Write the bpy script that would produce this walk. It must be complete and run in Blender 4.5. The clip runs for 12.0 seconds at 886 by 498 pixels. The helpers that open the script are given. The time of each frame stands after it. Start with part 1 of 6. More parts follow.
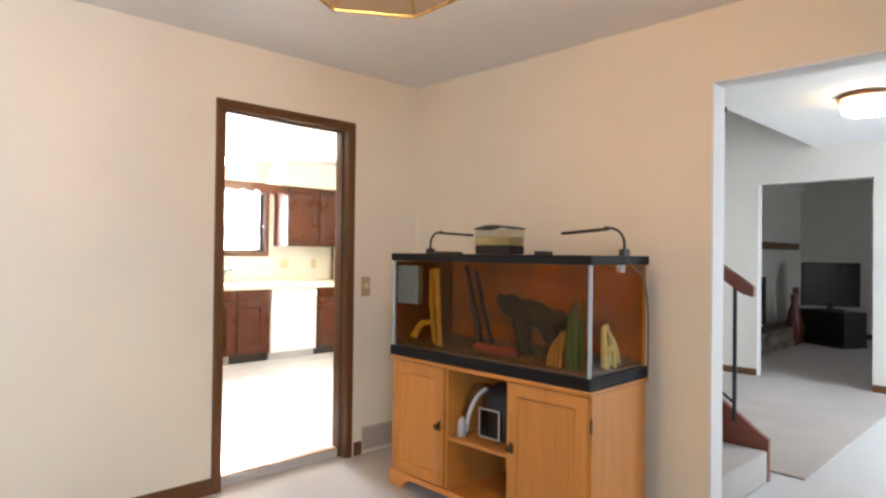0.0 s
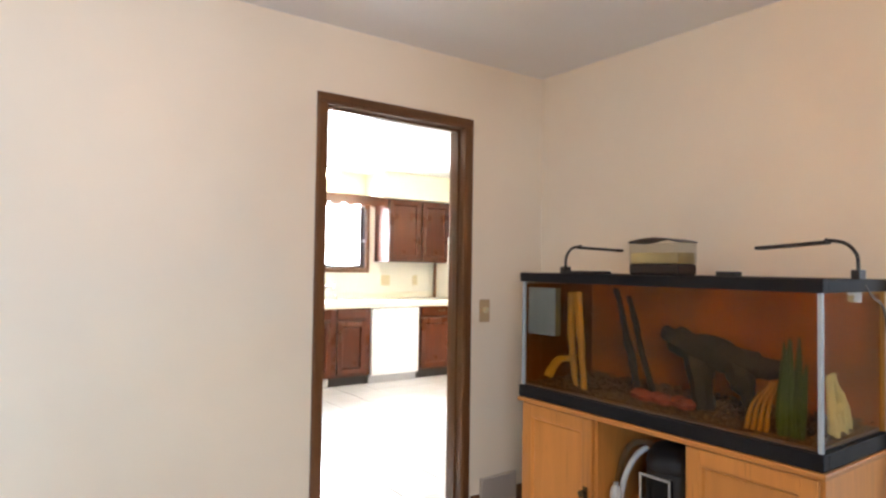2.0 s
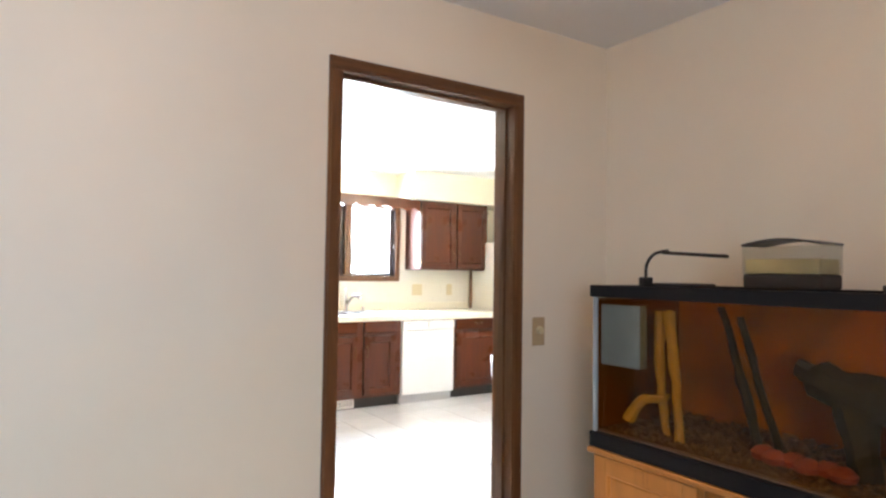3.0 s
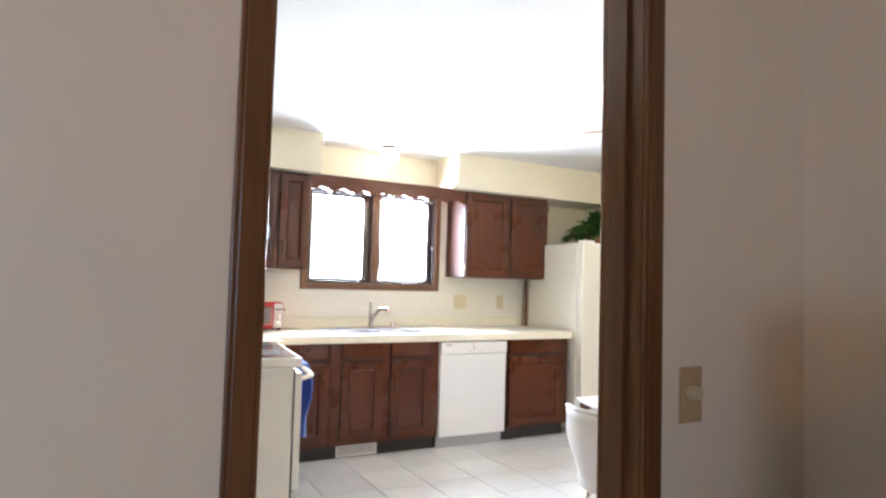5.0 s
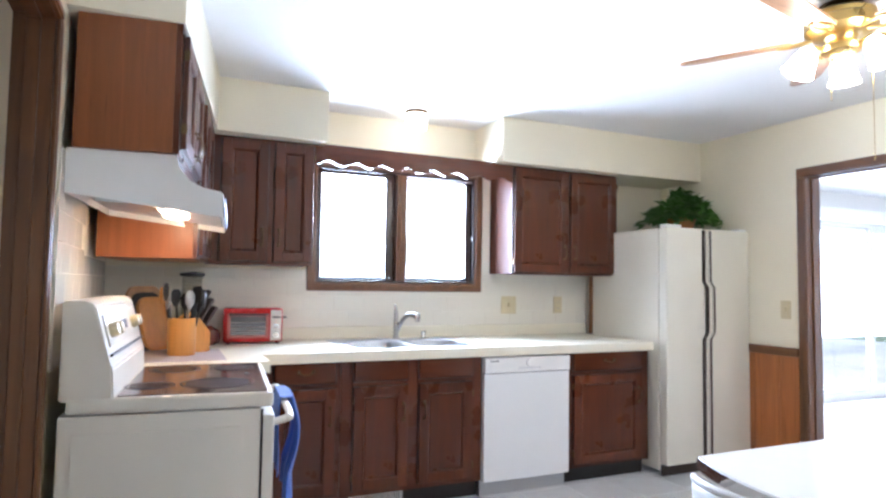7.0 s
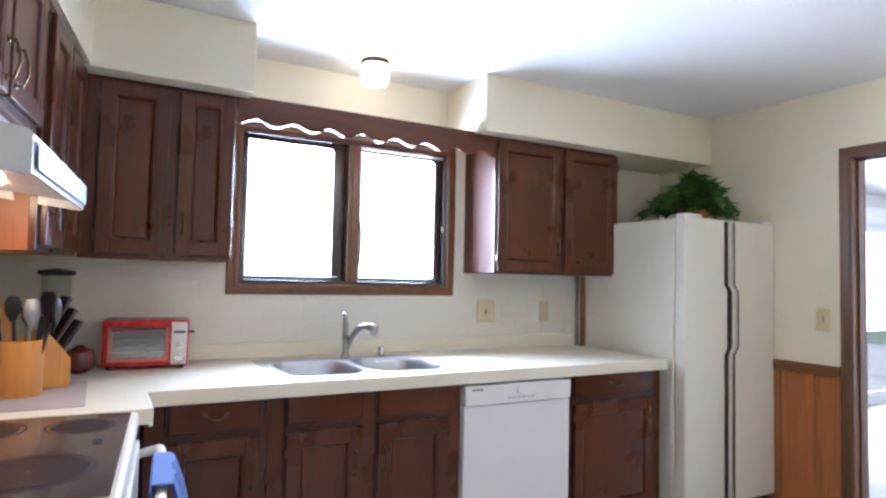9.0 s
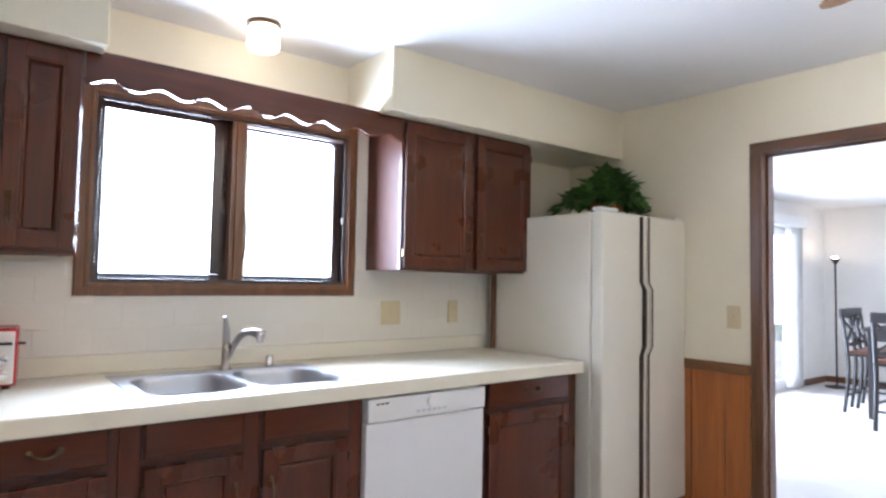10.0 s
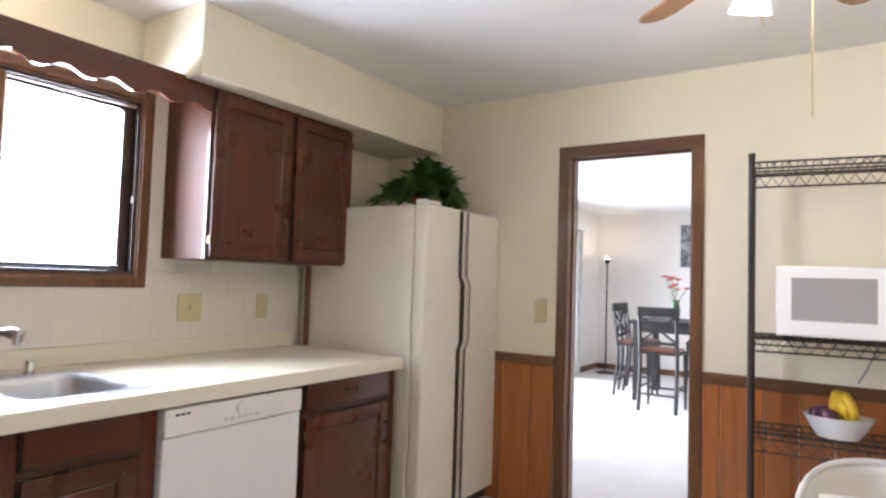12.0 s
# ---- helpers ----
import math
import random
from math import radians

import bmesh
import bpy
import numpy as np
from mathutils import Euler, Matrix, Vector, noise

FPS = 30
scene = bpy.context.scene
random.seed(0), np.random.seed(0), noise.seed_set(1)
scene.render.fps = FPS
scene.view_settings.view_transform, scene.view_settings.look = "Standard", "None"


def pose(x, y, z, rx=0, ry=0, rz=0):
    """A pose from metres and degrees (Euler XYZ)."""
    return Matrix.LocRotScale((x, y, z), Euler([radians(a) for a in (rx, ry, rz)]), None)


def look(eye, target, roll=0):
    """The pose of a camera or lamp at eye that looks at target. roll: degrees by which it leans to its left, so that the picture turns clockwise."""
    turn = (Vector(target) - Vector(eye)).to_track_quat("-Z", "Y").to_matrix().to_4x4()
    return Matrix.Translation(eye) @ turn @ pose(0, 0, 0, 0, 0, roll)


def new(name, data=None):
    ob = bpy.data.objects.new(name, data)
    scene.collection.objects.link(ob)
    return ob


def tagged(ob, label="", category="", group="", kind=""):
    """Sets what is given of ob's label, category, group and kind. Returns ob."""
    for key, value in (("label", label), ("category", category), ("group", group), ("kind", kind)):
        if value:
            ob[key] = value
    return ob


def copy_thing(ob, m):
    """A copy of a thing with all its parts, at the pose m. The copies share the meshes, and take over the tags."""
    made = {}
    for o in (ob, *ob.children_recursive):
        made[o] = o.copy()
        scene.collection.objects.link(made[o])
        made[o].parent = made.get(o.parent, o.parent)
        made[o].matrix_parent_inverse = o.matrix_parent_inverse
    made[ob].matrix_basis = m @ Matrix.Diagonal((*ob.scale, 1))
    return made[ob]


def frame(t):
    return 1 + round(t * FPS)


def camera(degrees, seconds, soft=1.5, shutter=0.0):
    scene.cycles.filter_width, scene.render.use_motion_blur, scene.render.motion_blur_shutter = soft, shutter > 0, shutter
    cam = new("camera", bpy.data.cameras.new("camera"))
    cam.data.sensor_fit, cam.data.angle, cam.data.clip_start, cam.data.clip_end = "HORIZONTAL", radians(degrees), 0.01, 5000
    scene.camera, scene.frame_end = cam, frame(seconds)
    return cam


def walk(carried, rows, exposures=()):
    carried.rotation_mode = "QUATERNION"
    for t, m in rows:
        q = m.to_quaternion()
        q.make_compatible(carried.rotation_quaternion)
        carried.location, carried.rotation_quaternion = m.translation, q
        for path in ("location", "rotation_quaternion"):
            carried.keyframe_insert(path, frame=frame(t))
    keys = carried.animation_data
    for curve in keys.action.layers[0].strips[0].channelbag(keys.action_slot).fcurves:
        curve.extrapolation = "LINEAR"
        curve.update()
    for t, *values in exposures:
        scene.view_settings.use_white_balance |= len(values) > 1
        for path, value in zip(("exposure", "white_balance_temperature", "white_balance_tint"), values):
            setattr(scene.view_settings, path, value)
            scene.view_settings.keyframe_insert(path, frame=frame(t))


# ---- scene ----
# ---- camera and walk ----
cam = camera(71.09, 12.0, soft=2.5)
PATH = [
    (0, (0.906, -0.013, 1.295), (2.301, 1.421, 1.310), 0.67),
    (0.5, (0.896, 0.045, 1.294), (2.232, 1.533, 1.323), 0.94),
    (1, (0.940, 0.193, 1.299), (2.223, 1.727, 1.337), 0.86),
    (1.5, (0.997, 0.345, 1.311), (2.227, 1.921, 1.358), 0.92),
    (2, (1.168, 0.569, 1.315), (2.333, 2.194, 1.373), 0.81),
    (2.5, (1.324, 0.807, 1.327), (2.439, 2.466, 1.392), 0.55),
    (3, (1.496, 1.113, 1.328), (2.574, 2.796, 1.407), 0.81),
    (5, (2.177, 2.236, 1.314), (3.126, 3.993, 1.422), 1.62),
    (5.5, (2.319, 2.477, 1.307), (3.234, 4.252, 1.416), 1.33),
    (6, (2.477, 2.730, 1.317), (3.344, 4.529, 1.419), 1.34),
    (6.5, (2.597, 2.951, 1.286), (3.412, 4.774, 1.400), 0.86),
    (8.5, (2.983, 3.859, 1.304), (3.807, 5.678, 1.412), 0.96),
    (9, (3.011, 4.050, 1.326), (3.977, 5.798, 1.424), 1.22),
    (9.5, (3.093, 4.218, 1.289), (4.195, 5.883, 1.410), 0.87),
    (10, (3.178, 4.360, 1.316), (4.413, 5.929, 1.420), 1.05),
    (10.5, (3.239, 4.460, 1.311), (4.600, 5.922, 1.417), 1.40),
    (11, (3.244, 4.505, 1.302), (4.722, 5.848, 1.415), 1.59),
    (11.5, (3.239, 4.552, 1.319), (4.823, 5.769, 1.417), 1.87),
    (12, (3.230, 4.560, 1.305), (4.899, 5.657, 1.408), 1.83),
]
EXPOSURES = [(0.0, 0.42, 6750, 13), (2.0, 0.35, 6500, 13), (3.2, 0.05, 6200, 12), (5.0, -0.55, 6050, 14), (5.5, -0.66, 5750, 14), (6.5, -0.74, 5400, 15),
             (8.5, -1.18, 5400, 17), (9.5, -1.23, 5500, 17), (10.5, -1.27, 5800, 18), (12.0, -1.36, 6250, 19)]
walk(cam, [(t, look(eye, target, roll)) for t, eye, target, roll in PATH], EXPOSURES)

# ---- world, sun and window light ----
world = bpy.data.worlds.new("sky")
scene.world = world
world.use_nodes = True
wn = world.node_tree.nodes
sky = wn.new("ShaderNodeTexSky")
sky.sky_type, sky.sun_disc = "NISHITA", False
sky.sun_elevation, sky.sun_rotation = radians(48), radians(12)
world.node_tree.links.new(sky.outputs[0], wn["Background"].inputs[0])
wn["Background"].inputs[1].default_value = 0.12

SUN_DIR = Vector((math.sin(radians(12)) * math.cos(radians(48)), math.cos(radians(12)) * math.cos(radians(48)), math.sin(radians(48))))
sun = new("sun", bpy.data.lights.new("sun", "SUN"))
sun.data.energy, sun.data.angle, sun.data.color = 5.0, radians(0.5), (1.0, 0.95, 0.88)
sun.matrix_world = look(SUN_DIR * 30, (0, 0, 0))


def window_light(name, eye, target, width, height, watts, colour, spread=140):
    """Sky light standing in the opening of a window."""
    lamp = new(name, bpy.data.lights.new(name, "AREA"))
    lamp.data.shape, lamp.data.size, lamp.data.size_y = "RECTANGLE", width, height
    lamp.data.energy, lamp.data.color = watts, colour
    lamp.data.spread = radians(spread)
    lamp.matrix_world = look(eye, target)
    return lamp


COOL = (0.80, 0.90, 1.0)
window_light("kitchen_sky_light", (4.175, 7.285, 1.67), (4.175, 6, 1.67), 1.10, 0.70, 270, COOL)
window_light("living_sky_light", (10.0, 8.05, 1.07), (10.0, 6, 1.07), 3.7, 2.0, 580, COOL)
window_light("dining_sky_light", (-0.6, -1.78, 1.5), (-0.6, 0, 1.5), 1.7, 1.2, 80, (0.56, 0.75, 1.0))
window_light("hall_sky_light", (6.6, -1.78, 1.3), (6.6, 0, 1.0), 1.0, 1.9, 85, (0.66, 0.82, 1.0))
# Fill light for the family room, in an added window out of view.
window_light("family_sky_light", (10.6, -1.78, 1.5), (10.6, 0, 1.2), 1.4, 1.2, 13, COOL)

# ---- building tools ----


def box(bm, x0, x1, y0, y1, z0, z1, bevel=0.0):
    """A box between two corners, its edges rounded by bevel."""
    lo, hi = (min(x0, x1), min(y0, y1), min(z0, z1)), (max(x0, x1), max(y0, y1), max(z0, z1))
    got = bmesh.ops.create_cube(bm, size=1)
    for v in got["verts"]:
        v.co = Vector([lo[i] if v.co[i] < 0 else hi[i] for i in range(3)])
    if bevel:
        edges = list({e for v in got["verts"] for e in v.link_edges})
        bmesh.ops.bevel(bm, geom=edges, offset=bevel, segments=2, profile=0.6, affect="EDGES", clamp_overlap=True)
    return bm


def boxes(*rows, bevel=0.0):
    bm = bmesh.new()
    for r in rows:
        box(bm, *r, bevel=bevel)
    return bm


def lathe(bm, profile, centre=(0, 0, 0), steps=24, axis="z", cap=True):
    """A turned body from (radius, height) rows."""
    rings = []
    for r, h in profile:
        ring = []
        for i in range(steps):
            a = 2 * math.pi * i / steps
            p = (r * math.cos(a), r * math.sin(a), h)
            if axis == "x":
                p = (p[2], p[0], p[1])
            elif axis == "y":
                p = (p[1], p[2], p[0])
            ring.append(bm.verts.new(Vector(p) + Vector(centre)))
        rings.append(ring)
    for a, b in zip(rings, rings[1:]):
        for i in range(steps):
            bm.faces.new((a[i], a[(i + 1) % steps], b[(i + 1) % steps], b[i]))
    if cap:
        bm.faces.new(rings[0][::-1])
        bm.faces.new(rings[-1])
    return bm


def tube(bm, points, radius, sides=8, closed=False):
    """A round bar swept along points; radius may be one number or one for each point."""
    pts = [Vector(p) for p in points]
    radii = radius if isinstance(radius, (list, tuple)) else [radius] * len(pts)
    rings, up = [], None
    for i, p in enumerate(pts):
        a = pts[i - 1] if (i or closed) else p
        b = pts[(i + 1) % len(pts)] if (i < len(pts) - 1 or closed) else p
        d = (b - a).normalized()
        if up is None:
            up = d.orthogonal().normalized()
        up = (up - d * up.dot(d)).normalized()
        side = d.cross(up)
        rings.append([bm.verts.new(p + (up * math.cos(2 * math.pi * k / sides) + side * math.sin(2 * math.pi * k / sides)) * radii[i]) for k in range(sides)])
    pairs = list(zip(rings, rings[1:])) + ([(rings[-1], rings[0])] if closed else [])
    for a, b in pairs:
        for k in range(sides):
            bm.faces.new((a[k], a[(k + 1) % sides], b[(k + 1) % sides], b[k]))
    if not closed:
        bm.faces.new(rings[0][::-1])
        bm.faces.new(rings[-1])
    return bm


def arc(points, n=6):
    """A smooth line through the given points (Catmull-Rom)."""
    p = [Vector(q) for q in points]
    p = [p[0] * 2 - p[1]] + p + [p[-1] * 2 - p[-2]]
    out = []
    for i in range(1, len(p) - 2):
        for k in range(n):
            t = k / n
            out.append(0.5 * ((2 * p[i]) + (p[i + 1] - p[i - 1]) * t + (2 * p[i - 1] - 5 * p[i] + 4 * p[i + 1] - p[i + 2]) * t * t
                              + (3 * p[i] - p[i - 1] - 3 * p[i + 1] + p[i + 2]) * t ** 3))
    return out + [p[-2]]


def prism(bm, outline, a, b, axis="z"):
    """A flat outline of (u, v) rows pushed from a to b along an axis."""
    def at(u, v, h):
        return {"z": (u, v, h), "x": (h, u, v), "y": (u, h, v)}[axis]
    lo = [bm.verts.new(at(u, v, a)) for u, v in outline]
    hi = [bm.verts.new(at(u, v, b)) for u, v in outline]
    n = len(outline)
    for i in range(n):
        bm.faces.new((lo[i], lo[(i + 1) % n], hi[(i + 1) % n], hi[i]))
    bm.faces.new(lo[::-1])
    bm.faces.new(hi)
    return bm


def mesh_of(name, bm, material, smooth=False, angle=35):
    bmesh.ops.recalc_face_normals(bm, faces=bm.faces)
    me = bpy.data.meshes.new(name)
    if smooth:
        for f in bm.faces:
            f.smooth = True
        for e in bm.edges:
            if len(e.link_faces) == 2 and e.calc_face_angle(0) > radians(angle):
                e.smooth = False
    bm.to_mesh(me)
    bm.free()
    me.materials.append(material)
    return me


def part(name, bm, material, parent=None, label="", smooth=False):
    """One mesh under a thing or a part."""
    ob = new(name, mesh_of(name, bm, material, smooth))
    ob.parent = parent
    return tagged(ob, label)


def whole(name, bm, material, label, category, group="", kind="", smooth=False):
    """A thing or a piece of the setting that is one mesh."""
    return tagged(new(name, mesh_of(name, bm, material, smooth)), label, category, group, kind)


def thing(name, at, label, category, group="", kind="", turn=0):
    """An empty at the base of a thing, that carries its parts."""
    ob = new(name)
    ob.matrix_basis = pose(*at, 0, 0, turn)
    ob.empty_display_size = 0.05
    return tagged(ob, label, category, group, kind)


def setting(name, bm, material, label, category="wall"):
    return whole(name, bm, material, label, category, kind="structure")


def wall(name, axis, at, thick, a, b, height, material, holes=(), label="painted wall", z0=0.0):
    """A wall along 'x' or 'y' from a to b, its face at 'at', with openings (a, b, z0, z1) cut through it."""
    bm = bmesh.new()
    cuts = sorted({a, b, *[h[0] for h in holes], *[h[1] for h in holes]})
    for u0, u1 in zip(cuts, cuts[1:]):
        mid, spans, z = (u0 + u1) / 2, [], z0
        for h in sorted([h for h in holes if h[0] < mid < h[1]], key=lambda h: h[2]):
            if h[2] > z:
                spans.append((z, h[2]))
            z = h[3]
        if z < height:
            spans.append((z, height))
        for s0, s1 in spans:
            if axis == "x":
                box(bm, u0, u1, at, at + thick, s0, s1)
            else:
                box(bm, at, at + thick, u0, u1, s0, s1)
    bmesh.ops.remove_doubles(bm, verts=bm.verts, dist=0.0005)
    return setting(name, bm, material, label)

# ---- materials ----


class Nodes:
    """A material being wired up."""

    def __init__(self, name, colour, rough=0.5, metal=0.0, **sockets):
        self.m = bpy.data.materials.new(name)
        self.m.use_nodes = True
        self.t = self.m.node_tree
        self.b = self.t.nodes["Principled BSDF"]
        self.b.inputs["Base Color"].default_value = (*colour, 1)
        self.b.inputs["Roughness"].default_value = rough
        self.b.inputs["Metallic"].default_value = metal
        for k, v in sockets.items():
            self.b.inputs[k.replace("_", " ")].default_value = v

    def node(self, kind, **inputs):
        n = self.t.nodes.new(kind)
        for k, v in inputs.items():
            n.inputs[k.replace("_", " ")].default_value = v
        return n

    def link(self, a, b):
        self.t.links.new(a, b)

    def place(self, stretch=(1, 1, 1)):
        """World-sized coordinates, stretched along an axis."""
        co, mp = self.node("ShaderNodeTexCoord"), self.node("ShaderNodeMapping")
        mp.inputs["Scale"].default_value = stretch
        self.link(co.outputs["Object"], mp.inputs["Vector"])
        return mp.outputs["Vector"]

    def noise(self, scale, detail=4, stretch=(1, 1, 1), distortion=0.0, rough=0.55):
        n = self.node("ShaderNodeTexNoise", Scale=scale, Detail=detail, Distortion=distortion, Roughness=rough)
        self.link(self.place(stretch), n.inputs["Vector"])
        return n.outputs["Fac"]

    def ramp(self, fac, *stops):
        r = self.node("ShaderNodeValToRGB")
        while len(r.color_ramp.elements) < len(stops):
            r.color_ramp.elements.new(0.5)
        for e, (p, c) in zip(r.color_ramp.elements, stops):
            e.position, e.color = p, (*c, 1)
        self.link(fac, r.inputs["Fac"])
        return r.outputs["Color"]

    def mix(self, a, b, fac, kind="MIX"):
        n = self.node("ShaderNodeMix")
        n.data_type, n.blend_type = "RGBA", kind
        for s, v in ((n.inputs[6], a), (n.inputs[7], b), (n.inputs[0], fac)):
            if isinstance(v, (int, float)):
                s.default_value = v
            elif isinstance(v, tuple):
                s.default_value = (*v, 1)
            else:
                self.link(v, s)
        return n.outputs[2]

    def colour(self, c):
        self.link(c, self.b.inputs["Base Color"])
        return self

    def rough(self, fac, lo, hi):
        n = self.node("ShaderNodeMapRange")
        n.inputs["To Min"].default_value, n.inputs["To Max"].default_value = lo, hi
        self.link(fac, n.inputs["Value"])
        self.link(n.outputs["Result"], self.b.inputs["Roughness"])
        return self

    def bump(self, fac, strength, distance=0.002):
        n = self.node("ShaderNodeBump", Strength=strength, Distance=distance)
        self.link(fac, n.inputs["Height"])
        if self.b.inputs["Normal"].links:
            self.link(self.b.inputs["Normal"].links[0].from_socket, n.inputs["Normal"])
        self.link(n.outputs["Normal"], self.b.inputs["Normal"])
        return self


def shade(c, k):
    return tuple(min(1, v * k) for v in c)


def paint(name, c, rough=0.6, grain=220, relief=0.12, stain=0.05):
    """Rolled wall paint: orange-peel relief and faint unevenness."""
    n = Nodes(name, c, rough)
    n.colour(n.ramp(n.noise(1.3, 5), (0.3, shade(c, 1 - stain)), (0.7, shade(c, 1 + stain * 0.5))))
    n.rough(n.noise(6), rough - 0.08, rough + 0.08)
    return n.bump(n.noise(grain, 2), relief, 0.001).m


def wood(name, c, rough=0.35, along="z", grain=0.35, scale=1.0, coat=0.0, shine=0.5):
    """Stained wood with grain along one axis, pores and slow changes of tone from board to board."""
    n = Nodes(name, c, rough)
    s = {"z": (14, 14, 0.7), "x": (0.7, 14, 14), "y": (14, 0.7, 14)}[along]
    s = tuple(v * scale for v in s)
    bands = n.noise(1.6, 6, s, 1.4)
    pores = n.noise(9.0, 3, s)
    tone = n.ramp(bands, (0.28, shade(c, 1 - grain)), (0.5, c), (0.72, shade(c, 1 + grain)))
    tone = n.mix(tone, shade(c, 0.45), n.ramp(pores, (0.62, (0, 0, 0)), (0.72, (0.5, 0.5, 0.5))))
    oi = n.node("ShaderNodeObjectInfo")
    tone = n.mix(tone, n.ramp(oi.outputs["Random"], (0, (0.82, 0.82, 0.82)), (1, (1.12, 1.1, 1.08))), 1.0, "MULTIPLY")
    n.colour(tone).rough(n.noise(3.0), rough - 0.03, rough + 0.05)
    n.b.inputs["Coat Weight"].default_value = coat
    n.b.inputs["Specular IOR Level"].default_value = shine
    n.b.inputs["Coat Roughness"].default_value = 0.2
    return n.bump(pores, 0.15, 0.0006).m


def plain(name, c, rough=0.4, metal=0.0, wear=0.06, relief=0.0, **sockets):
    """Moulded or enamelled surface with slight changes of tone and polish."""
    n = Nodes(name, c, rough, metal, **sockets)
    f = n.noise(4.0, 5)
    n.colour(n.ramp(f, (0.3, shade(c, 1 - wear)), (0.7, shade(c, 1 + wear * 0.5))))
    n.rough(n.noise(12.0, 3), max(0.02, rough - 0.06), rough + 0.08)
    if relief:
        n.bump(n.noise(300, 2), relief, 0.0005)
    return n.m


def glowing(name, c, strength):
    n = Nodes(name, (0.8, 0.8, 0.8), 0.3)
    n.b.inputs["Emission Color"].default_value = (*c, 1)
    n.b.inputs["Emission Strength"].default_value = strength
    return n.m


def clear(name, tint=(1, 1, 1), gloss=0.03, face=0.03, edge=0.6):
    """Thin clear pane: light goes straight through, with Fresnel gloss on it."""
    n = Nodes(name, tint, gloss)
    out = n.t.nodes["Material Output"]
    tr, gl, fr, mx = n.node("ShaderNodeBsdfTransparent"), n.node("ShaderNodeBsdfGlossy"), n.node("ShaderNodeLayerWeight"), n.node("ShaderNodeMixShader")
    tr.inputs["Color"].default_value = (*tint, 1)
    gl.inputs["Roughness"].default_value = gloss
    fr.inputs["Blend"].default_value = 0.5
    pw, ad = n.node("ShaderNodeMath"), n.node("ShaderNodeMath")
    pw.operation, ad.operation = "POWER", "MULTIPLY_ADD"
    pw.inputs[1].default_value, ad.inputs[1].default_value, ad.inputs[2].default_value = 4.0, edge, face
    n.link(fr.outputs["Facing"], pw.inputs[0])
    n.link(pw.outputs[0], ad.inputs[0])
    n.link(ad.outputs[0], mx.inputs[0])
    n.link(tr.outputs[0], mx.inputs[1])
    n.link(gl.outputs[0], mx.inputs[2])
    n.link(mx.outputs[0], out.inputs["Surface"])
    return n.m


def tile_mat(name, c, rough=0.18, vary=0.05, spread=0.06):
    n = Nodes(name, c, rough)
    oi = n.node("ShaderNodeObjectInfo")
    t = n.ramp(n.noise(3.5, 6), (0.3, shade(c, 1 - vary)), (0.7, c))
    t = n.mix(t, n.ramp(oi.outputs["Random"], (0, (1 - spread,) * 3), (1, (1, 1, 1))), 1.0, "MULTIPLY")
    n.colour(t).rough(n.noise(8), rough - 0.05, rough + 0.1)
    return n.bump(n.noise(25, 3), 0.06, 0.001).m


def carpet_mat(name, c):
    n = Nodes(name, c, 0.95)
    f = n.noise(420, 2)
    t = n.ramp(n.noise(2.2, 5), (0.3, shade(c, 0.86)), (0.7, shade(c, 1.06)))
    t = n.mix(t, n.ramp(f, (0.3, (0.72, 0.72, 0.72)), (0.7, (1.05, 1.05, 1.05))), 1.0, "MULTIPLY")
    n.colour(t)
    n.b.inputs["Sheen Weight"].default_value = 0.3
    return n.bump(f, 0.7, 0.004).m


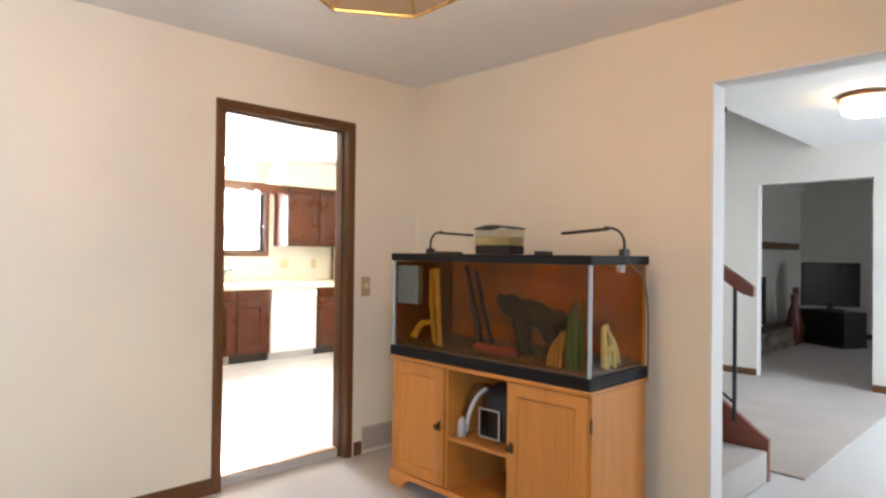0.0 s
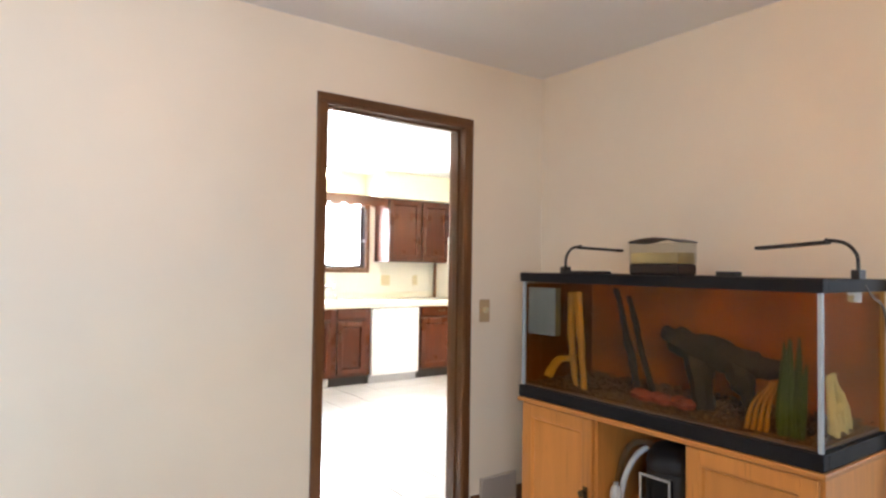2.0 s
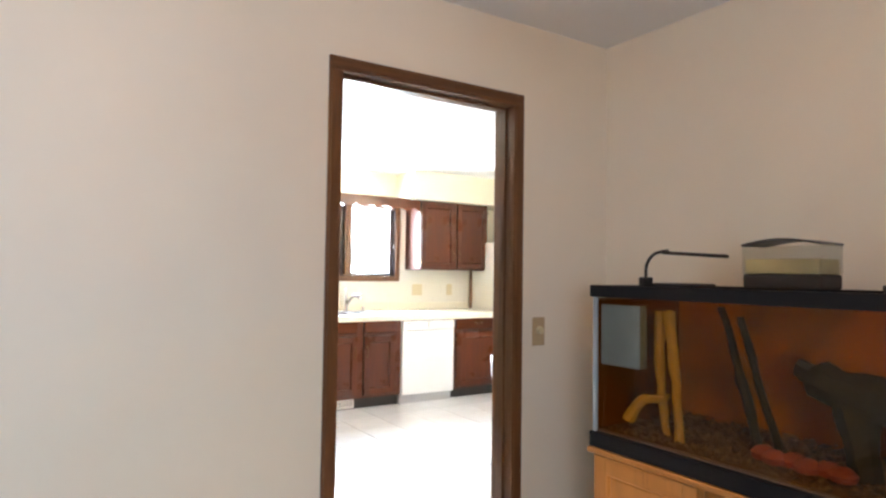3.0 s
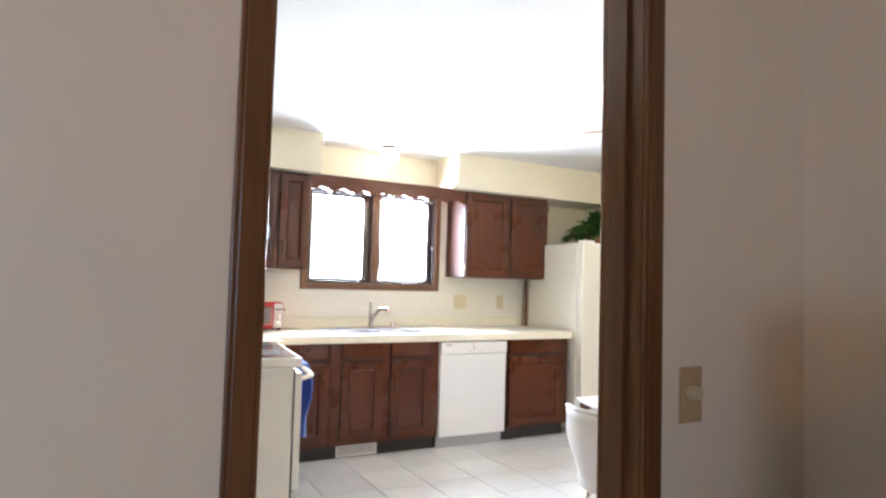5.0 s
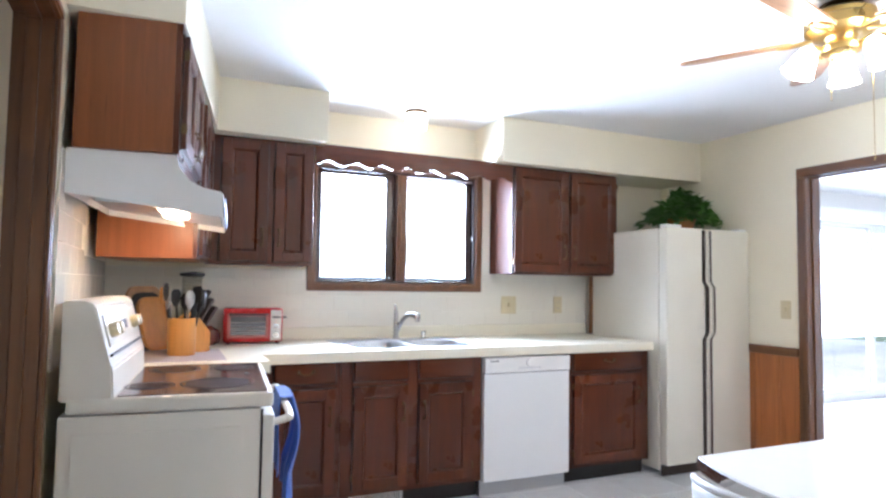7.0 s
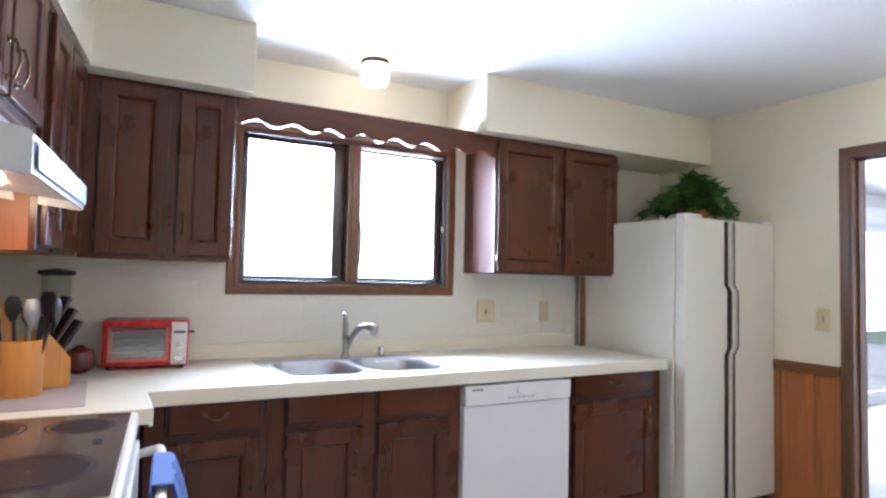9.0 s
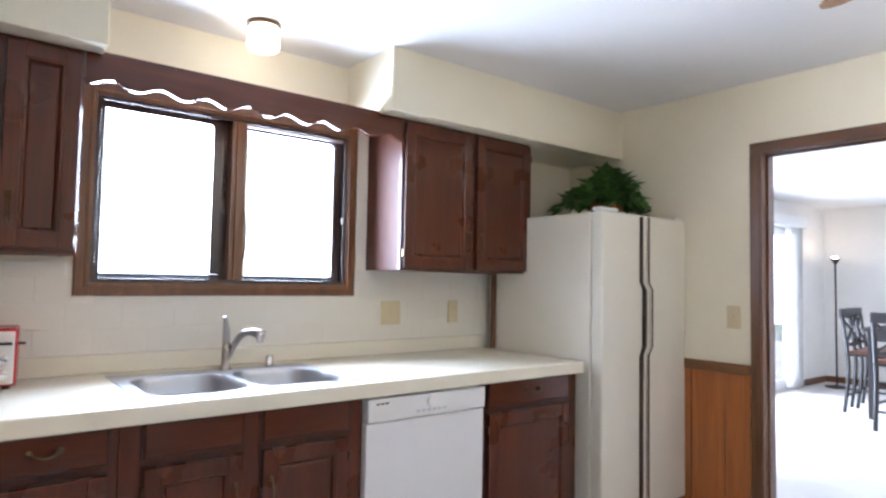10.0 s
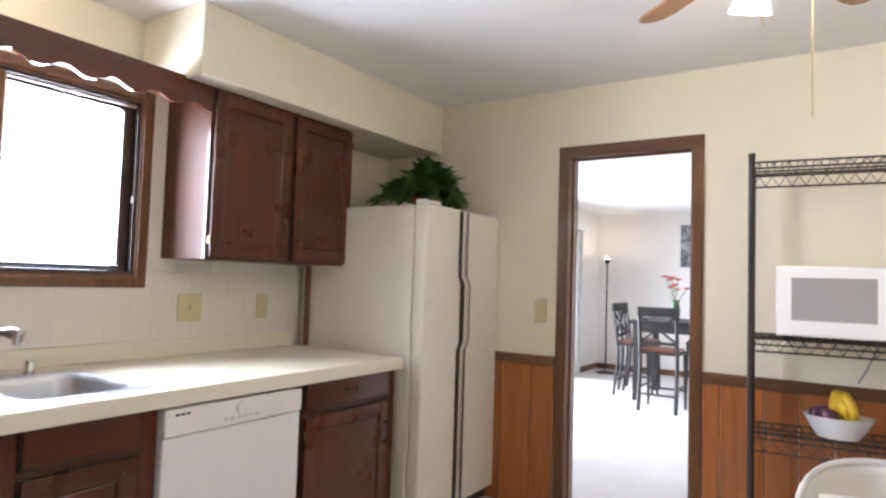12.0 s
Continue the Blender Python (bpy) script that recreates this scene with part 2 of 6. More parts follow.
M = {
    "dining_paint": paint("dining_paint", (0.81, 0.728, 0.585)),
    "kitchen_paint": paint("kitchen_paint", (0.84, 0.78, 0.61)),
    "living_paint": paint("living_paint", (0.80, 0.77, 0.72)),
    "hall_paint": paint("hall_paint", (0.78, 0.74, 0.68)),
    "white_paint": paint("white_paint", (0.82, 0.81, 0.79), 0.45),
    "ceiling_paint": paint("ceiling_paint", (0.84, 0.83, 0.81), 0.8, 90, 0.35, 0.03),
    "trim_wood": wood("trim_wood", (0.135, 0.056, 0.020), 0.3),
    "trim_wood_x": wood("trim_wood_x", (0.135, 0.056, 0.020), 0.3, "x"),
    "trim_wood_y": wood("trim_wood_y", (0.135, 0.056, 0.020), 0.3, "y"),
    "cabinet_wood": wood("cabinet_wood", (0.076, 0.0185, 0.0056), 0.27, grain=0.28, coat=0.06, shine=0.32),
    "cabinet_wood_x": wood("cabinet_wood_x", (0.076, 0.0185, 0.0056), 0.2, "x", grain=0.28, coat=0.1, shine=0.36),
    "cabinet_flank": wood("cabinet_flank", (0.076, 0.0185, 0.0056), 0.5, grain=0.3, shine=0.3),
    # Near-black wood for the shadow lines round doors and drawers.
    "shadow_wood": wood("shadow_wood", (0.018, 0.0055, 0.0028), 0.35, grain=0.2),
    # Lighter orange copy of the cabinet wood, with the hood lamp's warm light in it.
    "cabinet_lit_side": wood("cabinet_lit_side", (0.26, 0.080, 0.022), 0.4, grain=0.2),
    "oak": wood("oak", (0.56, 0.225, 0.046), 0.4, grain=0.1, coat=0.1),
    "oak_y": wood("oak_y", (0.56, 0.225, 0.046), 0.4, "y", grain=0.1, coat=0.1),
    "pine": wood("pine", (0.33, 0.105, 0.022), 0.35, grain=0.25, coat=0.3),
    "block_wood": wood("block_wood", (0.62, 0.28, 0.06), 0.45, grain=0.12),
    "board_wood": wood("board_wood", (0.42, 0.24, 0.11), 0.5, grain=0.25),
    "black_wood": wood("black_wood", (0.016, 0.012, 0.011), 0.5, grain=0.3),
    "red_wood": wood("red_wood", (0.20, 0.045, 0.018), 0.35, "y", grain=0.2, coat=0.3),
    "blade_wood": wood("blade_wood", (0.36, 0.20, 0.10), 0.4, "x", grain=0.2),
    "laminate": plain("laminate", (0.80, 0.75, 0.60), 0.42, wear=0.02),
    "wall_tile": tile_mat("wall_tile", (0.80, 0.765, 0.66), 0.16, 0.03, 0.012),
    "floor_tile": tile_mat("floor_tile", (0.80, 0.80, 0.79), 0.22, 0.10),
    "grout": paint("grout", (0.55, 0.53, 0.49), 0.9, 300, 0.3),
    "wall_grout": paint("wall_grout", (0.795, 0.755, 0.65), 0.9, 300, 0.3),
    "carpet": carpet_mat("carpet", (0.54, 0.48, 0.43)),
    "white_enamel": plain("white_enamel", (0.82, 0.82, 0.81), 0.22, wear=0.02),
    "bisque_enamel": plain("bisque_enamel", (0.68, 0.65, 0.57), 0.3, wear=0.03, relief=0.08),
    "fridge_enamel": plain("fridge_enamel", (0.78, 0.74, 0.625), 0.38, wear=0.03, relief=0.15),
    "cream_plastic": plain("cream_plastic", (0.62, 0.53, 0.32), 0.4),
    "white_plastic": plain("white_plastic", (0.82, 0.81, 0.78), 0.35),
    "grey_plastic": plain("grey_plastic", (0.35, 0.35, 0.35), 0.4),
    "black_plastic": plain("black_plastic", (0.016, 0.016, 0.018), 0.38),
    "black_metal": plain("black_metal", (0.018, 0.016, 0.015), 0.45, 0.3),
    "brown_metal": plain("brown_metal", (0.028, 0.017, 0.012), 0.5, 0.0),
    "chrome": plain("chrome", (0.75, 0.75, 0.76), 0.12, 1.0),
    "steel": plain("steel", (0.48, 0.50, 0.53), 0.36, 1.0, wear=0.03),
    "nickel": plain("nickel", (0.42, 0.40, 0.38), 0.28, 1.0),
    "brass": plain("brass", (0.50, 0.36, 0.13), 0.28, 1.0),
    "dark_brass": plain("dark_brass", (0.12, 0.078, 0.04), 0.4, 1.0),
    "cooktop": plain("cooktop", (0.085, 0.062, 0.055), 0.12, wear=0.15),
    "burner": plain("burner", (0.022, 0.010, 0.010), 0.35, wear=0.3),
    "towel": carpet_mat("towel", (0.05, 0.13, 0.48)),
    "red_enamel": plain("red_enamel", (0.42, 0.012, 0.012), 0.25),
    "leaf": plain("leaf", (0.085, 0.21, 0.035), 0.4, wear=0.5),
    "terracotta": plain("terracotta", (0.40, 0.15, 0.06), 0.7),
    "screen": plain("screen", (0.012, 0.013, 0.016), 0.15),
    "pane": clear("pane"),
    "tank_glass": clear("tank_glass", (0.95, 0.97, 0.95), 0.03, 0.012, 0.35),
    "tank_water": clear("tank_water", (0.80, 0.60, 0.30), 0.02, 0.0, 0.0),
}

# ---- the large structure ----
H = 2.44          # ceiling height
KF = 0.05         # the tiled kitchen floor lies a little higher
DN = 3.215        # north wall of the dining room
KS = 3.335        # the same wall seen from the kitchen
KN = 7.18         # north wall of the kitchen
KW, KE = 2.395, 6.51
KH = 2.415        # kitchen ceiling
LN, LE = 7.95, 12.95

setting("ground", boxes((-150, 150, -150, 150, -0.5, -0.3)), paint("lawn", (0.10, 0.14, 0.05), 0.95, 60, 0.5, 0.4), "grassy ground round the house", "ground")
# Made-up pale slab that covers the lawn and brightens the view outdoors.
setting("patio", boxes((6.0, 20.0, 8.1, 16.9, -0.3, -0.06), bevel=0.02), paint("pale_slab", (0.62, 0.60, 0.56), 0.9, 40, 0.4, 0.15), "pale slab added outside so the view through the door stays white", "pavement")
setting("floor_dining", boxes((-2.2, 3.84, -1.7, KS - 0.06, -0.2, 0.0)), M["carpet"], "pale beige wall-to-wall carpet", "floor")
setting("floor_hall", boxes((3.84, 8.11, -1.7, DN, -0.2, 0.0)), tile_mat("hall_tile", (0.74, 0.73, 0.72), 0.3), "pale glazed hall floor", "floor")
setting("hall_carpet", boxes((4.95, 8.11, 1.1, DN, 0.0, 0.012), bevel=0.004), carpet_mat("hall_carpet", (0.50, 0.42, 0.36)), "beige carpet laid beside the stairs", "carpet")
setting("floor_family", boxes((8.11, 12.8, -1.7, 4.2, -0.2, 0.0)), carpet_mat("family_carpet", (0.50, 0.44, 0.40)), "beige carpet of the family room", "floor")
floor_kitchen = setting("floor_kitchen", boxes((KW - 0.06, KE + 0.06, KS - 0.06, KN + 0.06, -0.2, KF - 0.006)), M["grout"], "grey grout bed of the tiled kitchen floor", "floor")
setting("floor_living", boxes((KE + 0.06, LE + 0.06, KS - 0.06, LN + 0.06, -0.2, 0.0)), carpet_mat("living_carpet", (0.70, 0.66, 0.62)), "pale carpet of the living room", "floor")

wall("wall_north_dining", "x", DN, 0.06, -2.2, KE + 0.06, H, M["dining_paint"], [(2.372, 3.218, 0, 2.085)], "cream painted wall with the kitchen doorway")
wall("wall_south_kitchen", "x", DN + 0.06, 0.06, KW - 0.12, KE, H, M["kitchen_paint"], [(2.372, 3.218, 0, 2.085)], "cream painted kitchen wall")
wall("wall_east_dining", "y", 3.78, 0.06, -1.7, DN, H, M["dining_paint"], [(-0.4, 1.175, 0, 2.105)], "warm cream wall behind the aquarium")
wall("wall_west_hall", "y", 3.84, 0.06, -1.7, DN, 4.9, M["white_paint"], [(-0.4, 1.175, 0, 2.105)], "white wall of the stair hall")
wall("wall_west_dining", "y", -2.32, 0.12, -1.7, DN, H, M["dining_paint"])
wall("wall_south", "x", -1.82, 0.12, -2.32, 12.9, H, M["dining_paint"], [(-1.5, 0.3, 0.85, 2.1), (6.05, 7.15, 0.1, 2.15), (9.9, 11.3, 0.85, 2.1)], "outer wall with window openings")
wall("wall_east_hall", "y", 8.05, 0.12, -1.7, DN, 4.9, M["hall_paint"], [(1.38, 2.43, 0, 2.085)], "off-white hall wall with an opening")
wall("wall_upper_north", "x", DN, 0.1, KE + 0.06, 8.05, H, M["hall_paint"])
wall("wall_upper_stair", "x", DN + 0.001, 0.1, 3.9, 8.05, 4.9, M["hall_paint"], label="beige upper stair wall", z0=H)
wall("wall_upper_south", "x", -0.1, 0.1, 3.9, 8.05, 4.9, M["hall_paint"], label="beige upper landing wall", z0=H + 0.12)
wall("wall_east_family", "y", 12.7, 0.12, -1.7, 4.2, 2.8, M["living_paint"])
wall("wall_north_family", "x", 4.2, 0.1, 8.17, 12.82, 2.8, M["living_paint"])
wall("wall_west_family", "y", 8.09, 0.08, DN + 0.1, 4.2, 2.8, M["living_paint"])
wall("wall_west_kitchen", "y", KW - 0.11, 0.11, KS, KN, H, M["kitchen_paint"], [(3.375, 5.305, 0, 2.075)], "cream kitchen wall with a wide passage opening")
wall("wall_passage", "x", 5.5, 0.1, 1.0, KW - 0.11, H, M["dining_paint"])
wall("wall_passage_west", "y", 0.95, 0.1, KS, 5.6, H, M["dining_paint"])
setting("floor_passage", boxes((1.0, KW - 0.06, KS - 0.06, 5.6, -0.2, 0.02)), M["carpet"], "beige carpet of the passage", "floor")
setting("ceiling_passage", boxes((0.95, KW - 0.12, KS, 5.6, H, H + 0.1)), M["ceiling_paint"], "white passage ceiling", "ceiling")
wall("wall_north_kitchen", "x", KN, 0.14, KW - 0.12, KE, H, M["kitchen_paint"], [(3.597, 4.753, 1.284, 2.051)], "cream kitchen wall with the sink window")
wall("wall_east_kitchen", "y", KE, 0.06, KS, KN + 0.14, H, M["kitchen_paint"], [(5.21, 5.895, 0, 2.04)], "cream kitchen wall with the living room doorway")
wall("wall_west_living", "y", KE + 0.06, 0.06, KS, LN, H, M["living_paint"], [(5.21, 5.895, 0, 2.04)])
wall("wall_south_living", "x", DN + 0.11, 0.1, 8.17, LE, H, M["living_paint"])
wall("wall_north_living", "x", LN, 0.12, KE, LE + 0.12, H, M["living_paint"], [(8.1, 11.9, 0.02, 2.1)], "off-white living room wall with the patio door")
wall("wall_east_living", "y", LE, 0.12, KS, LN, H, M["living_paint"])

setting("ceiling_dining", boxes((-2.32, 3.84, -1.82, KS - 0.06, H, H + 0.12)), M["ceiling_paint"], "white textured dining room ceiling", "ceiling")
setting("ceiling_kitchen", boxes((KW - 0.12, KE + 0.06, KS - 0.06, KN + 0.14, KH, H + 0.12)), M["ceiling_paint"], "white textured kitchen ceiling", "ceiling")
setting("ceiling_living", boxes((KE + 0.06, LE + 0.12, KS - 0.06, LN + 0.12, H, H + 0.12)), M["ceiling_paint"], "white living room ceiling", "ceiling")
setting("ceiling_hall", boxes((3.9, 8.05, -1.82, 1.9, H, H + 0.12)), M["ceiling_paint"], "white hall ceiling ending at the stairwell", "ceiling")
setting("ceiling_upper", boxes((3.81, 8.17, -0.1, DN + 0.1, 4.9, 5.0)), M["ceiling_paint"], "white ceiling over the stairwell", "ceiling")
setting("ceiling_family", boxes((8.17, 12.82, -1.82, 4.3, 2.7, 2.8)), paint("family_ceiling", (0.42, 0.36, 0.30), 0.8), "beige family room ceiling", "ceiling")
# Unseen eave and roof sheet, added to block the sun from the kitchen.
setting("roof_overhang", boxes((KW - 1, LE + 1, KN + 0.14, 8.5, 2.58, 2.72), (-3, LE + 1, -2.4, KN + 0.14, 5.02, 5.1)), M["trim_wood_x"], "unseen brown roof and eave added to keep the sun out", "roof")

# the dropped soffit over the kitchen cabinets
SOF = "cream dropped soffit above the kitchen cabinets"
for r in ((2.9, 3.565, 6.75, KN, 2.112, KH), (4.745, KE, 6.75, KN, 2.112, KH)):
    setting("soffit", boxes(r, bevel=0.006), M["kitchen_paint"], SOF, "soffit")
bm = bmesh.new()
lo = [bm.verts.new(p) for p in ((KW, 5.44, 2.165), (2.748, 5.44, 2.165), (2.962, 6.82, 2.114), (2.962, KN, 2.112), (KW, KN, 2.112))]
hi = [bm.verts.new((v.co.x, v.co.y, KH)) for v in lo]
for k in range(5):
    bm.faces.new((lo[k], lo[(k + 1) % 5], hi[(k + 1) % 5], hi[k]))
bm.faces.new(lo[::-1]), bm.faces.new(hi)
setting("soffit", bm, M["kitchen_paint"], SOF, "soffit")


def casing(owner, axis, face, out, a, b, top, z0=0.0, w=0.062, left=True):
    """Flat moulded casing on one side of an opening: two uprights and a head."""
    t = 0.016 * out
    def strip(u0, u1, z0, z1, wood_key):
        bm = bmesh.new()
        for k, (inset, depth) in enumerate(((0.0, t * 0.75), (0.008, t))):
            uu0, uu1 = (u0 + inset, u1 - inset)
            if axis == "x":
                box(bm, uu0, uu1, face, face + depth, z0 + (inset if z0 > 1 else 0), z1 - (inset if z0 > 1 else 0), 0.003)
            else:
                box(bm, face, face + depth, uu0, uu1, z0 + (inset if z0 > 1 else 0), z1 - (inset if z0 > 1 else 0), 0.003)
        part("casing", bm, M[wood_key], owner)
    if left:
        strip(a - w, a, z0, top, "trim_wood")
    strip(b, b + w, z0, top, "trim_wood")
    strip(a - (w if left else 0), b + w, top + 0.001, top + w, "trim_wood_" + axis)


def jambs(owner, axis, f0, f1, a, b, top, z0=0.0, t=0.02):
    """The boards that line an opening, with a stop strip."""
    m = (f0 + f1) / 2
    for u0, u1, s0, s1 in ((a - t, a, a, a + 0.011), (b, b + t, b - 0.011, b)):
        if axis == "x":
            part("jamb", boxes((u0, u1, f0, f1, z0, top + t), (s0, s1, m - 0.018, m + 0.018, z0, top), bevel=0.002), M["trim_wood"], owner)
        else:
            part("jamb", boxes((f0, f1, u0, u1, z0, top + t), (m - 0.018, m + 0.018, s0, s1, z0, top), bevel=0.002), M["trim_wood"], owner)
    if axis == "x":
        part("jamb", boxes((a, b, f0, f1, top, top + t), (a, b, m - 0.018, m + 0.018, top - 0.011, top), bevel=0.002), M["trim_wood_x"], owner)
    else:
        part("jamb", boxes((f0, f1, a, b, top, top + t), (m - 0.018, m + 0.018, a, b, top - 0.011, top), bevel=0.002), M["trim_wood_y"], owner)


door_1 = thing("door_1", (0, 0, 0), "dark brown wooden frame of the open kitchen doorway", "doorway", kind="structure")
jambs(door_1, "x", DN + 0.001, KS - 0.001, 2.392, 3.198, 2.065)
casing(door_1, "x", DN, -1, 2.392, 3.198, 2.065, w=0.053)
casing(door_1, "x", KS, 1, 2.392, 3.198, 2.065, KF, w=0.053, left=False)
part("threshold", boxes((2.392, 3.198, DN + 0.07, KS - 0.01, -0.01, KF + 0.003), bevel=0.004), M["board_wood"], door_1, "wooden threshold strip")

door_2 = thing("door_2", (0, 0, 0), "brown wooden frame of the open living room doorway", "doorway", kind="structure")
jambs(door_2, "y", KE + 0.001, KE + 0.119, 5.228, 5.876, 2.02)
casing(door_2, "y", KE, -1, 5.228, 5.876, 2.02, KF)
casing(door_2, "y", KE + 0.12, 1, 5.228, 5.876, 2.02)


def base_strip(axis, face, out, a, b, z0=0.0, h=0.085):
    t = 0.013 * out
    row = (a, b, face, face + t, z0, z0 + h) if axis == "x" else (face, face + t, a, b, z0, z0 + h)
    setting("baseboard", boxes(row, bevel=0.004), M["trim_wood_" + axis], "dark brown wooden baseboard", "baseboard")


base_strip("x", DN, -1, -2.2, 2.349)
base_strip("x", DN, -1, 3.267, 3.325)
base_strip("x", DN, -1, 3.60, 3.78)
base_strip("y", 3.78, -1, 1.18, DN - 0.015)
base_strip("y", -2.2, 1, -1.7, DN)
base_strip("y", 8.05, -1, 2.43, DN)
base_strip("y", 8.05, -1, -1.7, 1.38)
base_strip("y", LE, -1, KS, LN)
base_strip("x", LN, -1, 12.0, LE)
base_strip("y", 12.7, -1, -1.7, 4.2)
base_strip("x", KS, 1, 3.27, KE, KF)

# white lining of the open way from the dining room to the hall
setting("hall_opening_lining", boxes((3.776, 3.904, 1.163, 1.175, 0, 2.105), (3.776, 3.904, -0.4, 1.175, 2.093, 2.105), bevel=0.003), M["white_paint"], "white painted lining of the hall opening", "trim")

door_3 = thing("door_3", (0, 0, 0), "brown wooden frame of the wide open passage beside the range", "doorway", kind="structure")
jambs(door_3, "y", KW - 0.109, KW - 0.001, 3.395, 5.285, 2.055)
casing(door_3, "y", KW, 1, 3.395, 5.285, 2.055, KF, w=0.04)
# Glowing backdrop sheet that stands in for the blown-out daylight outside.
setting("outdoor_glow_sheet", boxes((-25, 45, 17.0, 17.1, -0.3, 6.0)), glowing("outdoor_glow", (0.92, 0.96, 1.0), 9.0), "glowing white sheet standing in for the overexposed outdoors", "backdrop")

# ---- kitchen: cabinets ----


def raised_door(w, h, key, parent, m):
    """A cabinet door that faces -y: a recessed panel in a bead, two stiles and two rails."""
    s = 0.052
    bm = bmesh.new()
    rings = []
    for d, y in ((-0.004, -0.001), (-0.004, -0.0165), (0.003, -0.0185), (0.008, -0.0165), (0.012, -0.0075), (0.015, -0.006), (0.019, -0.0085)):
        x0, x1, z0, z1 = s + d, w - s - d, s + d, h - s - d
        rings.append([bm.verts.new(p) for p in ((x0, y, z0), (x1, y, z0), (x1, y, z1), (x0, y, z1))])
    for a, b in zip(rings, rings[1:]):
        for i in range(4):
            bm.faces.new((a[i], a[(i + 1) % 4], b[(i + 1) % 4], b[i]))
    bm.faces.new(rings[-1])
    bm.faces.new(rings[0][::-1])
    door = part("door", bm, M[key], parent)
    door.matrix_basis = m
    if key == "cabinet_wood":
        # Shadow line round the door, put in as a thin dark strip.
        part("routed_edge", boxes((-0.006, w + 0.006, -0.0035, 0.0005, -0.006, h + 0.006), bevel=0.0015), M["shadow_wood"], door, "dark strip coloured as the shadow line round the front")
    part("stile", boxes((0, s, -0.02, 0, 0, h), bevel=0.004), M[key], door)
    part("stile", boxes((w - s, w, -0.02, 0, 0, h), bevel=0.004), M[key], door)
    part("rail", boxes((s - 0.001, w - s + 0.001, -0.0195, 0, 0, s), bevel=0.004), M[key], door)
    part("rail", boxes((s - 0.001, w - s + 0.001, -0.0195, 0, h - s, h), bevel=0.004), M[key], door)
    return door


def pull(parent, x, z, upright=True, drop=0.09):
    """A brass bail handle with two backplates; it faces -y."""
    bm = bmesh.new()
    d = drop / 2
    ends = ((x, z - d), (x, z + d)) if upright else ((x - d, z), (x + d, z))
    for ex, ez in ends:
        lathe(bm, [(0.010, 0.0), (0.009, -0.004), (0.004, -0.007), (0.004, -0.018)], (ex, -0.02, ez), 10, "y")
    (ax, az), (bx, bz) = ends
    tube(bm, arc([(ax, -0.036, az), ((ax * 3 + bx) / 4, -0.044, (az * 3 + bz) / 4 - (0 if upright else 0.008)), ((ax + bx) / 2, -0.046, (az + bz) / 2 - (0 if upright else 0.012)),
                  ((ax + bx * 3) / 4, -0.044, (az + bz * 3) / 4 - (0 if upright else 0.008)), (bx, -0.036, bz)], 4), 0.0035, 6)
    part("handle", bm, M["dark_brass"], parent, "antique brass handle", True)


def hinge(parent, x, z):
    part("hinge", boxes((x - 0.004, x + 0.004, -0.0225, -0.001, z - 0.018, z + 0.018), bevel=0.002), M["dark_brass"], parent, "small brass hinge")


def cabinet(name, at, turn, w, z0, z1, depth, label, fronts, side="cabinet_flank", group="", toe=0.0):
    """A cabinet unit whose face frame is at local y = 0 and faces -y. fronts: (kind, x0, x1, z0, z1, handle) rows."""
    c = thing(name, at, label, "cabinet", group, turn=turn)
    body = boxes((0, w, 0.0201, depth, z0, z1))
    bmesh.ops.delete(body, geom=[f for f in body.faces if f.normal.y < -0.9 or (z0 < 1 and f.normal.z > 0.9)], context="FACES")
    carcass = part("body", body, M[side], c)
    carcass.modifiers.new("thick", "SOLIDIFY").thickness = 0.014
    frame_bm = boxes((0, w, 0.0, 0.02, z0, z1), bevel=0.0015)
    part("face_frame", frame_bm, M["cabinet_wood"], c)
    if toe:
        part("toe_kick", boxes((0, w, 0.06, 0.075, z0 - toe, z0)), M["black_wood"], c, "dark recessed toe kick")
    for kind, x0, x1, a, b, grip in fronts:
        if kind == "door":
            d = raised_door(x1 - x0, b - a, "cabinet_wood", c, pose(x0, -0.001, a))
            if grip == "l":
                pull(d, 0.028, (b - a) * (0.2 if z0 > 1 else 0.74))
                hinge(d, x1 - x0 + 0.004, 0.07), hinge(d, x1 - x0 + 0.004, b - a - 0.07)
            elif grip == "r":
                pull(d, x1 - x0 - 0.028, (b - a) * (0.2 if z0 > 1 else 0.74))
                hinge(d, -0.004, 0.07), hinge(d, -0.004, b - a - 0.07)
        else:
            d = part("drawer", boxes((0, x1 - x0, -0.02, 0, 0, b - a), bevel=0.007), M["cabinet_wood_x"], c)
            d.location = (x0, -0.001, a)
            # The same painted shadow line, here behind the drawer's lip.
            part("routed_edge", boxes((-0.006, x1 - x0 + 0.006, -0.009, 0.0005, -0.006, b - a + 0.006), bevel=0.003), M["shadow_wood"], d, "dark strip coloured as the shadow line round the front")
            if grip:
                pull(d, (x1 - x0) / 2, (b - a) / 2 + 0.008, False, 0.075)
    return c


CB = 0.876  # underside of the worktop
TOE = 0.10
FY = 6.44  # face frames of the sink run
cabinet("base_cabinet", (3.17, FY, 0), 0, 0.42, KF + TOE, CB, 0.735, "dark stained base cabinet with one drawer over a panelled door",
        [("drawer", 0.07, 0.39, 0.757, 0.866, 1), ("door", 0.07, 0.39, 0.18, 0.727, "r")], toe=TOE, group="base cabinets")
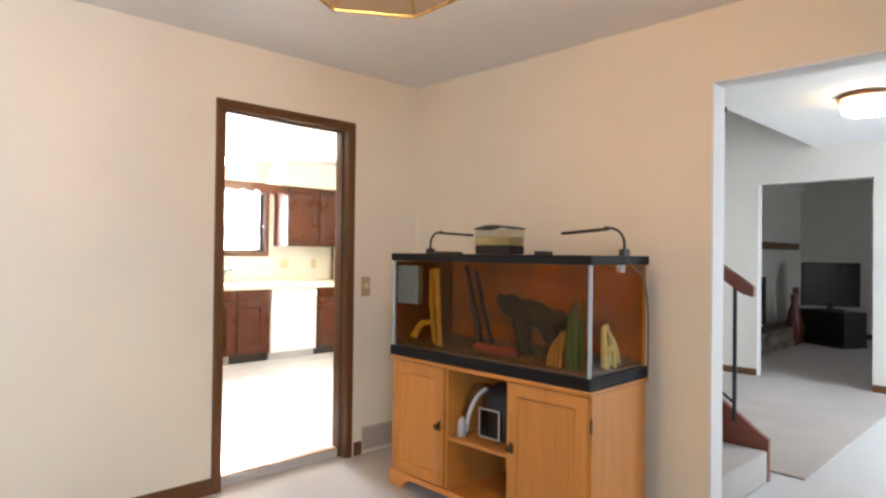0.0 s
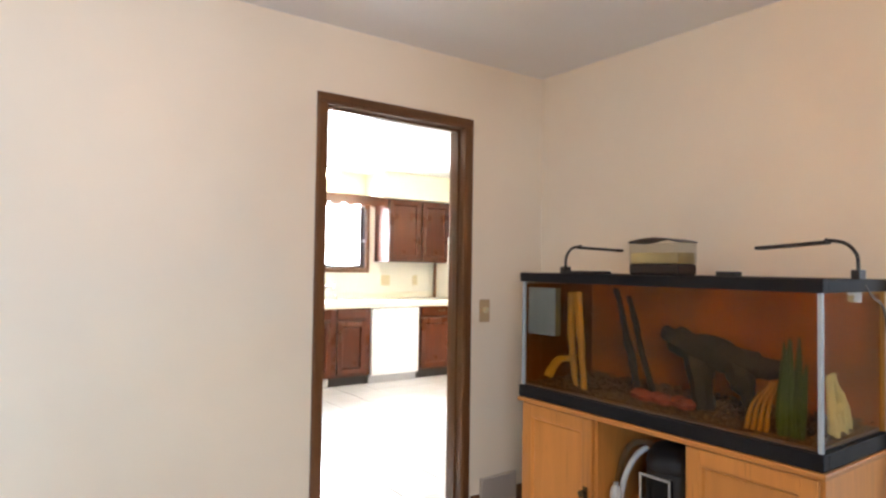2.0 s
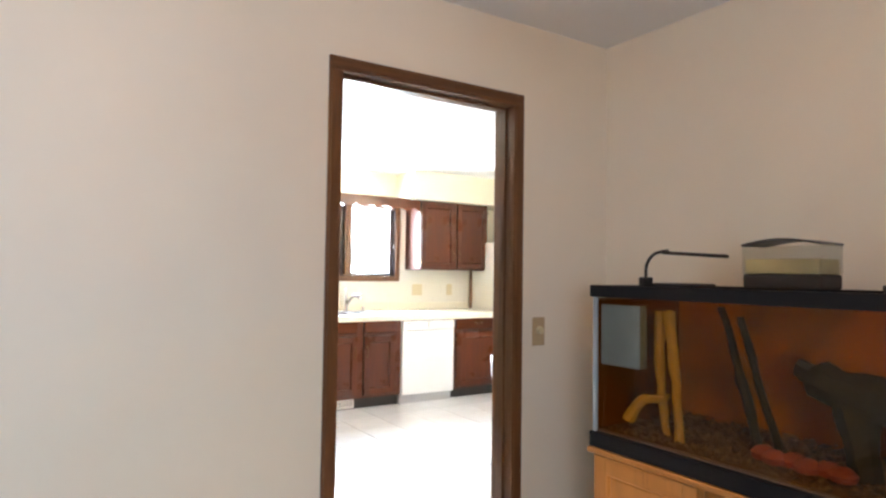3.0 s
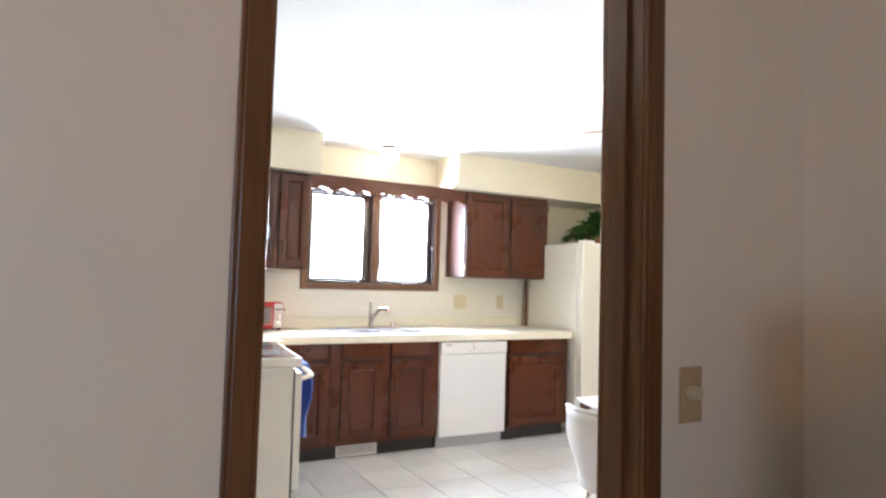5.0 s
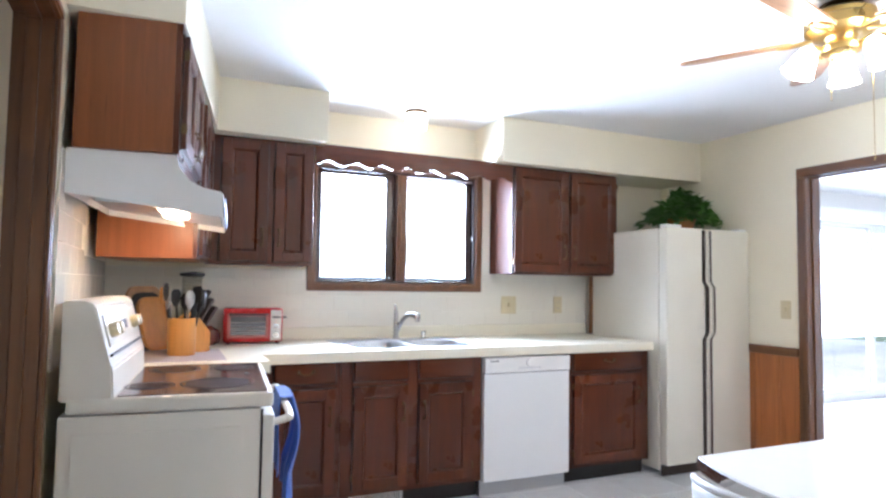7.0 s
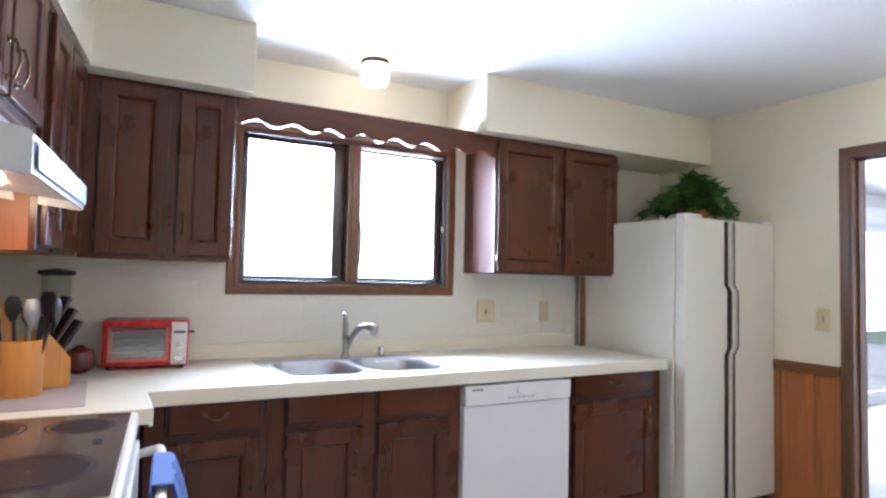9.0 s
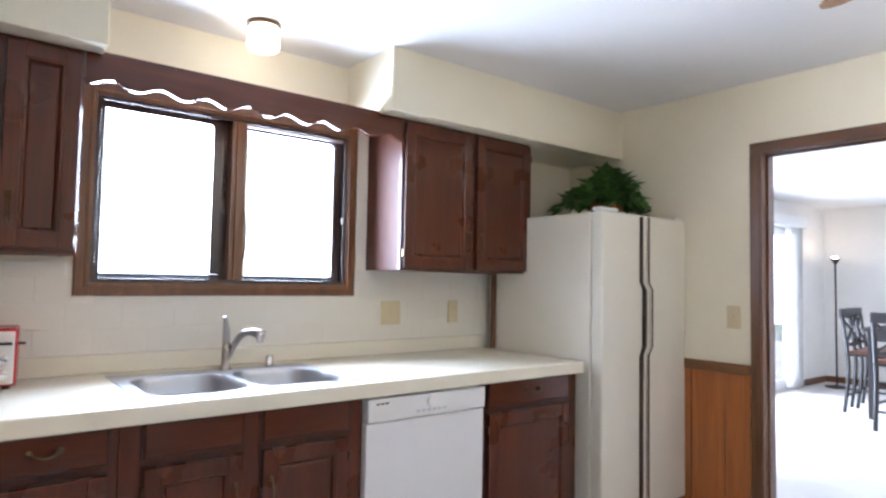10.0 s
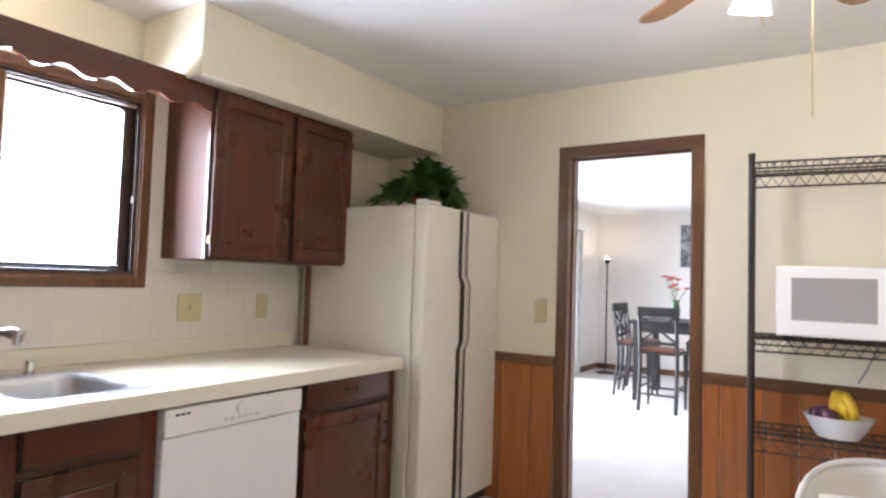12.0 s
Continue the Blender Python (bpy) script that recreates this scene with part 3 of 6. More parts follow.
cabinet("sink_cabinet", (3.592, FY, 0), 0, 0.842, KF + TOE, CB, 0.735, "dark stained sink cabinet with two panelled doors",
        [("drawer", 0.068, 0.376, 0.757, 0.866, 0), ("drawer", 0.445, 0.775, 0.757, 0.866, 0), ("door", 0.068, 0.376, 0.18, 0.727, "r"), ("door", 0.445, 0.775, 0.18, 0.727, "l")], toe=TOE, group="base cabinets")
cabinet("base_cabinet", (5.045, FY, 0), 0, 0.645, KF + TOE, CB, 0.735, "dark stained base cabinet between dishwasher and refrigerator",
        [("drawer", 0.035, 0.578, 0.752, 0.866, 1), ("door", 0.035, 0.578, 0.17, 0.725, "r")], toe=TOE, group="base cabinets")
cabinet("base_cabinet", (3.135, 6.112, 0), 90, 0.30, KF + TOE, CB, 0.70, "dark stained corner base cabinet beside the range", [], toe=TOE, group="base cabinets")

UB, UT = 1.367, 2.122
UY = 6.858
cabinet("wall_cabinet", (4.879, UY, 0), 0, 0.891, UB, UT, 0.32, "dark stained wall cabinet with two panelled doors",
        [("door", 0.012, 0.446, UB + 0.012, UT - 0.025, "r"), ("door", 0.478, 0.884, UB + 0.012, UT - 0.025, "l")], group="wall cabinets")
cabinet("wall_cabinet", (2.93, UY, 0), 0, 0.58, UB + 0.018, UT, 0.32, "dark stained wall cabinet in the kitchen corner",
        [("door", 0.055, 0.312, UB + 0.035, UT - 0.025, "r"), ("door", 0.35, 0.572, UB + 0.035, UT - 0.025, "l")], group="wall cabinets")
# Both cabinets at the hood have sides in the lamp-lit orange.
cabinet("wall_cabinet", (2.845, 6.19, 0), 83, 0.655, UB + 0.018, UT + 0.02, 0.41, "dark stained wall cabinet with its side coloured orange as lit by the hood lamp",
        [("door", 0.03, 0.30, UB + 0.035, UT - 0.02, "l"), ("door", 0.32, 0.60, UB + 0.035, UT - 0.02, "l")], side="cabinet_lit_side", group="wall cabinets")
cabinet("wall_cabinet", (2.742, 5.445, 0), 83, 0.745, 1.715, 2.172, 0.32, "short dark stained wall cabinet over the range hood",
        [("door", 0.03, 0.362, 1.737, 2.135, "r"), ("door", 0.385, 0.72, 1.737, 2.135, "l")], side="cabinet_lit_side", group="wall cabinets")

# scalloped valance board between the wall cabinets
bm = bmesh.new()
n, outline = 84, []
for i in range(n + 1):
    u = i / n
    x = 3.512 + u * (4.877 - 3.512)
    outline.append((x, 1.996 + 0.013 * (1 - math.cos(2 * math.pi * u * 8))))
outline += [(4.877, UT), (3.512, UT)]
prism(bm, outline, UY - 0.002, UY + 0.018, "y")
whole("valance", bm, M["cabinet_wood_x"], "dark stained wooden valance with a scalloped lower edge", "valance")

# worktop in an L, cut out for the sink
CT = 0.923
bm = bmesh.new()
SX0, SX1, SY0, SY1 = 3.68, 4.435, 6.51, 7.02
for r in ((3.17, SX0, 6.412, KN), (SX1, 5.70, 6.412, KN), (SX0, SX1, 6.412, SY0), (SX0, SX1, SY1, KN), (KW, 3.17, 6.108, KN)):
    box(bm, *r, CT - 0.047, CT)
worktop = thing("worktop", (0, 0, 0), "cream laminate worktop in an L with a low upstand", "worktop")
bmesh.ops.remove_doubles(bm, verts=bm.verts, dist=0.0004)
pairs = {}
for f in bm.faces:
    pairs.setdefault(tuple(sorted(v.index for v in f.verts)), []).append(f)
bmesh.ops.delete(bm, geom=[f for fs in pairs.values() if len(fs) > 1 for f in fs], context="FACES_ONLY")
part("slab", bm, M["laminate"], worktop)
part("upstand", boxes((KW + 0.021, 5.70, KN - 0.02, KN - 0.001, CT + 0.001, CT + 0.075), bevel=0.004), M["laminate"], worktop)
part("upstand", boxes((KW + 0.001, KW + 0.02, 6.108, KN - 0.001, CT + 0.001, CT + 0.075), bevel=0.004), M["laminate"], worktop)
part("front_edge", boxes((3.158, 5.706, 6.399, 6.413, CT - 0.056, CT + 0.001), bevel=0.006), M["laminate"], worktop, "rounded cream front edge")
part("front_edge", boxes((3.158, 3.171, 6.108, 6.399, CT - 0.056, CT + 0.001), bevel=0.006), M["laminate"], worktop, "rounded cream front edge")
whole("scribe_strip", boxes((5.708, 5.731, 7.08, 7.105, CT + 0.002, 1.365), bevel=0.002), M["trim_wood"], "thin dark wooden strip beside the refrigerator", "strip")

# ---- kitchen: window, sink, appliances ----


def rim(bm, x0, x1, z0, z1, w, y0, y1, bevel=0.003):
    """A rectangular frame in the xz plane."""
    box(bm, x0, x0 + w, y0, y1, z0, z1, bevel)
    box(bm, x1 - w, x1, y0, y1, z0, z1, bevel)
    box(bm, x0 + w - 0.001, x1 - w + 0.001, y0 + 0.0005, y1 - 0.0005, z0, z0 + w, bevel)
    box(bm, x0 + w - 0.001, x1 - w + 0.001, y0 + 0.0005, y1 - 0.0005, z1 - w, z1, bevel)
    return bm


window_1 = thing("window_1", (0, 0, 0), "dark brown wooden double casement window over the sink", "window", kind="structure")
M["sash_dark"] = wood("sash_dark", (0.048, 0.030, 0.024), 0.25, grain=0.3)
part("window_frame", rim(bmesh.new(), 3.545, 4.803, 1.233, 2.10, 0.056, KN - 0.022, KN - 0.001, 0.005), M["trim_wood"], window_1)
part("window_frame", rim(bmesh.new(), 3.580, 4.768, 1.268, 2.066, 0.012, KN - 0.028, KN - 0.021, 0.003), M["trim_wood"], window_1, "raised moulding round the frame")
part("window_frame", rim(bmesh.new(), 3.598, 4.752, 1.285, 2.050, 0.02, KN - 0.012, KN + 0.13, 0.003), M["sash_dark"], window_1, "dark inner window lining")
part("filler", boxes((3.498, 3.5455, KN - 0.0205, KN - 0.001, 1.39, 2.10), bevel=0.003), M["trim_wood"], window_1, "wood filler strip beside the cabinet")
part("mullion", boxes((4.148, 4.214, KN - 0.024, KN + 0.10, 1.305, 2.03), (4.166, 4.196, KN - 0.032, KN - 0.023, 1.305, 2.03), bevel=0.004), M["trim_wood"], window_1)
for x0, x1, wide in ((3.610, 4.151, 0.045), (4.211, 4.740, 0.024)):
    sash = part("sash", rim(bmesh.new(), x0, x1, 1.297, 2.038, 0.03, KN + 0.03, KN + 0.07, 0.004), M["sash_dark"], window_1)
    part("sash_stile", boxes((x1 - 0.028 - wide, x1 - 0.027, KN + 0.02, KN + 0.066, 1.328, 2.007), bevel=0.004), M["sash_dark"], sash)
    # Sky reflection on the lower sash, coloured in as a bluish strip.
    part("sash_rail", boxes((x0 + 0.024, x1 - 0.024 - wide, KN + 0.024, KN + 0.044, 1.306, 1.318), bevel=0.003), plain("sash_sheen", (0.16, 0.19, 0.26), 0.25, 0.5), sash, "bluish strip coloured as sky sheen on the lower sash")
    pane = part("pane", boxes((x0 + 0.02, x1 - 0.02, KN + 0.048, KN + 0.052, 1.325, 2.01)), M["pane"], sash)
    pane.visible_shadow = False
part("screen_frame", rim(bmesh.new(), 4.216, 4.748, 1.288, 2.034, 0.014, KN + 0.004, KN + 0.018, 0.002), plain("alu", (0.62, 0.58, 0.55), 0.35, 0.6), window_1, "pale aluminium screen frame")
part("crank", tube(bmesh.new(), arc([(4.215, KN - 0.03, 1.62), (4.212, KN - 0.05, 1.55), (4.211, KN - 0.05, 1.46), (4.214, KN - 0.032, 1.40)], 4), 0.005, 6), M["dark_brass"], window_1, "dark bronze window latch", True)
part("latch", boxes((4.728, 4.742, KN - 0.008, KN + 0.003, 1.60, 1.63), bevel=0.002), M["white_plastic"], window_1, "small pale sash latch")

# double-bowl sink
def bowl_outline(x0, x1, y0, y1, r, n=6):
    pts = []
    for cx, cy, a0 in ((x1 - r, y1 - r, 0), (x0 + r, y1 - r, 90), (x0 + r, y0 + r, 180), (x1 - r, y0 + r, 270)):
        for k in range(n + 1):
            a = radians(a0 + 90 * k / n)
            pts.append((cx + r * math.cos(a), cy + r * math.sin(a)))
    return pts


def sink_bowl(x0, x1, y0, y1, top, depth):
    bm = bmesh.new()
    rings = []
    for inset, z, r in ((-0.012, top + 0.003, 0.10), (0.0, top + 0.001, 0.095), (0.004, top - 0.004, 0.092), (0.009, top - 0.02, 0.09), (0.018, top - depth + 0.05, 0.085),
                        (0.024, top - depth + 0.022, 0.08), (0.036, top - depth + 0.007, 0.075), (0.055, top - depth, 0.07), (0.09, top - depth - 0.001, 0.05)):
        rings.append([bm.verts.new((u, v, z)) for u, v in bowl_outline(x0 + inset, x1 - inset, y0 + inset, y1 - inset, r)])
    for a, b in zip(rings, rings[1:]):
        for i in range(len(a)):
            bm.faces.new((a[i], a[(i + 1) % len(a)], b[(i + 1) % len(a)], b[i]))
    bm.faces.new(rings[-1])
    return bm


sink = thing("sink", (0, 0, 0), "stainless steel double-bowl sink set into the worktop", "sink")
rimz = CT + 0.0035
bm = boxes((3.655, 3.70, 6.485, 7.06, CT - 0.004, rimz), (4.418, 4.463, 6.485, 7.06, CT - 0.004, rimz), (4.04, 4.078, 6.52, 6.93, CT - 0.004, rimz),
           (3.699, 4.419, 6.485, 6.521, CT - 0.004, rimz), (3.699, 4.419, 6.929, 7.06, CT - 0.004, rimz), bevel=0.002)
BOWLS = (3.697, 4.042), (4.076, 4.421)
for x0, x1 in BOWLS:  # the deck fills the corners round the bowls
    edge = bowl_outline(x0, x1, 6.518, 6.931, 0.095)
    for q, c in enumerate(((x1, 6.931), (x0, 6.931), (x0, 6.518), (x1, 6.518))):
        corner = bm.verts.new((*c, rimz - 0.0003))
        curve = [bm.verts.new((*p, rimz - 0.0003)) for p in edge[q * 7:q * 7 + 7]]
        for a, b in zip(curve, curve[1:]):
            bm.faces.new((corner, b, a))
part("deck", bm, M["steel"], sink)
for x0, x1 in BOWLS:
    b = part("bowl", sink_bowl(x0, x1, 6.518, 6.931, rimz, 0.17), M["steel"], sink, smooth=True)
    part("drain", lathe(bmesh.new(), [(0.045, 0), (0.045, 0.004), (0.032, 0.005), (0.03, 0.001)], ((x0 + x1) / 2, 6.745, rimz - 0.169), 20), M["nickel"], b, smooth=True)

faucet = thing("faucet", (4.10, 7.005, rimz), "brushed nickel single-lever kitchen faucet", "faucet")
faucet.scale = (0.78, 0.82, 0.87)
part("base", lathe(bmesh.new(), [(0.034, 0), (0.033, 0.006), (0.025, 0.012), (0.022, 0.03), (0.021, 0.16), (0.018, 0.18)], (0, 0, 0), 20), M["nickel"], faucet, smooth=True)
part("spout", tube(bmesh.new(), arc([(0.005, -0.005, 0.05), (0.03, -0.03, 0.12), (0.06, -0.075, 0.175), (0.09, -0.12, 0.187), (0.12, -0.155, 0.178)], 6), [0.017] * 17 + [0.017, 0.018, 0.02, 0.021, 0.022, 0.023, 0.023, 0.023], 12), M["nickel"], faucet, smooth=True)
part("spray_head", lathe(bmesh.new(), [(0.024, 0.03), (0.026, 0.0), (0.023, -0.028), (0.018, -0.03)], (0.125, -0.16, 0.168), 16), M["chrome"], faucet, "polished spray head", True)
part("lever", tube(bmesh.new(), arc([(-0.002, 0, 0.17), (-0.004, -0.004, 0.20), (-0.012, -0.008, 0.245), (-0.022, -0.012, 0.255)], 4), [0.02] * 4 + [0.018, 0.016, 0.014, 0.012, 0.011, 0.011, 0.01, 0.009, 0.008], 10), M["nickel"], faucet, smooth=True)
soap = whole("soap_cap", lathe(bmesh.new(), [(0.022, 0), (0.022, 0.004), (0.017, 0.008), (0.017, 0.045), (0.014, 0.05)], (4.29, 7.0, rimz), 18), M["chrome"], "chrome air-gap cap on the sink deck", "sink cap", smooth=True)

# dishwasher
M["pale_grey"] = plain("pale_grey", (0.60, 0.60, 0.61), 0.4)
dw = thing("dishwasher", (4.44, 6.424, KF), "white built-in dishwasher with a control strip", "dishwasher")
part("body", boxes((0.005, 0.592, 0.03, 0.6, 0.09, 0.80), bevel=0.002), M["white_enamel"], dw)
part("door", boxes((0.0, 0.597, -0.012, 0.03, 0.09, 0.715), bevel=0.006), M["white_enamel"], dw)
panel = part("control_panel", boxes((0.0, 0.597, -0.022, 0.03, 0.718, 0.808), bevel=0.008), M["white_plastic"], dw)
part("vent", boxes(*[(0.035 + 0.02 * k, 0.05 + 0.02 * k, -0.0235, -0.021, 0.785, 0.792) for k in range(3)]), M["black_plastic"], panel, "dark vent slots")
part("dial", lathe(bmesh.new(), [(0.024, 0), (0.022, -0.008), (0.018, -0.01)], (0.30, -0.022, 0.775), 20, "y"), M["white_plastic"], panel, "white latch dial", True)
for k in range(6):
    part("button", boxes((0.225 + 0.027 * k, 0.243 + 0.027 * k, -0.0245, -0.021, 0.738, 0.748), bevel=0.001), M["pale_grey"], panel)
part("toe_panel", boxes((0.0, 0.597, 0.04, 0.052, 0.0, 0.088), bevel=0.002), plain("toe_grey", (0.45, 0.45, 0.45), 0.4), dw, "grey recessed toe panel")

# refrigerator
FX0, FX1, FYF, FH = 5.735, 6.504, 6.312, 1.692
fridge = thing("refrigerator", (FX0, FYF, KF), "almond side-by-side refrigerator with chrome-edged handles", "refrigerator")
fw, fh = FX1 - FX0, FH - KF
part("cabinet", boxes((0.0, fw, 0.075, 0.84, 0.03, fh - 0.006), bevel=0.008), M["fridge_enamel"], fridge)
SPLIT = 0.35


def handle_bar(x, side):
    """A dark bar with a chrome edge that kinks outwards at hand height."""
    zs = [(fh - 0.012, 0), (1.28, 0), (1.24, 0.034), (0.935, 0.034), (0.89, 0), (0.075, 0)]
    bars = []
    for off, wdt, key in ((0.0, 0.013, "brown_metal"), (0.0095 * side, 0.006, "chrome")):
        bm = bmesh.new()
        lo = [(x + off + o - wdt / 2, z) for z, o in zs]
        hi = [(x + off + o + wdt / 2, z) for z, o in zs][::-1]
        prism(bm, lo + hi, -0.014, 0.004, "y")
        bars.append((bm, key))
    return bars


for x0, x1, hx, side in ((0.002, SPLIT - 0.004, SPLIT - 0.026, 1), (SPLIT + 0.004, fw - 0.002, SPLIT + 0.034, -1)):
    d = part("door", boxes((x0, x1, 0.0, 0.072, 0.075, fh), bevel=0.014), M["fridge_enamel"], fridge)
    for bm, key in handle_bar(hx, side):
        part("handle" if key == "brown_metal" else "handle_edge", bm, M[key], d, "dark full-height handle" if key == "brown_metal" else "chrome handle edge")
part("hinge_cover", boxes((0.012, 0.15, 0.012, 0.075, fh + 0.001, fh + 0.02), bevel=0.006), M["white_plastic"], fridge)
part("hinge_cover", boxes((fw - 0.09, fw - 0.01, 0.012, 0.075, fh + 0.001, fh + 0.016), bevel=0.006), M["white_plastic"], fridge)
grille = part("base_grille", boxes((0.01, fw - 0.01, 0.05, 0.07, 0.0, 0.07), bevel=0.003), M["brown_metal"], fridge, "dark brown base grille")

# range with a glass cooktop; its front faces into the room along +x
rng = thing("range", (3.058, 5.333, KF), "off-white electric range with a black glass cooktop", "stove", turn=85)
RW, RD, RT = 0.772, 0.628, 0.868   # local x runs along the front, local y goes back to the wall
part("body", boxes((0.0, RW, 0.03, RD, 0.02, 0.815), bevel=0.006), M["bisque_enamel"], rng)
part("side_panel", boxes((-0.003, 0.001, 0.09, RD - 0.04, 0.10, 0.76), bevel=0.001), M["bisque_enamel"], rng)
part("side_seam", boxes((-0.0035, 0.0, 0.026, 0.033, 0.02, 0.812)), M["black_plastic"], rng, "dark seam behind the oven front")
part("oven_door", boxes((0.012, RW - 0.012, -0.012, 0.028, 0.21, 0.79), bevel=0.006), M["bisque_enamel"], rng)
part("drawer", boxes((0.012, RW - 0.012, -0.008, 0.028, 0.03, 0.20), bevel=0.006), M["bisque_enamel"], rng)
bm = tube(bmesh.new(), arc([(0.05, -0.008, 0.755), (0.055, -0.05, 0.765), (0.09, -0.07, 0.77), (RW / 2, -0.072, 0.77), (RW - 0.09, -0.07, 0.77), (RW - 0.055, -0.05, 0.765), (RW - 0.05, -0.008, 0.755)], 5), 0.013, 10)
part("handle", bm, M["bisque_enamel"], rng, smooth=True)
part("cooktop_frame", boxes((-0.004, RW + 0.004, -0.006, RD - 0.02, 0.818, RT), bevel=0.012), M["bisque_enamel"], rng)
glass = part("cooktop", boxes((0.014, RW - 0.014, 0.014, RD - 0.158, RT - 0.004, RT + 0.003), bevel=0.002), M["cooktop"], rng, "black-brown glass cooktop")
for cx, cy, r in ((0.215, 0.175, 0.125), (0.61, 0.125, 0.085), (0.20, 0.395, 0.08), (0.61, 0.345, 0.10)):
    bm = bmesh.new()
    for r0, r1 in ((r, r - 0.006), (r - 0.016, 0.004)):
        lathe(bm, [(r1, RT + 0.0032), (r1, RT + 0.0038), (r0, RT + 0.0038), (r0, RT + 0.0032)], (cx, cy, 0), 40, cap=False)
    part("burner", bm, M["burner"], glass, "dark red burner ring", True)
part("indicator", boxes((0.40, 0.45, 0.06, 0.08, RT + 0.003, RT + 0.004)), M["black_plastic"], glass)
guard = prism(bmesh.new(), [(RD - 0.152, 0.858), (RD - 0.145, 0.955), (RD - 0.137, 0.975), (RD - 0.092, 1.15), (RD - 0.07, 1.168), (RD, 1.168), (RD, 0.858)], 0.0, RW, "x")
bmesh.ops.bevel(guard, geom=list(guard.edges), offset=0.006, segments=2, affect="EDGES", clamp_overlap=True)
guard_ob = part("backguard", guard, M["bisque_enamel"], rng)
tilt = Matrix.Translation((0, RD - 0.113, 1.068)) @ Matrix.Rotation(radians(-14.4), 4, "X")


def on_guard(name, bm, key, label=""):
    bm.transform(tilt)
    part(name, bm, M[key], guard_ob, label, True)


on_guard("control_strip", boxes((0.05, RW - 0.05, -0.006, 0.002, -0.05, 0.055), bevel=0.003), "bisque_enamel")
on_guard("display", boxes((0.33, 0.45, -0.008, -0.003, -0.012, 0.022), bevel=0.002), "black_plastic", "dark clock display")
for kx in (0.10, 0.19, RW - 0.20, RW - 0.11):
    on_guard("knob", lathe(bmesh.new(), [(0.024, 0.0), (0.024, -0.010), (0.020, -0.026), (0.012, -0.028)], (kx, -0.006, 0.0), 18, "y"), "cream_plastic", "round cream knob")
on_guard("guard_slot", boxes((0.02, RW - 0.02, -0.010, -0.002, -0.079, -0.072)), "black_plastic", "dark slot under the controls")

towel = thing("dish_towel", (3.058, 5.333, KF), "blue cotton dish towel hung over the oven handle", "towel", turn=85)
bm = bmesh.new()
cols, rows_n = 22, 26
grid = {}
for side_k in (0, 1):
    for i in range(cols + 1):
        for j in range(rows_n + 1):
            u, v = i / cols, j / rows_n
            y0 = -0.092 if side_k == 0 else -0.052
            fold = 0.012 * math.sin(u * 15 + v * 1.5) * (0.25 + v) + 0.005 * math.sin(u * 33)
            length = (0.40 + 0.02 * math.sin(u * 5)) if side_k == 0 else 0.30
            x = 0.29 + 0.28 * u + 0.012 * v * math.sin(u * 9)
            bulge = 0.03 * math.sin(math.pi * min(1, v * 1.4)) * (1 if side_k == 0 else -0.2)
            grid[side_k, i, j] = bm.verts.new((x, y0 - bulge + (fold if side_k == 0 else fold * 0.3) - (0.008 if side_k == 0 else 0), 0.795 - v * length))
    for i in range(cols):
        for j in range(rows_n):
            bm.faces.new((grid[side_k, i, j], grid[side_k, i + 1, j], grid[side_k, i + 1, j + 1], grid[side_k, i, j + 1]))
for i in range(cols):
    bm.faces.new((grid[0, i, 0], grid[0, i + 1, 0], grid[1, i + 1, 0], grid[1, i, 0]))
t_ob = part("cloth", bm, M["towel"], towel, smooth=True)
so = t_ob.modifiers.new("thick", "SOLIDIFY")
so.thickness = 0.004

# range hood
hood = thing("range_hood", (2.736, 5.462, 0), "white range hood with a curved front and a lit lamp", "range hood", turn=84.5)
HW = 0.742
side = [(0.33, 1.713), (0.33, 1.565), (-0.147, 1.507), (-0.155, 1.511), (-0.155, 1.588), (-0.146, 1.596), (-0.09, 1.606), (-0.045, 1.628), (-0.012, 1.668), (0.0, 1.713)]
shell = bmesh.new()
ends = [[shell.verts.new((x, y, z)) for y, z in side] for x in (0.0, HW)]
shell.faces.new(ends[0])
shell.faces.new(ends[1][::-1])
for i in list(range(3, len(side) - 1)) + [len(side) - 1, 0]:
    k = (i + 1) % len(side)
    shell.faces.new((ends[0][i], ends[0][k], ends[1][k], ends[1][i]))
sh_ob = part("shell", shell, M["white_enamel"], hood)
sh_ob.modifiers.new("thick", "SOLIDIFY").thickness = 0.006
pan = bmesh.new()
prism(pan, [(0.31, 1.585), (0.31, 1.595), (-0.14, 1.541), (-0.14, 1.531)], 0.012, HW - 0.012, "x")
part("pan", pan, M["white_enamel"], hood)
part("filter", boxes((0.10, 0.40, 0.08, 0.26, 1.552, 1.564), bevel=0.002), M["steel"], hood, "metal grease filter")
part("lamp", lathe(bmesh.new(), [(0.05, 0.0), (0.045, -0.012), (0.02, -0.018)], (0.45, 0.03, 1.553), 18), glowing("hood_glow", (1.0, 0.66, 0.34), 300), hood, "warm lit lamp lens", True)
# Window reflection on the front lip, laid on as a pale blue strip.
part("front_trim", boxes((0.025, HW - 0.025, -0.1635, -0.1600, 1.522, 1.578), bevel=0.001), plain("window_sheen_blue", (0.36, 0.50, 0.74), 0.3), hood, "pale blue strip coloured as the window's reflection on the lip")

# ceiling fan with three frosted lamps
FANX, FANY = 5.12, 4.73
fan = thing("ceiling_fan", (FANX, FANY, KH), "brass ceiling fan with wooden blades and lit frosted lamps", "ceiling fan")
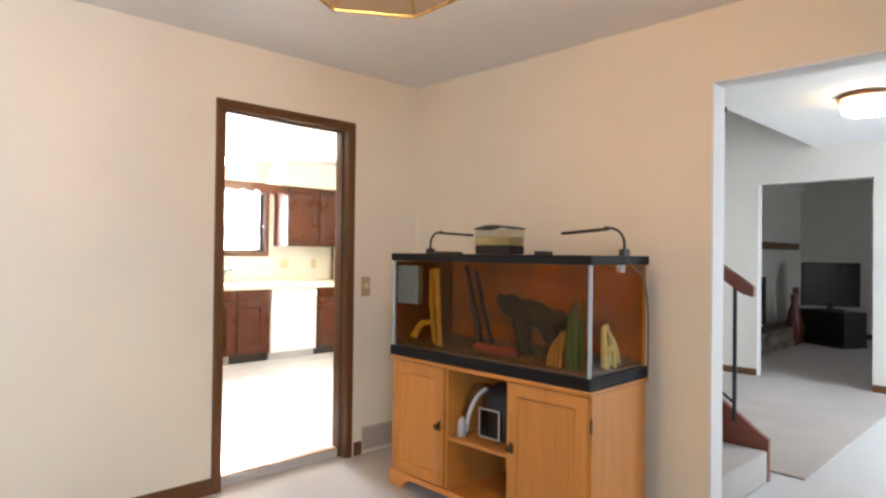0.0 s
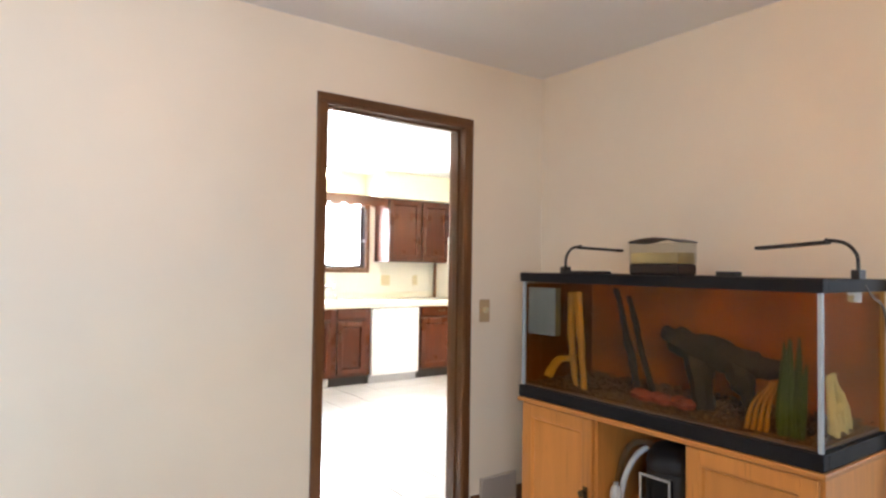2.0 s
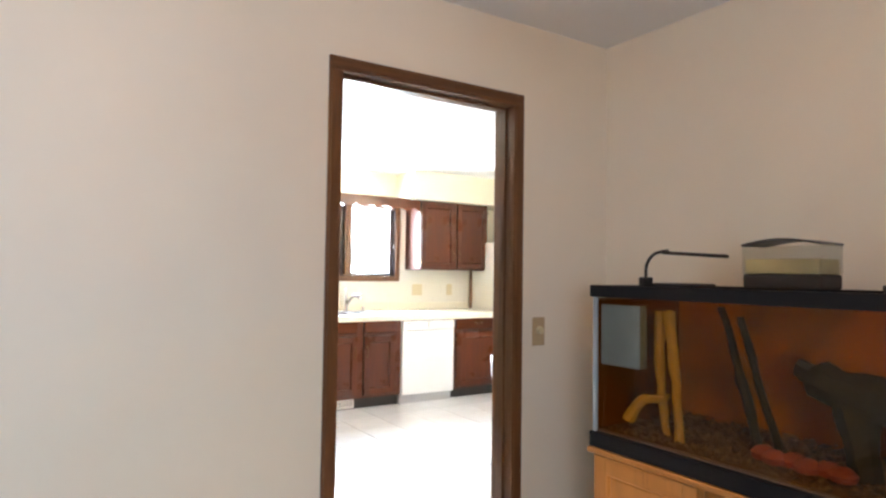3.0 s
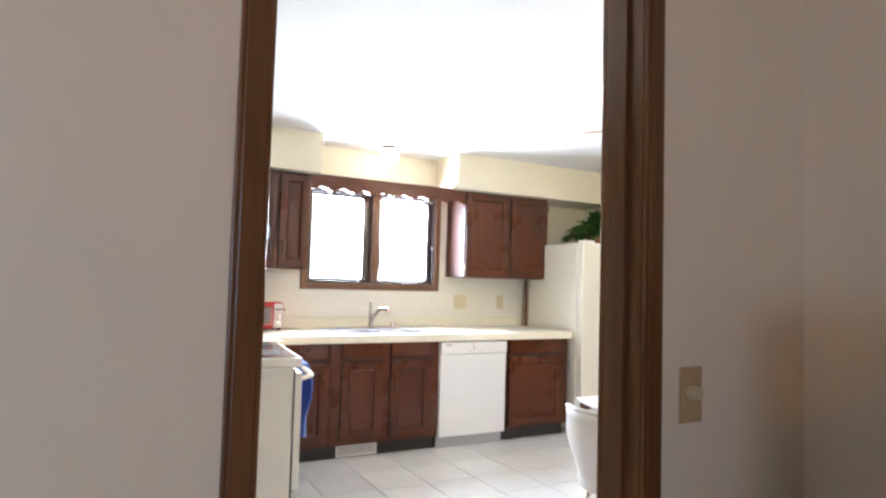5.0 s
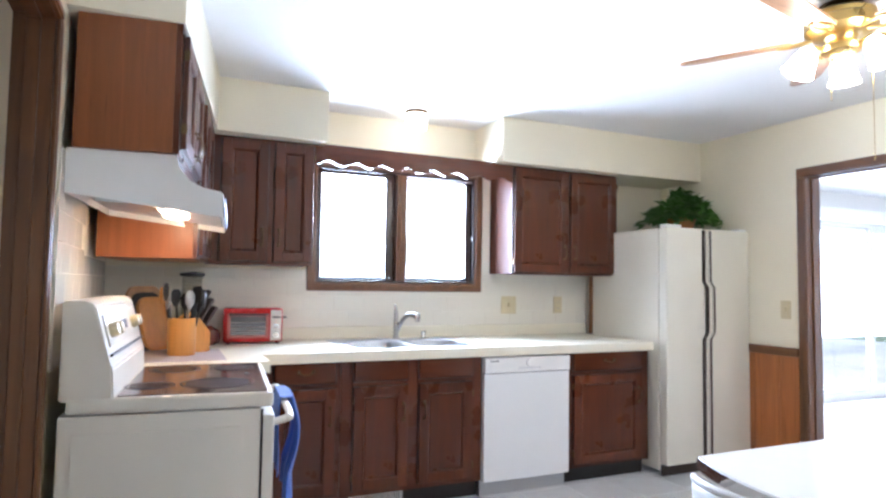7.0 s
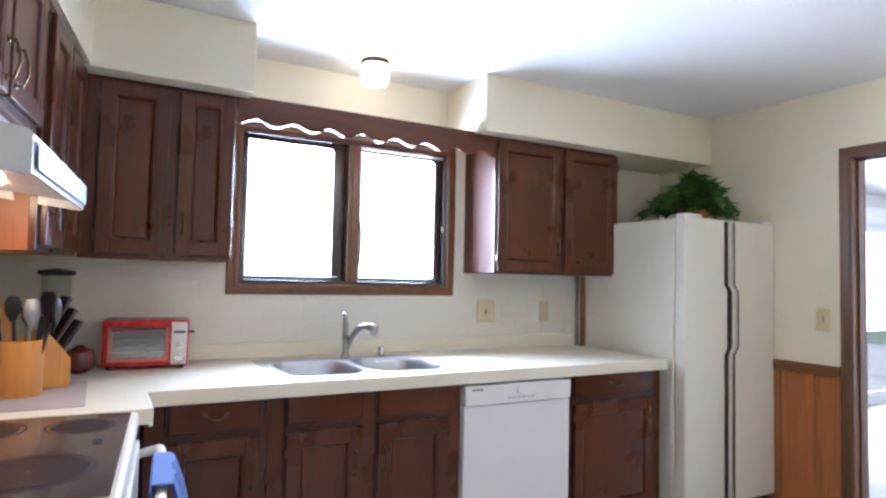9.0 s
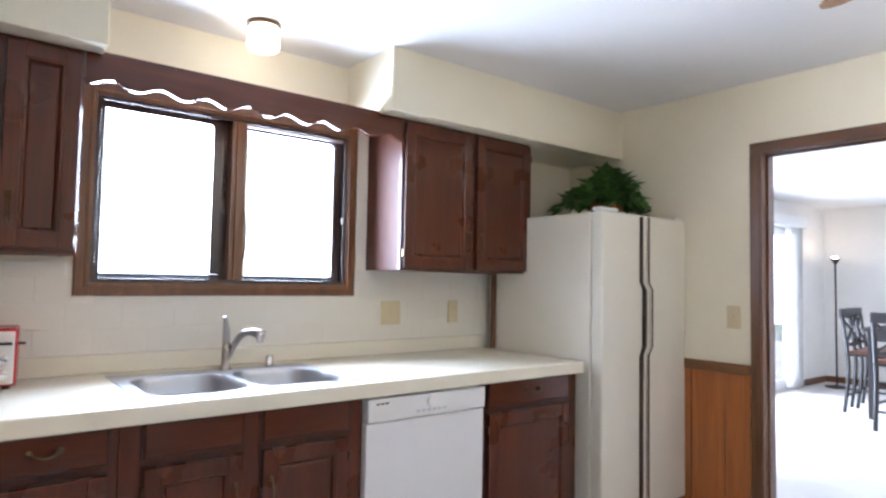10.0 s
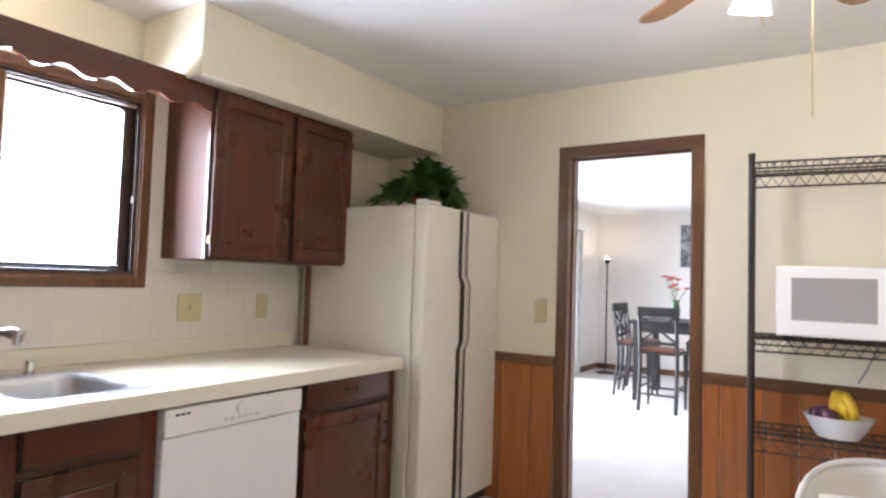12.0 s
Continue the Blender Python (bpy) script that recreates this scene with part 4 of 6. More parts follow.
part("canopy", lathe(bmesh.new(), [(0.075, 0), (0.08, -0.008), (0.06, -0.02), (0.045, -0.025)], (0, 0, 0), 28), M["dark_brass"], fan, smooth=True)
part("motor", lathe(bmesh.new(), [(0.05, -0.022), (0.105, -0.032), (0.122, -0.046), (0.118, -0.062), (0.13, -0.07), (0.128, -0.105), (0.10, -0.125), (0.06, -0.132)], (0, 0, 0), 32), M["brass"], fan, smooth=True)
part("light_kit", lathe(bmesh.new(), [(0.06, -0.13), (0.05, -0.148), (0.055, -0.16), (0.072, -0.168), (0.068, -0.19), (0.03, -0.205)], (0, 0, 0), 28), M["brass"], fan, smooth=True)
FAN_TURN = 121
for k in range(5):
    a = radians(FAN_TURN + 72 * k)
    m = Matrix.Rotation(a, 4, "Z")
    pitch = Matrix.Rotation(radians(-13), 4, "X")
    bm = bmesh.new()
    outline = [(0.17, -0.05), (0.20, -0.056), (0.40, -0.062), (0.53, -0.066), (0.58, -0.055), (0.605, -0.03), (0.61, 0.0), (0.605, 0.03), (0.58, 0.055), (0.53, 0.066), (0.40, 0.062), (0.20, 0.056), (0.17, 0.05)]
    prism(bm, outline, -0.004, 0.004)
    bm.transform(Matrix.Translation((0, 0, -0.125)) @ m @ pitch)
    b = part("blade", bm, M["blade_wood"], fan, "light wooden fan blade")
    bm = bmesh.new()
    for s in (-1, 1):
        tube(bm, [m @ pitch @ Vector(p) + Vector((0, 0, -0.125)) for p in ((0.10, 0.012 * s, 0.0), (0.15, 0.03 * s, -0.006), (0.19, 0.038 * s, -0.007), (0.225, 0.012 * s, -0.007))], 0.006, 6)
    part("blade_iron", bm, M["brass"], b, "ornate brass blade iron", True)
for k in range(3):
    a = radians(30 + 120 * k)
    d = Vector((math.cos(a), math.sin(a), 0))
    part("arm", tube(bmesh.new(), arc([d * 0.05 + Vector((0, 0, -0.18)), d * 0.10 + Vector((0, 0, -0.17)), d * 0.125 + Vector((0, 0, -0.185))], 5), 0.008, 8), M["brass"], fan, smooth=True)
    bm = lathe(bmesh.new(), [(0.022, 0.03), (0.03, 0.02), (0.042, -0.01), (0.05, -0.05), (0.06, -0.075), (0.056, -0.075), (0.046, -0.05), (0.03, -0.01)], (0, 0, 0), 18, cap=False)
    bm.transform(Matrix.Translation(d * 0.13 + Vector((0, 0, -0.205))) @ Matrix.Rotation(a, 4, "Z") @ Matrix.Rotation(radians(-28), 4, "Y"))
    part("lamp_shade", bm, glowing("fan_glow", (1.0, 0.84, 0.62), 118), fan, "lit frosted glass shade", True)
for dx, dy, length in ((0.055, -0.085, 0.45), (-0.02, 0.03, 0.2)):
    part("pull_chain", tube(bmesh.new(), [(dx * 0.6, dy * 0.6, -0.165), (dx, dy, -0.18), (dx, dy, -0.18 - length)], 0.0016, 5), M["brass"], fan)

# ceiling lamp in the recess over the sink
cl = thing("ceiling_lamp", (4.182, 6.915, KH), "small drum ceiling lamp with a white glass shade", "ceiling lamp")
part("collar", lathe(bmesh.new(), [(0.068, 0), (0.07, -0.018), (0.062, -0.02)], (0, 0, 0), 28), M["dark_brass"], cl, smooth=True)
part("shade", lathe(bmesh.new(), [(0.06, -0.019), (0.066, -0.03), (0.068, -0.10), (0.06, -0.115), (0.02, -0.12)], (0, 0, 0), 28), glowing("sink_glow", (1.0, 0.88, 0.66), 26), cl, "lit white glass drum", True)

# toaster oven
to = thing("toaster_oven", (3.03, 6.955, CT), "red toaster oven with a glass door and white control panel", "toaster oven", turn=-6)
to.scale = (0.92, 0.92, 0.96)
part("body", boxes((0, 0.36, 0, 0.2, 0.012, 0.215), bevel=0.012), M["red_enamel"], to)
dr = part("door", rim(bmesh.new(), 0.025, 0.275, 0.035, 0.185, 0.018, -0.012, 0.001, 0.004), plain("toast_frame", (0.45, 0.16, 0.14), 0.3, 0.4), to, "red-brown door frame")
part("window", boxes((0.043, 0.257, -0.008, -0.003, 0.053, 0.167)), plain("toast_glass", (0.30, 0.30, 0.31), 0.18, 0.7), dr, "greyish reflecting oven glass")
for k in range(3):
    part("rack_bar", boxes((0.045, 0.255, -0.0095, -0.0075, 0.075 + 0.027 * k, 0.079 + 0.027 * k)), M["chrome"], dr)
part("handle", tube(bmesh.new(), [(0.04, -0.013, 0.178), (0.045, -0.034, 0.178), (0.255, -0.034, 0.178), (0.26, -0.013, 0.178)], 0.006, 8), M["black_plastic"], dr, "black door handle", True)
cp = part("control_panel", boxes((0.285, 0.352, -0.006, 0.002, 0.02, 0.205), bevel=0.003), M["white_plastic"], to, "white control panel")
for kz in (0.055, 0.105):
    part("knob", lathe(bmesh.new(), [(0.019, 0.0), (0.018, -0.014), (0.010, -0.016)], (0.318, -0.006, kz), 18, "y"), M["chrome"], cp, "round chrome knob", True)
part("lever", boxes((0.295, 0.345, -0.02, -0.006, 0.158, 0.168), bevel=0.002), M["black_plastic"], cp)
part("side_lever", boxes((0.36, 0.385, 0.03, 0.045, 0.155, 0.165), bevel=0.003), M["black_plastic"], to)
for fx in (0.03, 0.33):
    for fy in (0.03, 0.17):
        part("foot", lathe(bmesh.new(), [(0.012, 0), (0.012, 0.013)], (fx, fy, 0), 10), M["black_plastic"], to)

# utensil crock, knife block and boards on the corner worktop
whole("counter_mat", boxes((2.46, 2.99, 6.20, 6.70, CT + 0.0005, CT + 0.003), bevel=0.001), plain("mat_mauve", (0.46, 0.40, 0.40), 0.5, wear=0.15), "mauve patterned mat on the worktop", "mat")
CZ = CT + 0.0035
crock = thing("utensil_crock", (2.80, 6.46, CZ), "orange-brown wooden crock full of cooking utensils", "utensil crock")
part("pot", lathe(bmesh.new(), [(0.062, 0), (0.064, 0.004), (0.066, 0.175), (0.063, 0.178), (0.058, 0.172), (0.056, 0.01)], (0, 0, 0), 28), M["block_wood"], crock, smooth=True)
random.seed(7)
for k in range(11):
    a, lean, ln = random.uniform(0, 6.28), random.uniform(0.02, 0.06), random.uniform(0.24, 0.33)
    p0 = Vector((0.03 * math.cos(a), 0.03 * math.sin(a), 0.012))
    p1 = p0 + Vector((lean * math.cos(a) * 1.6, lean * math.sin(a) * 1.6, ln))
    key = random.choice(["black_plastic", "black_plastic", "steel", "block_wood", "nickel"])
    bm = tube(bmesh.new(), [p0, p0.lerp(p1, 0.75)], 0.006, 7)
    head = lathe(bmesh.new(), [(0.008, -0.05), (0.024, -0.02), (0.026, 0.015), (0.014, 0.035)], (0, 0, 0), 10)
    head.transform(Matrix.Translation(p1 - Vector((0, 0, 0.03))) @ Matrix.Rotation(a, 4, "Z") @ Matrix.Diagonal((0.35, 1, 1, 1)))
    u = part("utensil", bm, M[key], crock, smooth=True)
    part("head", head, M[key], u, smooth=True)
kb = thing("knife_block", (2.865, 6.60, CZ), "slanted beech knife block with dark-handled knives", "knife block", turn=-70)
bm = prism(bmesh.new(), [(-0.05, 0.0), (0.06, 0.0), (0.06, 0.10), (-0.02, 0.20), (-0.09, 0.16)], -0.05, 0.05, "x")
bmesh.ops.bevel(bm, geom=list(bm.edges), offset=0.004, segments=2, affect="EDGES")
part("block", bm, M["block_wood"], kb)
for i in range(4):
    for j in range(3):
        base = Vector((-0.035 + 0.023 * i, -0.012 + 0.025 * j, 0.19 - 0.031 * j))
        d = Vector((0.05, 0.55, 1)).normalized()
        part("knife_handle", tube(bmesh.new(), [base - d * 0.02, base + d * 0.02, base + d * (0.135 - 0.012 * j)], [0.008, 0.0095, 0.011], 8), plain("knife_grip", (0.04, 0.022, 0.02), 0.45) if (i + j) == 0 else bpy.data.materials["knife_grip"], kb, "dark brown knife handle", True)
for k, (h, w, tilt_k, key) in enumerate(((0.33, 0.24, 9, "board_wood"), (0.30, 0.20, 13, "black_wood"), (0.28, 0.21, 17, "block_wood"))):
    cb = thing("cutting_board", (2.575 + 0.035 * k, 6.66 - 0.01 * k, CT + 0.004), "rounded wooden cutting board leaning behind the crock", "cutting board", group="cutting boards", turn=-40)
    bm = prism(bmesh.new(), bowl_outline(0, w, 0, h, 0.06, 5), -0.008, 0.008, "x")
    bm.transform(Matrix.Rotation(radians(-tilt_k), 4, "Y"))
    part("board", bm, M[key], cb)
whole("black_bowl", lathe(bmesh.new(), [(0.03, 0), (0.055, 0.02), (0.06, 0.05), (0.05, 0.085), (0.02, 0.10), (0.012, 0.11)], (2.955, 6.93, CT + 0.001), 20), plain("dark_red_glaze", (0.10, 0.012, 0.012), 0.15), "dark red lidded jar in the counter corner", "jar", smooth=True)
canister = thing("glass_canister", (2.86, 7.04, CT + 0.001), "tall clear canister with a flat black lid", "canister")
part("jar", lathe(bmesh.new(), [(0.05, 0), (0.055, 0.01), (0.055, 0.385), (0.05, 0.385), (0.05, 0.012)], (0, 0, 0), 24, cap=False), clear("canister_glass", (0.90, 0.90, 0.88)), canister, smooth=True)
part("lid", lathe(bmesh.new(), [(0.06, 0.385), (0.068, 0.39), (0.068, 0.404), (0.03, 0.41), (0.012, 0.414)], (0, 0, 0), 24), M["black_plastic"], canister, "flat black lid", True)

# plant on the refrigerator
plant = thing("potted_plant", (6.20, 6.64, FH - 0.006), "leafy green ivy in a low terracotta pot on the refrigerator", "plant")
part("pot", lathe(bmesh.new(), [(0.075, 0), (0.095, 0.09), (0.10, 0.095), (0.10, 0.11), (0.09, 0.11), (0.085, 0.09)], (0, 0, 0), 24), M["terracotta"], plant, smooth=True)


def leaf_at(bm, p, d, size, rnd):
    """One pointed, slightly folded leaf."""
    d = d.normalized()
    s = d.cross(Vector((0, 0, 1)))
    s = (s if s.length > 0.01 else Vector((1, 0, 0))).normalized()
    up = s.cross(d).normalized()
    k = [p, p + d * size * 0.35 + s * size * 0.42 + up * size * 0.10, p + d * size * 0.30 + up * -0.04 * size, p + d * size * 0.35 - s * size * 0.42 + up * size * 0.10, p + d * size - up * size * 0.18]
    v = [bm.verts.new(q) for q in k]
    bm.faces.new((v[0], v[1], v[2]))
    bm.faces.new((v[0], v[2], v[3]))
    bm.faces.new((v[1], v[4], v[2]))
    bm.faces.new((v[2], v[4], v[3]))


random.seed(21)
leaves, stems = bmesh.new(), bmesh.new()
for k in range(70):
    a = random.uniform(0, 6.283)
    reach = random.uniform(0.03, 0.25) * (1.0 if random.random() < 0.88 else 1.4)
    top = random.uniform(0.10, 0.235) * math.sqrt(max(0.05, 1 - (reach / 0.27) ** 2)) + 0.04
    end = Vector((reach * math.cos(a), reach * math.sin(a) * 0.75, max(0.03, top)))
    mid = Vector((end.x * 0.5, end.y * 0.5, max(end.z, 0.11) + 0.03))
    line = arc([Vector((0.02 * math.cos(a), 0.02 * math.sin(a), 0.09)), mid, end], 5)
    tube(stems, line, 0.002, 4)
    for q in line[3:]:
        for _ in range(3):
            leaf_at(leaves, q + Vector([random.gauss(0, 0.012) for _ in range(3)]), Vector((math.cos(a) + random.gauss(0, 0.6), math.sin(a) + random.gauss(0, 0.6), random.gauss(0.1, 0.45))), random.uniform(0.06, 0.105), random)
part("stems", stems, plain("stem_green", (0.07, 0.12, 0.03), 0.6), plant)
tagged(part("leaves", leaves, M["leaf"], plant, "many small pointed green leaves"), kind="stuff")


# ---- wall fittings, wainscot ----
def outlet_plate(name, axis, face, out, a, z, w=0.078, h=0.125, kind="outlet", key="cream_plastic", label="cream plastic wall outlet plate"):
    o = thing(name, (0, 0, 0), label, kind)
    def b(u0, u1, z0, z1, d0, d1, bev=0.002):
        r = (u0, u1, face + out * d0, face + out * d1, z0, z1) if axis == "x" else (face + out * d0, face + out * d1, u0, u1, z0, z1)
        return boxes(r, bevel=bev)
    part("plate", b(a, a + w, z, z + h, 0.0005, 0.007, 0.003), M[key], o)
    if kind == "outlet":
        for dz in (0.025, 0.07):
            s = part("socket", b(a + w / 2 - 0.017, a + w / 2 + 0.017, z + dz, z + dz + 0.03, 0.006, 0.009), M[key], o)
            part("slot", b(a + w / 2 - 0.009, a + w / 2 - 0.006, z + dz + 0.01, z + dz + 0.021, 0.0088, 0.0096, 0), M["grey_plastic"], s)
            part("slot", b(a + w / 2 + 0.006, a + w / 2 + 0.009, z + dz + 0.01, z + dz + 0.021, 0.0088, 0.0096, 0), M["grey_plastic"], s)
    else:
        part("toggle", b(a + w / 2 - 0.006, a + w / 2 + 0.006, z + h / 2 - 0.014, z + h / 2 + 0.014, 0.006, 0.017), M[key], o)
    return o


outlet_plate("wall_outlet", "x", KN - 0.011, -1, 4.972, 1.078, 0.125, 0.128, "switch", label="wide cream switch plate over the worktop")
outlet_plate("wall_outlet", "x", KN - 0.011, -1, 5.43, 1.08, 0.072, 0.126, "outlet")
outlet_plate("light_switch", "y", KE, -1, 5.995, 1.09, 0.075, 0.122, "switch", label="cream light switch beside the living room doorway")
sw = thing("dimmer_switch", (3.314, DN, 1.015), "cream dimmer switch plate with a round knob", "switch")
M["tan_plastic"] = plain("tan_plastic", (0.50, 0.36, 0.20), 0.4)
part("plate", boxes((0.0, 0.07, -0.007, -0.0005, 0, 0.125), bevel=0.003), M["tan_plastic"], sw)
part("knob", lathe(bmesh.new(), [(0.017, 0.0), (0.017, -0.012), (0.014, -0.02), (0.006, -0.021)], (0.036, -0.007, 0.068), 20, "y"), M["cream_plastic"], sw, "round dimmer knob", True)


def floor_grille(name, label, at, w, h, key, turn=0, bars=16):
    g = thing(name, at, label, "vent", turn=turn)
    part("frame", rim(bmesh.new(), 0, w, 0, h, 0.012, -0.012, -0.0005, 0.002), M[key], g)
    part("backing", boxes((0.010, w - 0.010, -0.004, -0.001, 0.010, h - 0.010)), M["black_plastic"] if key != "cream_plastic" else M["grey_plastic"], g)
    for k in range(bars):
        x = 0.014 + (w - 0.028) * k / (bars - 1)
        part("slat", boxes((x - 0.0035, x + 0.0035, -0.010, -0.003, 0.011, h - 0.011)), M[key], g)


floor_grille("toe_vent", "white slotted heating vent in the toe kick", (3.66, FY + 0.058, KF + 0.008), 0.31, 0.085, "white_plastic", bars=22)
M["tan_metal"] = plain("tan_metal", (0.52, 0.45, 0.38), 0.45)
floor_grille("wall_vent", "beige slotted wall register beside the kitchen doorway", (3.33, DN - 0.001, 0.02), 0.26, 0.15, "tan_metal", bars=18)

wains = thing("wainscot", (0, 0, 0), "knotty pine board wainscot under a dark brown chair rail", "wainscot", kind="structure")
PW = 0.155


def pine_board(axis, face, out, a, b):
    row = (a + 0.002, b - 0.002, face + out * 0.0005, face + out * 0.012, KF, 0.845)
    if axis == "y":
        row = (face + out * 0.0005, face + out * 0.012, a + 0.002, b - 0.002, KF, 0.845)
    part("board", boxes(row, bevel=0.003), M["pine"], wains)


def run(axis, face, out, a, b):
    u = a
    k = 0
    while u < b - 0.01:
        w = PW * (1.25 if k % 3 == 1 else 0.9)
        pine_board(axis, face, out, u, min(b, u + w))
        u += w
        k += 1
    row = (a, b, face + out * 0.0005, face + out * 0.022, 0.846, 0.902) if axis == "x" else (face + out * 0.0005, face + out * 0.022, a, b, 0.846, 0.902)
    part("chair_rail", boxes(row, bevel=0.006), M["trim_wood_" + axis], wains, "dark brown chair rail")


run("y", KE, -1, 5.94, 6.76)
run("y", KE, -1, KS + 0.001, 5.165)
run("x", KS, 1, 3.28, KE - 0.025)

# wire shelf rack with a microwave and a fruit bowl
RX0, RX1, RY0, RY1 = 6.02, 6.37, 4.0, 4.895
rack = thing("wire_rack", (0, 0, KF), "dark bronze wire shelf rack against the wall", "rack")
rack.matrix_basis = pose(RX0, RY1, KF, 0, 0, 6) @ pose(-RX0, -RY1, 0)
for x in (RX0, RX1):
    for y in (RY0, RY1):
        part("post", lathe(bmesh.new(), [(0.013, 0.0), (0.0135, 0.01), (0.0125, 0.02), (0.0125, 1.80), (0.015, 1.805), (0.013, 1.815)], (x, y, 0), 12), M["brown_metal"], rack, smooth=True)


wire_me = mesh_of("wire", tube(bmesh.new(), [(RX0, 0, 0), (RX1, 0, 0)], 0.0022, 5), M["brown_metal"])


def wire_shelf(z):
    bm = bmesh.new()
    for zz in (z, z - 0.05):
        for p, q in (((RX0, RY0), (RX0, RY1)), ((RX1, RY0), (RX1, RY1)), ((RX0, RY0), (RX1, RY0)), ((RX0, RY1), (RX1, RY1))):
            tube(bm, [(*p, zz), (*q, zz)], 0.004, 6)
    for x in (RX0, RX1):
        n = 34
        tube(bm, [(x, RY0 + (RY1 - RY0) * k / n, z - (0.004 if k % 2 else 0.046)) for k in range(n + 1)], 0.0028, 5)
    for y in (RY0, RY1):
        tube(bm, [(RX0 + (RX1 - RX0) * k / 12, y, z - (0.004 if k % 2 else 0.046)) for k in range(13)], 0.0028, 5)
    for x in (RX0 + 0.13, RX1 - 0.13):
        tube(bm, [(x, RY0, z - 0.001), (x, RY1, z - 0.001)], 0.004, 6)
    shelf = part("wire_shelf", bm, M["brown_metal"], rack)
    n = 32
    for k in range(1, n):
        w = new("wire", wire_me)
        w.parent = shelf
        w.matrix_basis = pose(0, RY0 + (RY1 - RY0) * k / n, z + 0.003)


for z in (0.24, 0.72 - KF, 1.115 - KF, 1.828 - KF):
    wire_shelf(z)
mw = thing("microwave", (6.0, 4.805, 1.122), "white microwave oven on the wire rack", "microwave", turn=-90)
part("body", boxes((0, 0.5, 0.012, 0.36, 0.012, 0.285), bevel=0.008), M["white_enamel"], mw)
dr = part("door", boxes((0.004, 0.37, -0.012, 0.014, 0.016, 0.282), bevel=0.006), M["white_enamel"], mw)
part("window", boxes((0.055, 0.33, -0.0135, -0.010, 0.075, 0.24), bevel=0.002), plain("mw_glass", (0.33, 0.32, 0.32), 0.2), dr, "grey screened window")
cp = part("control_panel", boxes((0.374, 0.496, -0.012, 0.014, 0.016, 0.282), bevel=0.006), M["white_plastic"], mw)
part("display", boxes((0.39, 0.48, -0.0135, -0.010, 0.225, 0.255)), M["black_plastic"], cp)
for i in range(3):
    for j in range(4):
        part("button", boxes((0.392 + 0.031 * i, 0.416 + 0.031 * i, -0.0138, -0.011, 0.06 + 0.037 * j, 0.086 + 0.037 * j), bevel=0.001), M["grey_plastic"], cp)
for fx in (0.04, 0.46):
    for fy in (0.05, 0.32):
        part("foot", lathe(bmesh.new(), [(0.014, 0), (0.014, 0.013)], (fx, fy, 0), 10), M["black_plastic"], mw)
whole("power_cord", tube(bmesh.new(), arc([(6.40, 4.45, 1.16), (6.47, 4.46, 1.08), (6.475, 4.50, 0.98), (6.48, 4.53, 0.92)], 6), 0.004, 6), M["grey_plastic"], "grey power cord hanging behind the rack", "cord", smooth=True)
bowl = thing("fruit_bowl", (6.22, 4.60, 0.725), "oval white china bowl with fruit on the wire rack", "bowl")
bm = lathe(bmesh.new(), [(0.06, 0), (0.075, 0.005), (0.10, 0.05), (0.122, 0.10), (0.128, 0.112), (0.122, 0.112), (0.112, 0.10), (0.09, 0.05), (0.06, 0.015)], (0, 0, 0), 32)
bm.transform(Matrix.Diagonal((0.85, 1.15, 1, 1)))
for v in bm.verts:
    v.co = (v.co.x * 0.85, v.co.y * 0.85, v.co.z * 0.8)
part("bowl", bm, M["white_enamel"], bowl, smooth=True)
M["banana"] = plain("banana", (0.72, 0.47, 0.03), 0.45, wear=0.15)
for k in range(3):
    bn = tube(bmesh.new(), arc([(-0.02 + 0.01 * k, -0.055 + 0.03 * k, 0.07), (-0.045 + 0.015 * k, -0.05 + 0.032 * k, 0.125), (-0.02 + 0.015 * k, -0.03 + 0.02 * k, 0.165), (0.03 + 0.01 * k, -0.012 + 0.008 * k, 0.172)], 5), [0.008] + [0.018] * 13 + [0.012, 0.006], 10)
    whole("banana", bn, M["banana"], "ripe yellow banana in the white bowl", "banana", group="bananas", smooth=True).location = (6.22, 4.60, 0.725)
for k, (dx, dy) in enumerate(((0.0, 0.07), (-0.04, 0.03), (0.05, 0.05))):
    whole("plum", lathe(bmesh.new(), [(0.004, -0.034), (0.02, -0.03), (0.034, -0.012), (0.036, 0.004), (0.028, 0.024), (0.012, 0.032), (0.003, 0.03)], (6.22 + dx, 4.60 + dy, 0.725 + 0.085), 16), plain("plum_skin", (0.09, 0.02, 0.05), 0.35), "dark purple plum in the white bowl", "plum", group="plums", smooth=True)

# table and shell chairs
tab = thing("kitchen_table", (4.71, 4.20, KF), "white laminate kitchen table with a metal edge band", "table")
out = []
for k in range(13):
    v = -0.43 + 0.86 * k / 12
    out.append((-0.47 - 0.11 * (1 - (v / 0.43) ** 2), -v))
for k in range(13):
    v = -0.43 + 0.86 * k / 12
    out.append((0.50 + 0.09 * (1 - (v / 0.43) ** 2), v))
part("tabletop", prism(bmesh.new(), out, 0.690, 0.718), plain("table_white", (0.80, 0.79, 0.77), 0.2, wear=0.02), tab)
part("edge_band", prism(bmesh.new(), [(u * 1.006, v * 1.008) for u, v in out], 0.678, 0.712), M["chrome"], tab, "ribbed chrome edge band")
part("pedestal", lathe(bmesh.new(), [(0.05, 0.06), (0.04, 0.12), (0.038, 0.6), (0.12, 0.675), (0.12, 0.68)], (0, 0, 0), 24), M["chrome"], tab, smooth=True)
